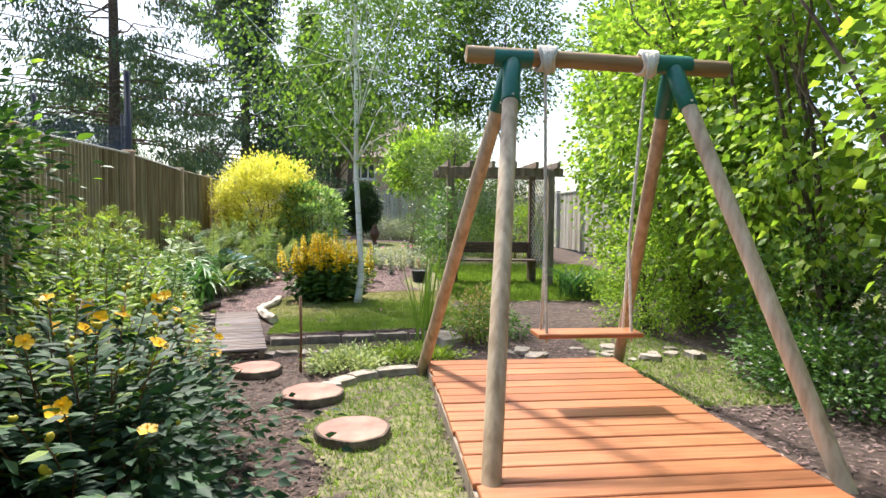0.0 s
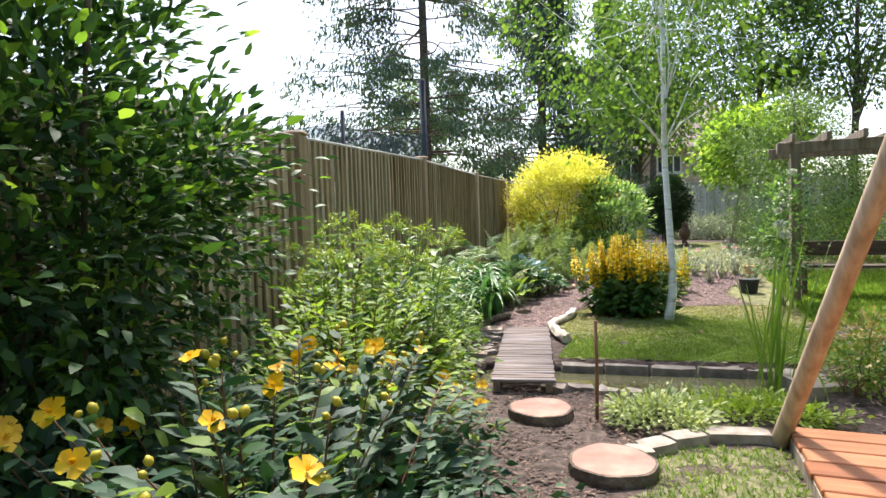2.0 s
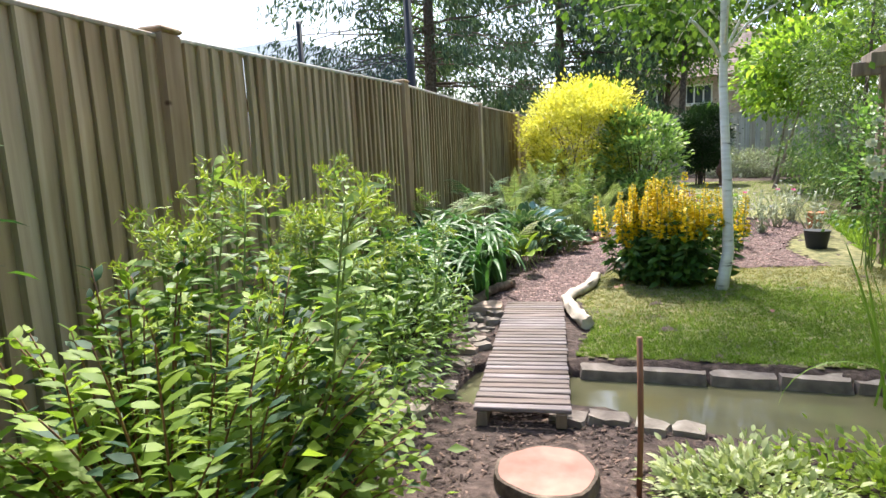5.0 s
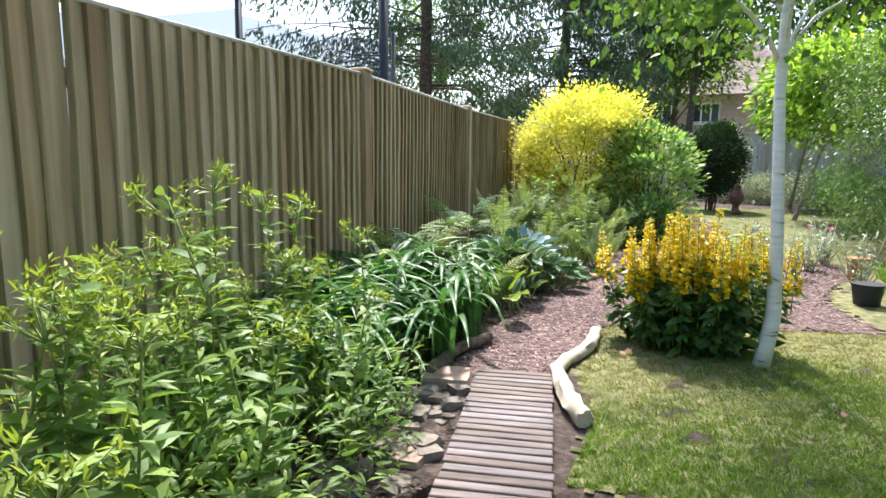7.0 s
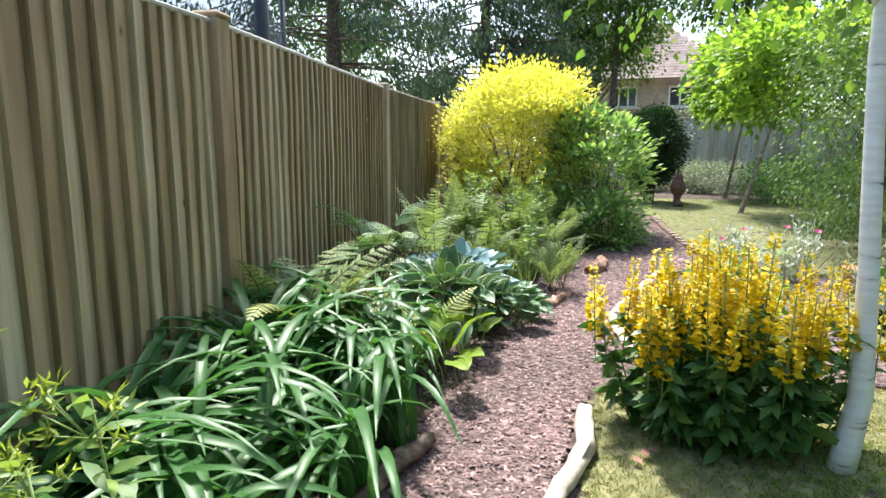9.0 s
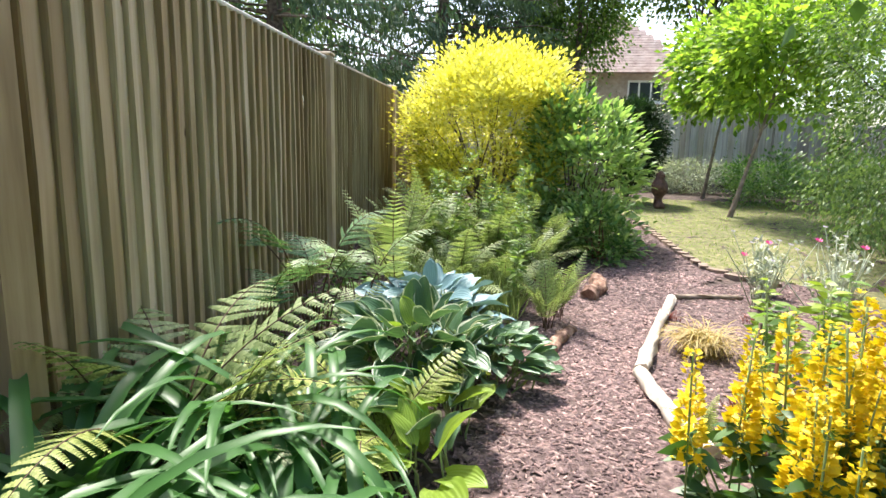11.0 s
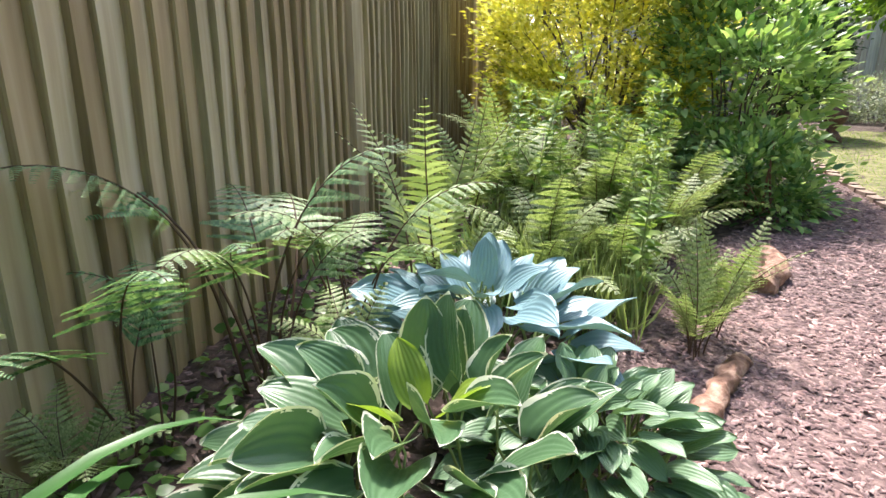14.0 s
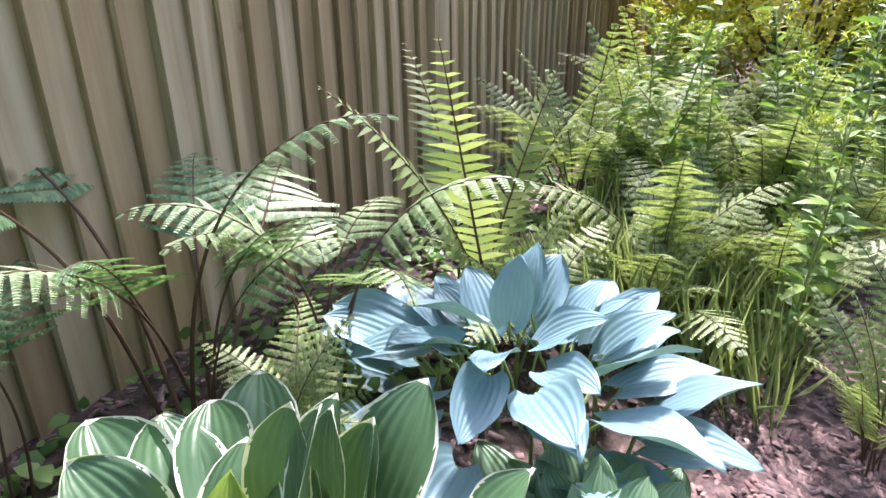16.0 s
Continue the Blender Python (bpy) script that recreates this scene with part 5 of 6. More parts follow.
fern((-2.75, 8.4), 9, F_LADY, "lady fern with lacy green fronds", (0.8, 1.05), 12)
fern((-3.1, 9.15), 12, F_LADY, "small bright green fern at the foot of the fence", (0.35, 0.5), 12)
fern((-2.72, 9.78), 12, F_LADY, "small fern between the hostas", (0.45, 0.65), 14)
fern((-2.62, 10.55), 9, F_LADY, "small green fern behind the blue hosta", (0.5, 0.75), 12)
for xx, yy, s in [(-2.35, 11.2, 1.05), (-2.0, 11.3, 0.95), (-2.6, 11.7, 1.25), (-2.2, 12.0, 1.25), (-1.85, 11.9, 1.0), (-2.95, 11.6, 1.2), (-2.9, 12.3, 1.3), (-2.45, 12.6, 1.3), (-1.75, 12.5, 1.05), (-2.35, 11.0, 0.75), (-2.1, 12.7, 1.2)]:
    fern((xx, yy), 13, F_LADY + F_FINE, "feathery mid-green border fern", (0.75 * s, 1.0 * s), 12)
for i in range(22):
    xx, yy = RNG.uniform(-2.9, -1.9), RNG.uniform(11.0, 12.7)
    s = RNG.uniform(0.6, 0.9)
    c = copy_thing(kinds[i % 4], pose(xx, yy, gz(xx, yy), RNG.normal(0, 5), RNG.normal(0, 5), RNG.uniform(0, 360)))
    c.scale = (s, s, s)
for xx, yy in [(-1.68, 10.75), (-1.6, 11.0)]:
    fern((xx, yy), 11, F_FINE, "upright fine-leaved fern beside the path", (0.6, 0.9), 7)
fern((-0.95, 9.35), 7, F_PALE, "small golden fern behind the pale log", (0.35, 0.45), 12)
fern((-2.3, 6.95), 9, F_PALE, "pale fern at the foot of the daylilies", (0.45, 0.6), 12)
x, y = scatter(lambda a, b: (a > fence_x(b) + 0.1) & ((a < -2.6) | (b > 10.6)) & (a < np.interp(b, PATH_Y, PATH_L) - 0.12), 7000, -3.6, -1.6, 7.5, 13.0)
p = np.stack([x, y, ground_z(x, y) + RNG.uniform(0.01, 0.09, len(x))], 1)
stuff("ivy_cover", [(*leaves(p, RNG.standard_normal((len(p), 3)) * (1, 1, 0.3), 0.045 * RNG.uniform(0.5, 1.4, len(p)), leaf8(0.42, 0.05, 0.1)), M_SHRUB)], "small dark leaves creeping over the border soil", "ground cover")
x, y = scatter(lambda a, b: (a > -2.75) & (a < -1.85), 2600, -2.8, -1.9, 10.7, 12.9)
stuff("border_grass", [(*blades(x, y, 0.32, 0.3, 0.0, 0.014), M_FERN)], "tufts of long thin grass among the ferns", "grass")


# loosestrife
def spike_mesh():
    n = 130
    t = RNG.uniform(0, 1, n)
    a = RNG.uniform(0, 6.28, n)
    r = 0.009 + 0.014 * (1 - t)
    p = np.stack([r * np.cos(a), r * np.sin(a), 0.34 * t], 1)
    w = np.stack([np.cos(a), np.sin(a), RNG.uniform(0, 0.8, n)], 1)
    return mesh_of("flower_spike", [(*leaves(p, w, 0.038 * (1.15 - 0.7 * t), leaf2(0.42, 0.1, 0.0)), M_LYSFLOWER), (*tube([(0, 0, -0.12), (0, 0, 0.33)], 0.003, 5), M_GSTEM)])


SPIKES = [spike_mesh() for _ in range(5)]


def loosestrife(c, r, h, n, label):
    o = np.array((c[0], c[1], gz(*c)))
    ob = thing("loosestrife", label, "flowering plant", tuple(o))
    st, P, W, S = [], [], [], []
    for i in range(n):
        a, k = RNG.uniform(0, 6.28), math.sqrt(RNG.random())
        b = np.array([r[0] * 0.75 * k * math.cos(a), r[1] * 0.75 * k * math.sin(a), 0])
        if b[0] > 0.2 and b[1] > 0.12:
            continue
        t = np.array([r[0] * 1.1 * k * math.cos(a), r[1] * 1.1 * k * math.sin(a), h * RNG.uniform(0.82, 1.08) * (1 - 0.3 * k ** 3)])
        st.append(tube([b, (b + t) / 2 + (0, 0, 0.04), t], [0.005, 0.004, 0.003], 5))
        m = 42
        q = RNG.uniform(0.12, 1.0, m)
        aa = RNG.uniform(0, 6.28, m)
        P.append(b + (t - b) * q[:, None]), W.append(np.stack([np.cos(aa), np.sin(aa), RNG.uniform(-0.35, 0.25, m)], 1)), S.append(0.12 * RNG.uniform(0.7, 1.2, m) * (1.2 - 0.4 * q))
        d = t - b
        part("flower_spike", SPIKES[i % 5], ob, "" if i else "dense yellow flower spike", pose(*(t - (0, 0, 0.08)), math.degrees(-d[1] * 0.6) + RNG.normal(0, 4), math.degrees(d[0] * 0.6) + RNG.normal(0, 4), RNG.uniform(0, 360)) @ Matrix.Scale(RNG.uniform(0.75, 1.2), 4))
    part("branching", mesh_of("branching", [(*joined(st), M_GSTEM)]), ob, kind="stuff")
    part("foliage", mesh_of("foliage", [(*leaves(np.concatenate(P), np.concatenate(W), np.concatenate(S), leaf8(0.2, 0.03, 0.22)), M_LYS)]), ob)


loosestrife((-0.64, 8.38), (0.61, 0.34), 0.69, 66, "dense clump of yellow loosestrife with upright flower spikes")


# ---- trees ----
def tree(name, label, at, h, r_trunk, lean, mat, crown_c, crown_r, n, size, leaf_m, k=80, sd=0.4, limbs=14, tmpl=LEAF2, start=0.35, droop=0.0, shell=0.35, group="", bark_label="", bow=(0.0, 0.0)):
    base = np.array((at[0], at[1], gz(*at)))
    ob = thing(name, label, "tree", tuple(base), group)
    t = np.concatenate([[0, 0.03, 0.06, 0.1, 0.15, 0.21], np.linspace(0.28, 1, 8)])
    wob = np.cumsum(RNG.normal(0, 0.012 * h / 6, (14, 2)), 0)
    wob -= wob[6]
    wob[:7] = 0
    line = np.stack([lean[0] * t + wob[:, 0], lean[1] * t + wob[:, 1], h * t - 0.05], 1)
    line[:, :2] += np.outer(np.interp(t, [0, 0.06, 0.14, 0.28], [0, 1, 0.8, 0]), bow)
    part("trunk", smooth(mesh_of("trunk", [(*tube(line, r_trunk * (1 - 0.82 * t) * (1 + 0.35 * np.exp(-14 * t)), 12, 0.02), mat)])), ob, bark_label)
    c = np.array(crown_c)
    p, w = clumps(c, crown_r, k, n, sd, shell)
    p, w = p[p[:, 2] > 0.15], w[p[:, 2] > 0.15]
    w[:, 2] -= droop
    br = []
    for i in range(limbs):
        q = RNG.uniform(start, 0.95)
        a = np.array([np.interp(q, t, line[:, j]) for j in range(3)])
        e = p[RNG.integers(len(p))]
        e = a + (e - a) * min(1.0, 2.2 / (np.linalg.norm(e - a) + 0.01) * (h / 6))
        br.append(branch(a, e, r_trunk * 0.35 * (1.1 - q), r_trunk * 0.04, 0.08 - droop * 0.1, 7, 6))
    part("branching", smooth(mesh_of("branching", [(*joined(br), mat)])), ob, kind="stuff")
    part("crown", mesh_of("crown", [(*leaves(p, w, size * RNG.uniform(0.6, 1.35, len(p)), tmpl, tilt=0.8), leaf_m)]), ob)
    return ob


tree("birch_tree", "slender white-barked birch with airy green crown", (-0.22, 8.18), 6.4, 0.043, (-0.06, 0.2), M_BIRCH, (-0.2, 0.25, 3.9), (1.6, 1.4, 2.1), 7000, 0.068, M_BIRCHLEAF, 120, 0.26, 40, leaf2(0.36, 0.08, 0.12), 0.3, 0.45, 0.25, "", "white peeling bark with dark marks", (0.055, 0.0))
_o = thing("birch_limb", "white birch side limb with drooping leaves", "branch", (-0.24, 8.25, 2.02))
part("limb", smooth(mesh_of("limb", [(*branch((0, 0, 0), (-0.55, -0.4, 0.6), 0.018, 0.006, 0.05), M_BIRCH), (*branch((-0.3, -0.2, 0.35), (-1.0, -0.75, 0.35), 0.008, 0.003, 0.1), M_BIRCH), (*branch((0, 0, 0), (0.4, 0.2, 0.9), 0.014, 0.005, 0.05), M_BIRCH)])), _o)
_p = np.concatenate([np.array((-0.3, -0.2, 0.35)) + RNG.random((170, 1)) * np.array((-0.75, -0.6, 0.05)) + RNG.normal(0, 0.1, (170, 3)), np.array((-0.4, -0.3, 0.5)) + RNG.normal(0, 0.22, (260, 3))])
part("foliage", mesh_of("foliage", [(*leaves(_p, RNG.standard_normal((len(_p), 3)) + (0, 0, -0.7), 0.075, leaf2(0.36, 0.08, 0.12), tilt=0.8), M_BIRCHLEAF)]), _o)

# weeping tree with small leaves
tree("weeping_tree", "small weeping tree with tiny grey-green leaves to the ground", (1.75, 13.2), 3.4, 0.05, (0.1, 0.0), M_BARK, (0.0, 0.0, 1.55), (1.05, 1.0, 1.6), 16000, 0.045, M_WEEP, 170, 0.16, 30, LEAF2, 0.3, 0.9, 0.6)
# two thin trees on the far lawn
tree("small_tree", "small leaning tree with a bright green crown", (0.95, 16.2), 2.9, 0.036, (0.75, 0.2), M_YOUNGBARK, (0.75, 0.3, 2.45), (1.2, 1.0, 0.85), 5200, 0.12, M_HAZEL, 60, 0.22, 16, leaf2(0.36, 0.08, 0.1), 0.45, 0.2, 0.3)
tree("small_tree", "thin slanting tree before the back fence", (1.25, 19.2), 3.2, 0.036, (0.5, 0.2), M_YOUNGBARK, (0.3, 0.2, 2.5), (1.2, 1.1, 0.95), 5200, 0.12, M_HAZEL, 60, 0.22, 14, leaf2(0.36, 0.08, 0.1), 0.45, 0.2, 0.3)

# hazels along the boundary
for i, (xx, yy, h) in enumerate([(3.75, 2.2, 4.6), (3.85, 4.6, 5.2), (3.9, 6.9, 5.0), (4.0, 0.0, 4.6), (4.5, 9.6, 5.2)]):
    ob = thing("hazel", "tall multi-stemmed hazel with broad bright green leaves", "tree", (xx, yy, gz(xx, yy)), "hazels along the boundary")
    st = [branch((RNG.normal(0, 0.12), RNG.normal(0, 0.2), -0.05), (RNG.normal(-0.1, 0.55), RNG.normal(0, 0.9), h * RNG.uniform(0.6, 0.95)), 0.03, 0.008, 0.02, 8) for _ in range(11)]
    part("branching", smooth(mesh_of("branching", [(*joined(st), M_BARK)])), ob, "slim grey-brown stems", kind="stuff")
    p, w = clumps((0, 0, h * 0.52), (0.95, 1.5, h * 0.52), 190, 14500, 0.18, 0.45)
    low = p[:, 2] < 1.3
    ok = (p[:, 2] > 0.12) & (RNG.random(len(p)) < np.where(low, 0.75, 1.0))
    p, w = p[ok], w[ok]
    w[:, 2] -= 0.35
    part("foliage", mesh_of("foliage", [(*leaves(p, w, 0.082 * RNG.uniform(0.6, 1.35, len(p)), leaf2(0.42, 0.08, 0.12), tilt=0.7), M_HAZEL)]), ob, kind="stuff")
# unseen hazel copies behind the walk's start, added to block skylight from there
for xx, yy, a in ((-3.0, -2.6, 80), (-0.6, -3.4, 95), (2.0, -3.2, 70)):
    copy_thing(ob, pose(xx, yy, 0, 0, 0, a))
bush("hedge_shrub", "low yellow-green shrub under the hazels", "shrub", (3.1, 6.3, 0.7), (0.6, 0.7, 0.75), 5500, 0.045, M_HAZEL, LEAF2, 70, 0.12, 14, 0.4, 0, None, 0, None, M_BARK, 0.008)
bush("hedge_shrub", "shaded shrub under the hazels with pale leaves", "shrub", (3.65, 4.5, 0.6), (0.5, 0.9, 0.65), 5500, 0.055, M_SHRUB, LEAF2, 70, 0.12, 14, 0.4, 0, None, 0, None, M_BARK, 0.008)
bl, bp = bush("flowering_groundcover", "leafy ground cover dotted with small lilac flowers", "ground cover", (3.2, 3.75, 0.22), (0.42, 0.8, 0.3), 4500, 0.045, M_LYS, LEAF2, 60, 0.1, 6, 0.3, 0, None, 0, None, M_GSTEM, 0.004)
fl = mesh_of("small_flower", [(*leaves(np.zeros((5, 3)), [(math.cos(a), math.sin(a), 0.3) for a in (0, 1.26, 2.51, 3.77, 5.03)], 0.022, leaf2(0.45, 0.05, 0)), M_LILAC)])
for i in range(90):
    q = bp[RNG.integers(len(bp))] + (-0.03, -0.02, 0.04)
    part("small_flower", fl, bl, "", pose(*(q - np.array(bl.location)), 20, -20, RNG.uniform(0, 90)))

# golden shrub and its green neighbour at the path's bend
# paler gold leaves gather towards the top, sunlight put into the leaf colour
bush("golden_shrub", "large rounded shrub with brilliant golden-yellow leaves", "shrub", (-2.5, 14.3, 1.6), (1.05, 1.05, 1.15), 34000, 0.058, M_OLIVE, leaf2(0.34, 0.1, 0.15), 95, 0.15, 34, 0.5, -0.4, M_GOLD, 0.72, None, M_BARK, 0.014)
bush("green_shrub", "dense mid-green shrub before the golden one", "shrub", (-1.42, 13.75, 1.1), (0.66, 0.66, 0.92), 5200, 0.1, M_SPRIG, leaf8(0.24, 0.06, 0.2), 60, 0.11, 40, 0.5, -0.25, M_SHRUB, 0.15, None, M_BARK, 0.012)
bush("green_shrub", "low leafy shrub at the edge of the path", "shrub", (-1.22, 13.1, 0.5), (0.4, 0.38, 0.42), 2800, 0.075, M_SHRUB, leaf8(0.26, 0.06, 0.15), 40, 0.09, 14, 0.5, -0.1, M_SPRIG, 0.3)
bush("box_bush", "dark clipped evergreen bush", "shrub", (-0.36, 17.7, 1.6), (0.5, 0.5, 0.72), 22000, 0.05, M_DARKLEAF, LEAF2, 300, 0.09, 12, 0.75, 0, None, 0, None, M_BARK, 0.02)
for i, (xx, s_) in enumerate([(1.6, 0.9), (3.2, 1.15), (4.8, 1.0), (6.4, 1.2)]):
    bush("boundary_hedge", "leafy green hedge beyond the back fence", "hedge", (xx, 23.8, 1.9), (1.0, 0.7, 1.25 * s_), 4500, 0.1, M_TREELEAF, LEAF2, 70, 0.2, 8, 0.4, 0, None, 0, None, M_BARK, 0.02, "hedge beyond the back fence")
bush("yellow_shrub", "pale yellow-green shrub behind the arbour", "shrub", (3.3, 13.6, 0.9), (0.8, 0.8, 0.8), 6000, 0.06, M_HYPTOP, LEAF2, 90, 0.14, 10, 0.5)
for i, (xx, yy, m, lab) in enumerate([(1.2, 20.6, M_SILVER, "grey-green lavender mound by the back fence"), (2.6, 20.3, M_SHRUB, "green shrub before the back fence"), (3.9, 19.2, M_SHRUB, "leafy shrub in the far bed"), (0.2, 20.9, M_SILVER, "silvery shrub in the far bed"), (3.3, 17.4, M_WEEP, "loose grey-green shrub beside the lawn"), (1.9, 17.9, M_SHRUB, "low dark green plant by the thin tree")]):
    bush("border_shrub", lab, "shrub", (xx, yy, gz(xx, yy) + 0.3), (0.75, 0.55, 0.45 + 0.1 * (i % 3)), 3500, 0.06, m, LEAF2, 50, 0.12, 8, 0.4, 0, None, 0, None, M_GSTEM, 0.006, "far bed shrubs")

# conifers and big trees beyond the boundary


def conifer(at, h, r, n, label):
    base = (at[0], at[1], 0.3)
    ob = thing("conifer", label, "tree", base, "trees beyond the fence")
    t = np.linspace(0, 1, 8)
    part("trunk", smooth(mesh_of("trunk", [(*tube(np.stack([0.1 * np.sin(4 * t), 0 * t, h * t - 0.1], 1), 0.2 * (1 - 0.85 * t) + 0.02, 10, 0.03), M_BARK)])), ob, "straight grey-brown trunk")
    br, P, W = [], [], []
    for i in range(n):
        z = h * RNG.uniform(0.2, 0.98)
        L = r * (1.02 - (z / h) ** 1.3) * RNG.uniform(0.6, 1.15)
        a = RNG.uniform(0, 6.28)
        e = np.array([L * math.cos(a), L * math.sin(a), z - 0.25 * L * RNG.uniform(0.2, 1.2)])
        br.append(branch((0, 0, z), e, 0.035, 0.008, 0.05, 6, 5))
        m = 300
        q = RNG.uniform(0.3, 1.02, m)[:, None]
        s = np.array([0, 0, z]) + (e - np.array([0, 0, z])) * q + RNG.normal(0, 0.16, (m, 3)) * (1, 1, 0.5)
        s[:, 2] -= RNG.exponential(0.22, m)
        P.append(s), W.append(RNG.standard_normal((m, 3)) * 0.5 + (math.cos(a) * 0.3, math.sin(a) * 0.3, -1.0))
    part("branching", mesh_of("branching", [(*joined(br), M_BARK)]), ob, kind="stuff")
    P = np.concatenate(P)
    part("crown", mesh_of("crown", [(*leaves(P, np.concatenate(W), 0.19 * RNG.uniform(0.5, 1.4, len(P)), leaf2(0.14, 0.02, 0.1), tilt=1.0), M_CONIFER)]), ob)


conifer((-8.3, 20.0), 17.0, 6.0, 150, "tall drooping conifer beyond the fence")
conifer((-5.2, 24.5), 13.0, 4.4, 120, "dark drooping conifer beyond the fence")
conifer((-3.2, 30.0), 12.0, 3.2, 70, "dark conifer far behind the garden")
for i, (xx, yy, h, n) in enumerate([(-1.2, 28.5, 12.0, 8000), (2.6, 26.5, 12.5, 8500), (5.4, 25.0, 11.5, 7500), (9.0, 19.0, 9.5, 6500), (8.0, 12.0, 9.0, 6500), (7.6, 5.5, 8.5, 6500), (8.0, -2.0, 8.5, 5000), (-13, 30.0, 9.0, 5000), (13.0, 30.0, 11.0, 5000), (-1.9, 31.0, 9.0, 5000), (4.0, -9.0, 8.0, 4000), (-3.5, -10.0, 7.0, 4000)]):
    tree("garden_tree", "leafy deciduous tree beyond the garden", (xx, yy), h * 0.8, 0.16, (0.3, 0.2), M_BARK, (0.2, 0.1, h * 0.7), (2.5, 2.4, h * 0.34), int(n * 1.9), 0.14, M_TREELEAF, 120, 0.42, 22, leaf2(0.36, 0.08, 0.1), 0.3, 0.2, 0.3, "trees beyond the fence")

# ---- house beyond ----
house = thing("house", "brick and tile-hung house with white windows beyond the garden", "house", (-0.5, 36.0, 0.5))


def wall_with_holes(w, h, holes, y0, y1):
    """A wall across x with openings through it."""
    xs = sorted({-w / 2, w / 2, *[a for o in holes for a in (o[0], o[1])]})
    zs = sorted({0, h, *[a for o in holes for a in (o[2], o[3])]})
    out = []
    for a, b in zip(xs[:-1], xs[1:]):
        for c, d in zip(zs[:-1], zs[1:]):
            mx, mz = (a + b) / 2, (c + d) / 2
            if not any(o[0] < mx < o[1] and o[2] < mz < o[3] for o in holes):
                out.append(box(a, b, y0, y1, c, d))
    return out


HOLES = [(2.0, 3.6, 3.2, 4.2), (-3.0, -1.6, 3.2, 4.2), (-3.2, -1.4, 1.0, 2.4), (0.4, 1.6, 1.0, 2.4), (-0.7, 0.6, 3.2, 4.2)]
for piece in wall_with_holes(8.4, 4.6, HOLES, 0, 0.3) + [box(-4.2, -3.9, 0.3, 6.7, 0, 4.6), box(3.9, 4.2, 0.3, 6.7, 0, 4.6), box(-4.2, 4.2, 6.7, 7, 0, 4.6)]:
    part("wall", mesh_of("wall", [(*piece, M_BRICK)]), house, "pinkish brick wall")
for a, b, c, d in HOLES:
    wo = part("window", mesh_of("window", [(*box(a, b, 0.1, 0.18, c, c + 0.09), M_WHITE)]), house, "white window frame")
    for x0, x1, z0, z1 in [(a, b, d - 0.09, d), (a, a + 0.09, c + 0.09, d - 0.09), (b - 0.09, b, c + 0.09, d - 0.09)] + [(a + (b - a) * k / 3 - 0.04, a + (b - a) * k / 3 + 0.04, c + 0.09, d - 0.09) for k in (1, 2)]:
        part("frame_bar", mesh_of("frame_bar", [(*box(x0, x1, 0.1, 0.18, z0, z1), M_WHITE)]), wo)
    part("pane", mesh_of("pane", [(*box(a + 0.05, b - 0.05, 0.13, 0.14, c + 0.05, d - 0.05), M_PANE)]), wo)
    part("sill", mesh_of("sill", [(*box(a - 0.1, b + 0.1, -0.08, 0.1, c - 0.08, c), M_WHITE)]), wo)
rows = []
for i in range(22):
    z0 = 4.5 + i * 0.145
    yb = -0.4 + i * 0.17
    wx = 4.45 - max(0, i - 4) * 0.14
    for j in range(int(wx * 2 / 0.3)):
        xx = -wx + j * 0.3 + (0.15 if i % 2 else 0)
        rows.append((np.array([(xx, yb, z0), (xx + 0.29, yb, z0), (xx + 0.29, yb + 0.21, z0 + 0.165), (xx, yb + 0.21, z0 + 0.165), (xx, yb, z0 + 0.03), (xx + 0.29, yb, z0 + 0.03), (xx + 0.29, yb + 0.21, z0 + 0.19), (xx, yb + 0.21, z0 + 0.19)]), quads([(4, 5, 6, 7), (0, 1, 5, 4), (1, 2, 6, 5), (3, 0, 4, 7)])))
part("roof_tile", mesh_of("roof_tile", [(*joined(rows), M_TILE)]), house, "rows of clay roof tiles", kind="stuff")
v = np.array([(-4.45, -0.4, 4.5), (4.45, -0.4, 4.5), (4.45, 7.4, 4.5), (-4.45, 7.4, 4.5), (-2.0, 3.5, 7.75), (2.0, 3.5, 7.75)])
part("roof", mesh_of("roof", [(v, np.array([(0, 1, 5), (0, 5, 4), (1, 2, 5), (2, 3, 4), (2, 4, 5), (3, 0, 4), (0, 2, 1), (0, 3, 2)]), M_TILE)]), house, "hipped clay tile roof")
part("chimney", mesh_of("chimney", [(*box(-1.9, -1.2, 3.2, 3.8, 6.8, 8.6, 0.02), M_BRICK), (*box(-1.95, -1.15, 3.15, 3.85, 8.45, 8.6, 0.01), M_BRICK)]), house, "brick chimney")
part("porch_roof", mesh_of("porch_roof", [(*box(2.9, 5.6, -2.4, -0.4, 2.2, 2.35, 0.02), M_WHITE), (*box(3.0, 5.5, -2.3, -0.4, 0, 2.2), M_BRICK)]), house, "low white lean-to roof")

# ---- trampoline beyond the fence ----
tramp = thing("trampoline", "garden trampoline with dark blue safety net and padded poles", "trampoline", (-5.55, 9.1, 0.1))
n = 8
ring = [(1.98 * math.cos(radians(-43 + 45 * i)), 1.98 * math.sin(radians(-43 + 45 * i))) for i in range(n)]
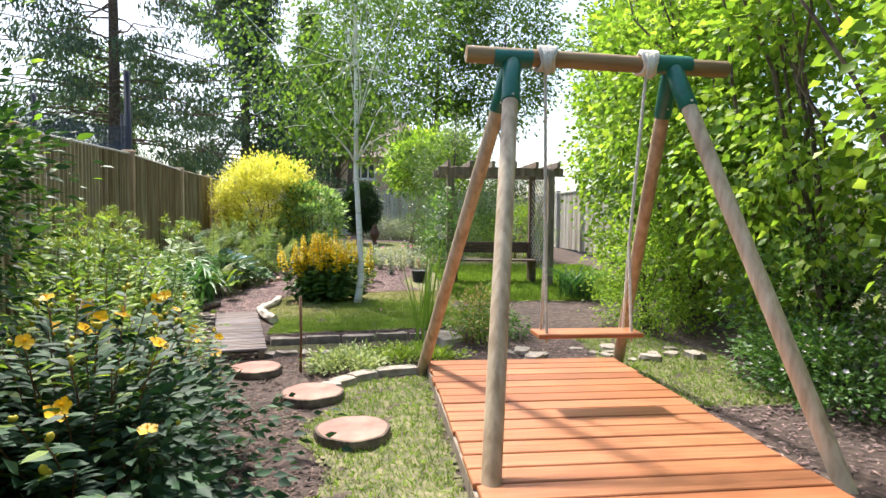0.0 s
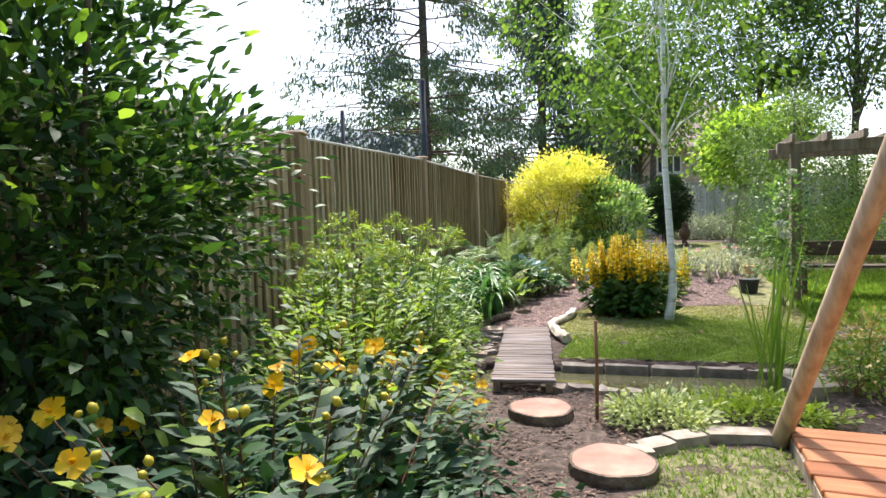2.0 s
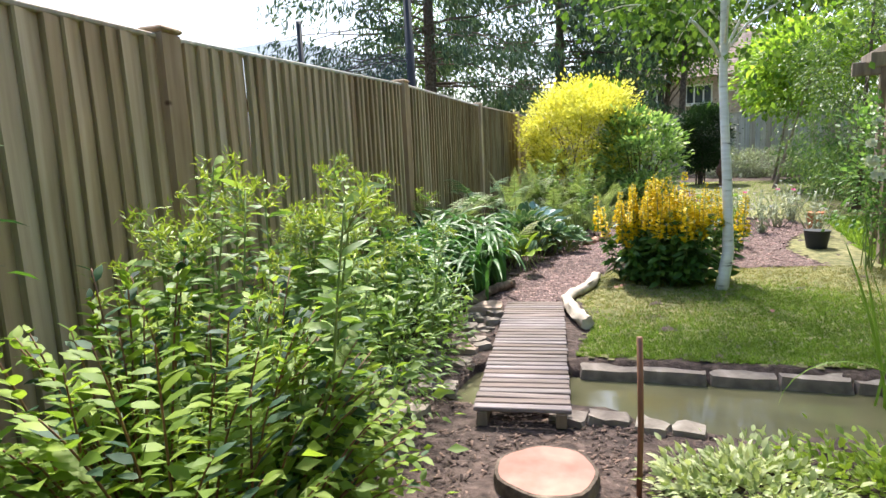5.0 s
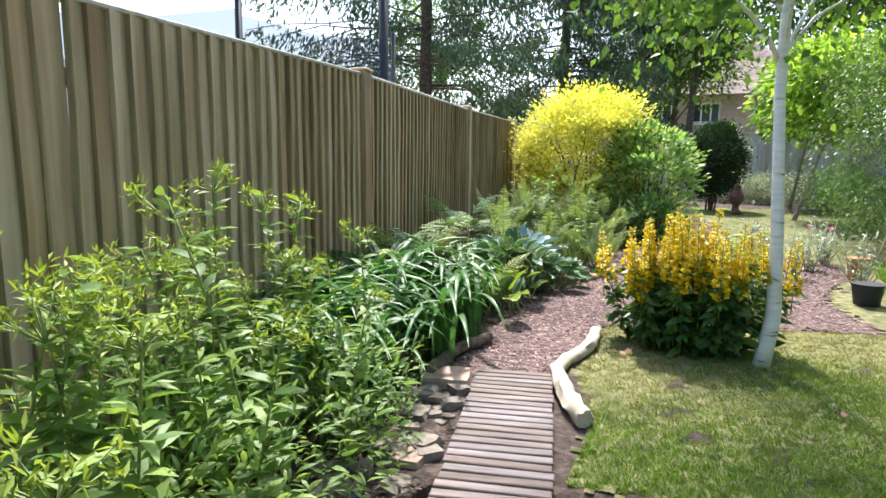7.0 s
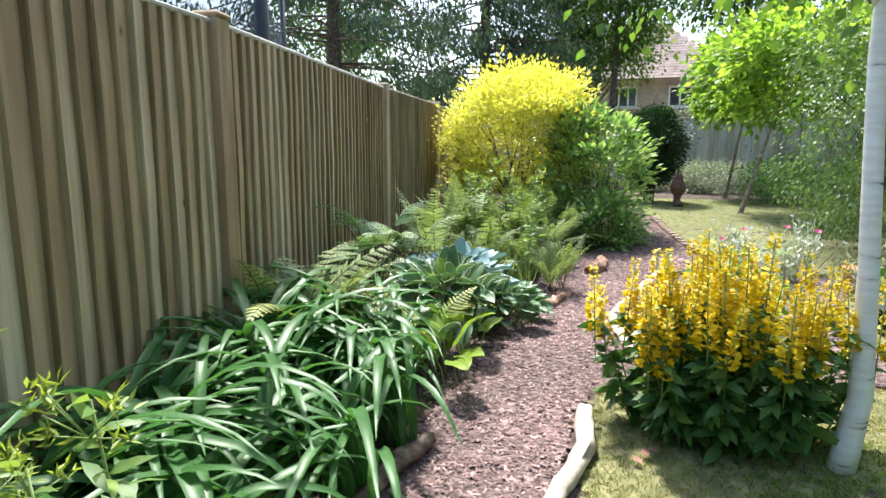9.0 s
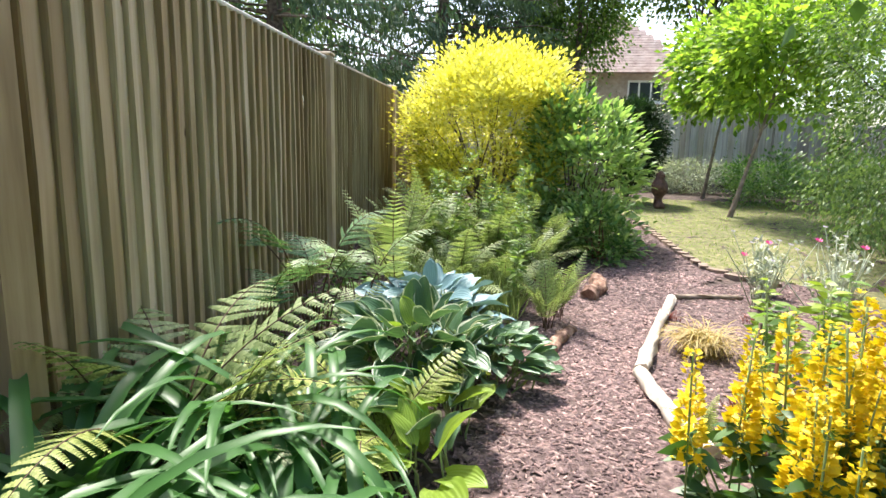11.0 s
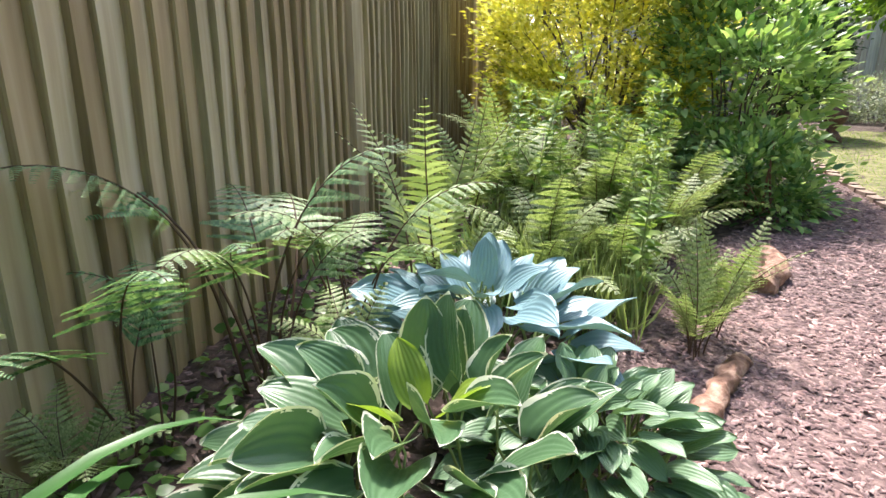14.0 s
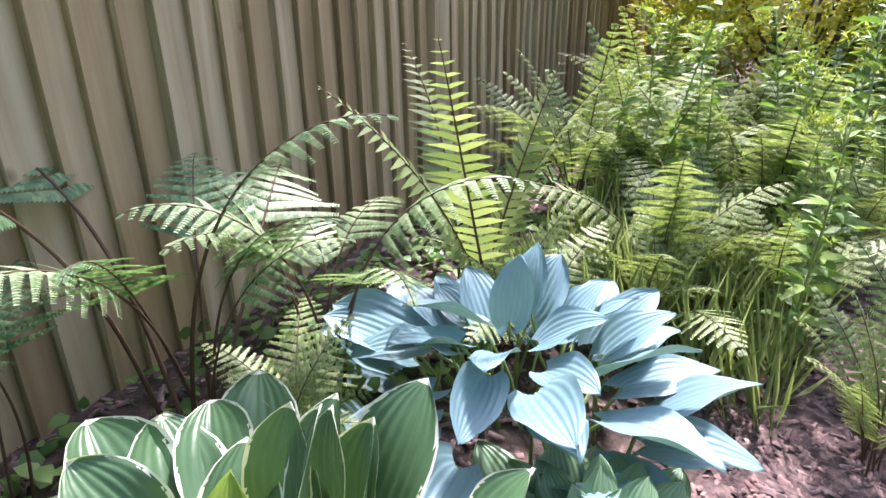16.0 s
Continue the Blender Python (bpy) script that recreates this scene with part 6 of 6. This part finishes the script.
for i, (xx, yy) in enumerate(ring):
    top = (2.66, 3.3, 2.9)[i] if i < 3 else 2.0
    part("pole", smooth(mesh_of("pole", [(*tube([(xx, yy, -0.1), (xx, yy, 1.0), (xx * 0.99, yy * 0.99, top)], 0.05 if i == 1 else 0.028, 8), M_BLACK)])), tramp, "dark padded upright pole")
    x2, y2 = ring[(i + 1) % n]
    v = np.array([(xx, yy, 0.9), (x2, y2, 0.9), (x2, y2, 2.5), ((xx + x2) / 2, (yy + y2) / 2, 2.42), (xx, yy, 2.45)])
    part("net", mesh_of("net", [(v, np.array([(0, 1, 3), (1, 2, 3), (0, 3, 4)]), M_NET)]), tramp, "dark see-through safety net")
a = np.linspace(0, 2 * np.pi, 33)
part("rim", smooth(mesh_of("rim", [(*tube(np.stack([1.9 * np.cos(a), 1.9 * np.sin(a), np.full(33, 0.85)], 1), 0.07, 8, 0, False), M_BLACK)])), tramp)
part("mat", mesh_of("mat", [(*tube([(0, 0, 0.84), (0, 0, 0.855)], 1.85, 32), M_BLACK)]), tramp, "black bounce mat")

# ---- arbour ----
arb = thing("arbour", "weathered timber garden arbour with trellis side and slatted top", "arbour", (1.24, 9.5, gz(1.24, 9.5)))
AW, AD = 1.69, 0.75
for xx, yy in ((0, 0), (AW, 0), (0.1, AD), (AW - 0.12, AD)):
    part("post", mesh_of("post", [(*box(xx - 0.05, xx + 0.05, yy - 0.05, yy + 0.05, -0.05, 1.98, 0.006), M_OLDWOOD)]), arb, "square timber post")
for yy in (0, AD):
    part("top_beam", mesh_of("top_beam", [(*box(-0.2, AW + 0.2, yy - 0.03, yy + 0.03, 1.86, 2.0, 0.008), M_OLDWOOD)]), arb)
for i in range(6):
    xx = -0.05 + i * (AW + 0.1) / 5
    part("rafter", mesh_of("rafter", [(*box(xx - 0.025, xx + 0.025, -0.25, AD + 0.25, 1.98, 2.08, 0.006), M_OLDWOOD)]), arb)
lat = []
for i in range(-14, 15):
    for sg in (-1, 1):
        z0, z1 = 0.3, 1.82
        p0, p1 = i * 0.105, i * 0.105 + sg * (z1 - z0)
        k0, k1 = 0.0, 1.0
        lo, hi = 0.05, AD - 0.05
        d = p1 - p0
        ks = sorted(((lo - p0) / d, (hi - p0) / d))
        k0, k1 = max(0, ks[0]), min(1, ks[1])
        if k1 - k0 > 0.03:
            a0 = np.array([AW - 0.02 + 0.006 * sg - 0.12 * (p0 + d * k0) / AD, p0 + d * k0, z0 + (z1 - z0) * k0])
            a1 = np.array([AW - 0.02 + 0.006 * sg - 0.12 * (p0 + d * k1) / AD, p0 + d * k1, z0 + (z1 - z0) * k1])
            me = mesh_of("lath", [(*tube([a0, a1], 0.011, 4), M_GREYWOOD)])
            part("lath", me, arb)
bench = thing("bench", "dark stained timber bench inside the arbour", "bench", (1.28, 9.75, gz(1.3, 9.75)))
for i in range(3):
    part("seat_slat", mesh_of("seat_slat", [(*box(0.05, 1.5, 0.02 + i * 0.13, 0.14 + i * 0.13, 0.42, 0.45, 0.005), M_DARKWOOD)]), bench)
part("backrest", mesh_of("backrest", [(*box(0.05, 1.5, 0.43, 0.46, 0.55, 0.74, 0.005), M_DARKWOOD)]), bench, "dark plank backrest")
for xx in (0.08, 1.44):
    part("leg", mesh_of("leg", [(*box(xx, xx + 0.06, 0.05, 0.42, -0.02, 0.42, 0.005), M_DARKWOOD), (*box(xx, xx + 0.06, 0.4, 0.45, 0.42, 0.74, 0.005), M_DARKWOOD)]), bench)
rose, rp = bush("climbing_rose", "climbing rose with white blooms up the arbour post", "climbing plant", (1.08, 9.28, 1.0), (0.2, 0.2, 0.75), 1300, 0.055, M_SHRUB, LEAF2, 40, 0.1, 10, 0.3, 0, None, 0, None, M_GSTEM, 0.006)
pet = []
for j in range(4):
    m = 5 + j * 2
    a = np.arange(m) * 6.283 / m + j
    pet.append((*leaves(np.zeros((m, 3)) + (0, 0, 0.006 * (3 - j)), np.stack([np.cos(a), np.sin(a), np.full(m, 1.1 - 0.35 * j)], 1), 0.035 + 0.008 * j, leaf2(0.5, 0.12, 0.05)), M_WHITEPETAL))
bloom = mesh_of("bloom", pet)
for q in [(1.0, 9.05, 1.14), (1.03, 9.06, 1.5), (1.0, 9.1, 1.3), (1.06, 9.05, 1.02), (1.15, 9.1, 1.75)]:
    part("bloom", bloom, rose, "white double rose bloom", pose(*(np.array(q) - np.array(rose.location)), 55, -20, 0) @ Matrix.Scale(1.25 if q[2] < 1.2 else 0.9, 4))


# ---- pond plants and small things ----
def reeds(at, n, h, label, mat, w=0.012, arch=(0.2, 0.7), name="reed_clump", cat="reeds", spread=0.05, nbent=0):
    ob = thing(name, label, cat, (*at, max(gz(*at) - 0.12, -0.1)) if name == "reed_clump" else (*at, gz(*at)))
    kinds_ = [strap_mesh(h * RNG.uniform(0.8, 1.1), w, RNG.uniform(*arch), mat, 9, "blade") for _ in range(6)]
    bent = strap_mesh(h * 0.8, w, 2.9, mat, 12, "blade")
    for i in range(n):
        part("blade", bent if i < nbent else kinds_[i % 6], ob, m=pose(RNG.normal(0, spread), RNG.normal(0, spread), 0, RNG.normal(0, 4), 0, RNG.uniform(0, 360)) @ Matrix.Scale(RNG.uniform(0.6, 1.05), 4))
    return ob


reeds((0.52, 6.02), 28, 1.25, "tall upright yellow-green iris leaves in the pond", M_REED, 0.01, (0.1, 0.4), spread=0.07, nbent=5)
reeds((3.0, 8.4), 90, 0.75, "clump of dark green strap leaves by the arbour", M_STRAP, 0.013, (0.9, 1.8), "strap_plant", "perennial", 0.1)
reeds((-0.72, 10.5), 420, 0.38, "tuft of straw-coloured ornamental grass", M_TAN, 0.0035, (1.9, 2.9), "ornamental_grass", "grass tuft", 0.06)
for q in [(-0.72, 9.75), (-0.78, 11.15), (-0.2, 11.2)]:
    reeds(q, 40, 0.12, "small tuft of dark red sedge", M_RUST, 0.0025, (0.8, 1.8), "red_sedge", "grass tuft", 0.03)
# patches at the pond's near side
bush("variegated_groundcover", "cream and green variegated ground cover by the pond", "ground cover", (-0.22, 4.92, 0.05), (0.3, 0.32, 0.07), 2600, 0.04, M_VARIEG, LEAF8, 50, 0.05, 6, 0.3, 0, None, 0, lambda p: p[:, 1] > 4.66, M_GSTEM, 0.003, "", 0.1)
bush("lime_groundcover", "lime-green leafy ground cover along the pond", "ground cover", (0.33, 5.22, 0.03), (0.5, 0.22, 0.05), 2600, 0.045, M_LIMECOVER, LEAF8, 50, 0.045, 6, 0.3, 0, None, 0, None, M_GSTEM, 0.003)
bush("spotted_shrub", "small shrub with yellow and reddish leaves beside the pond", "shrub", (1.0, 5.75, 0.27), (0.2, 0.2, 0.28), 1200, 0.04, M_HYPTOP, LEAF2, 40, 0.07, 12, 0.4, 0, M_TAN, 0.3, None, M_STEM, 0.005)
bush("low_plant", "small leafy plant by the pond corner", "perennial", (1.35, 6.2, 0.18), (0.35, 0.3, 0.2), 1200, 0.05, M_SHRUB, LEAF2, 30, 0.08, 6, 0.4)
for i in range(26):
    xx, yy = RNG.uniform(1.1, 3.0), RNG.uniform(4.98, 5.5)
    s = RNG.uniform(0.05, 0.14)
    stone("rockery_stone", (xx, yy, -0.02), (s * 1.4, s, s * 0.6), RNG.uniform(0, 180), "small pale rock behind the deck", M_STONE, "rocks behind the deck", 0.22)


# bare pale logs edging the path
def log(name, pts, r, label, mat):
    pts = np.array(pts, float)
    k = np.linspace(0, 1, 4 * len(pts))
    kk = np.linspace(0, 1, len(pts))
    line = np.stack([np.interp(k, kk, pts[:, j]) for j in range(3)], 1)
    line[:, 2] += ground_z(line[:, 0], line[:, 1])
    line += RNG.normal(0, 0.1 * r, line.shape)
    ob = thing(name, label, "log", tuple(line[0]))
    part("log_wood", smooth(mesh_of("log_wood", [(*tube(line - line[0], r * (1 - 0.25 * k) * (1 + 0.12 * np.sin(9 * k)), 12, 0.14), mat)]), 60), ob)


log("path_log", [(-1.12, 6.82, 0.05), (-1.3, 7.15, 0.05), (-1.42, 7.5, 0.04), (-1.3, 7.95, 0.05), (-1.31, 8.4, 0.04)], 0.05, "bare bleached log edging the lawn", M_PALELOG)
log("path_log", [(-0.98, 9.22, 0.04), (-1.08, 9.62, 0.045), (-1.16, 10.02, 0.05)], 0.05, "bare bleached log edging the bed", M_PALELOG)
log("path_log", [(-1.15, 10.06, 0.05), (-0.95, 10.8, 0.045), (-0.68, 11.65, 0.04)], 0.042, "thin bleached log along the path", M_PALELOG)
log("path_log", [(-0.66, 11.72, 0.03), (-0.35, 11.8, 0.03), (-0.1, 11.82, 0.03)], 0.025, "thin dark stick closing the bed", M_OLDWOOD)
log("border_log", [(-1.72, 10.15, 0.02), (-1.62, 10.45, 0.035), (-1.52, 10.75, 0.02)], 0.05, "split brown log beside the fern", M_BROKEN)
log("border_log", [(-1.36, 11.55, 0.03), (-1.24, 11.85, 0.06), (-1.26, 12.15, 0.03)], 0.07, "weathered log at the edge of the path", M_BROKEN)
log("border_log", [(-2.12, 7.05, 0.03), (-2.1, 7.5, 0.06), (-2.0, 7.9, 0.05)], 0.05, "rough bark log along the daylilies", M_BARK)
brick_me = stone_mesh("edging_brick", 0.2, 0.085, 0.075, M_EDGE, 0.08)
for i in range(18):
    yy = 12.35 + 0.17 * i
    xx = float(np.interp(yy, [12.3, 12.5, 12.8, 13.3, 14.2, 15.4], [0.35, 0.05, -0.16, -0.27, -0.39, -0.48]))
    ob = new("edging_brick", brick_me)
    ob.matrix_basis = pose(xx, yy, gz(xx, yy) - 0.03, 0, 0, 95 + RNG.normal(0, 7) + (35 if i < 3 else 0))
    tagged(ob, "weathered brick edging the far lawn", "brick", "lawn edging bricks")

# bird ornament: one plain shape
k = np.linspace(0, 1, 12)
bv, bf = tube(np.stack([0.0 * k, 0.05 * np.sin(2.4 * k) - 0.02, 0.62 * k], 1), np.array([0.09, 0.09, 0.05, 0.05, 0.09, 0.125, 0.135, 0.13, 0.1, 0.07, 0.075, 0.02]), 14)
kv, kf = tube([(0, -0.02, 0.56), (0, -0.1, 0.55), (0, -0.12, 0.52)], [0.03, 0.018, 0.004], 8)
tv_, tf_ = tube([(0, 0.06, 0.2), (0, 0.13, 0.05)], [0.06, 0.03], 8)
_b = new("bird_statue", smooth(mesh_of("bird_statue", [(bv, bf, M_BRONZE), (kv, kf, M_BRONZE), (tv_, tf_, M_BRONZE)])))
_b.matrix_basis = pose(0.05, 16.9, gz(0.05, 16.9), 0, 0, 20)
tagged(_b, "rusty brown bird statue standing on the lawn", "statue")
pot = thing("plant_pot", "black plastic plant pot on the bare bed", "plant pot", (0.8, 10.25, gz(0.8, 10.25)))
part("pot", smooth(mesh_of("pot", [(*tube([(0, 0, 0), (0, 0, 0.2), (0, 0, 0.205), (0, 0, 0.19), (0, 0, 0.17)], [0.1, 0.13, 0.138, 0.12, 0.02], 20), M_BLACK)]), 40), pot)
tpot = thing("terracotta_pot", "small terracotta pot beyond the birch", "plant pot", (0.95, 11.4, gz(0.95, 11.4)))
part("pot", smooth(mesh_of("pot", [(*tube([(0, 0, 0), (0, 0, 0.24), (0, 0, 0.25), (0, 0, 0.23), (0, 0, 0.2)], [0.07, 0.1, 0.115, 0.1, 0.02], 20), M_TERRA)]), 40), tpot)


# silver plants and phlox in the bed
for i, (xx, yy) in enumerate([(0.15, 12.0), (0.55, 11.7), (0.35, 11.2), (0.8, 12.2), (-0.05, 11.6), (0.9, 11.0)]):
    o = np.array((xx, yy, gz(xx, yy)))
    ob = thing("silver_campion", "silvery-leaved plant with thin stems and magenta flowers", "flowering plant", tuple(o), "silver plants in the bed")
    st, P = [], []
    for j in range(12):
        e = np.array([RNG.normal(0, 0.16), RNG.normal(0, 0.16), RNG.uniform(0.3, 0.58)])
        st.append(tube([(e[0] * 0.2, e[1] * 0.2, 0), e * (0.7, 0.7, 0.6), e], [0.005, 0.004, 0.003], 5))
        P.append(e * (0.6, 0.6, 1) * RNG.random((14, 1)))
        if j < 3:
            part("flower", fl, ob, "", pose(*e, 10, 10, 0))
    P = np.concatenate(P)
    part("branching", mesh_of("branching", [(*joined(st), M_SILVER)]), ob, kind="stuff")
    part("foliage", mesh_of("foliage", [(*leaves(P, RNG.standard_normal((len(P), 3)) + (0, 0, 0.4), 0.075, LANCE8), M_SILVER)]), ob)
pk = mesh_of("pink_flower", [(*leaves(np.zeros((7, 3)), [(math.cos(a), math.sin(a), 0.25) for a in np.arange(7) * 0.9], 0.035, leaf2(0.5, 0.05, 0)), M_PINK)])
for i, (xx, yy, z) in enumerate([(0.2, 12.25, 0.42), (0.62, 12.3, 0.45), (-0.02, 12.15, 0.33), (0.75, 11.8, 0.5)]):
    o = (xx, yy, gz(xx, yy))
    ob = thing("pink_campion", "magenta flower on a thin silver stem", "flower", o, "magenta flowers")
    part("stem", mesh_of("stem", [(*tube([(0, 0, -0.01), (0.01, 0, z * 0.5), (0, 0, z)], 0.003, 5), M_SILVER)]), ob)
    part("pink_flower", pk, ob, "magenta bloom", pose(0, 0, z, 25, 0, 0))
for i in range(22):
    yy = RNG.uniform(9.15, 10.4)
    xx = -0.82 + 0.25 * (yy - 9.2) + RNG.uniform(0.0, 0.6)
    h = RNG.uniform(0.4, 0.68)
    o = (xx, yy, gz(xx, yy))
    ob = thing("phlox", "upright leafy green phlox stem in the bed", "perennial", o, "phlox stems")
    part("stem", mesh_of("stem", [(*tube([(0, 0, -0.01), (0.02, 0, h * 0.5), (0, 0.02, h)], [0.005, 0.004, 0.003], 6), M_GSTEM)]), ob)
    t = RNG.uniform(0.1, 1, 34)
    a = RNG.uniform(0, 6.28, 34)
    part("foliage", mesh_of("foliage", [(*leaves(np.stack([0.01 + 0 * t, 0.01 * t, h * t], 1), np.stack([np.cos(a), np.sin(a), RNG.uniform(0, 0.5, 34)], 1), 0.1 * RNG.uniform(0.7, 1.2, 34), leaf8(0.19, 0.03, 0.2)), M_LIMECOVER if i % 2 else M_ASTER)]), ob)
for xx, yy, h, m, lab in ((-0.76, 9.22, 0.55, M_TERRA, "thin orange-brown stake among the phlox"), (-0.8, 9.34, 0.6, M_OLDWOOD, "thin weathered cane among the phlox")):
    ob = thing("garden_stake", lab, "stake", (xx, yy, gz(xx, yy)))
    part("rod", smooth(mesh_of("rod", [(*tube([(0, 0, -0.05), (0.004, 0.003, h * 0.5), (0.01, 0, h)], [0.009, 0.008, 0.008], 8, 0.03), m)])), ob)


# fallen leaves on the water and the grass
dead = mesh_of("fallen_leaf", [(*leaves(np.zeros((1, 3)), [(0, 1, 0.05)], 0.06, leaf8(0.3, 0.08, -0.1), tilt=0.01), M_CUT)])
for i, (xx, yy, z) in enumerate([(-0.72, 5.95, -0.046), (-0.55, 5.9, -0.046), (-0.1, 6.05, -0.046), (0.2, 5.85, -0.046), (-0.85, 5.8, -0.046), (-1.02, 8.02, 0.13), (-0.98, 8.1, 0.13), (-1.05, 7.95, 0.13), (0.1, 7.4, 0.12)]):
    ob = new("fallen_leaf", dead)
    ob.matrix_basis = pose(xx, yy, z, 0, 0, RNG.uniform(0, 360))
    tagged(ob, "curled orange-brown fallen leaf", "leaf", "fallen leaves")
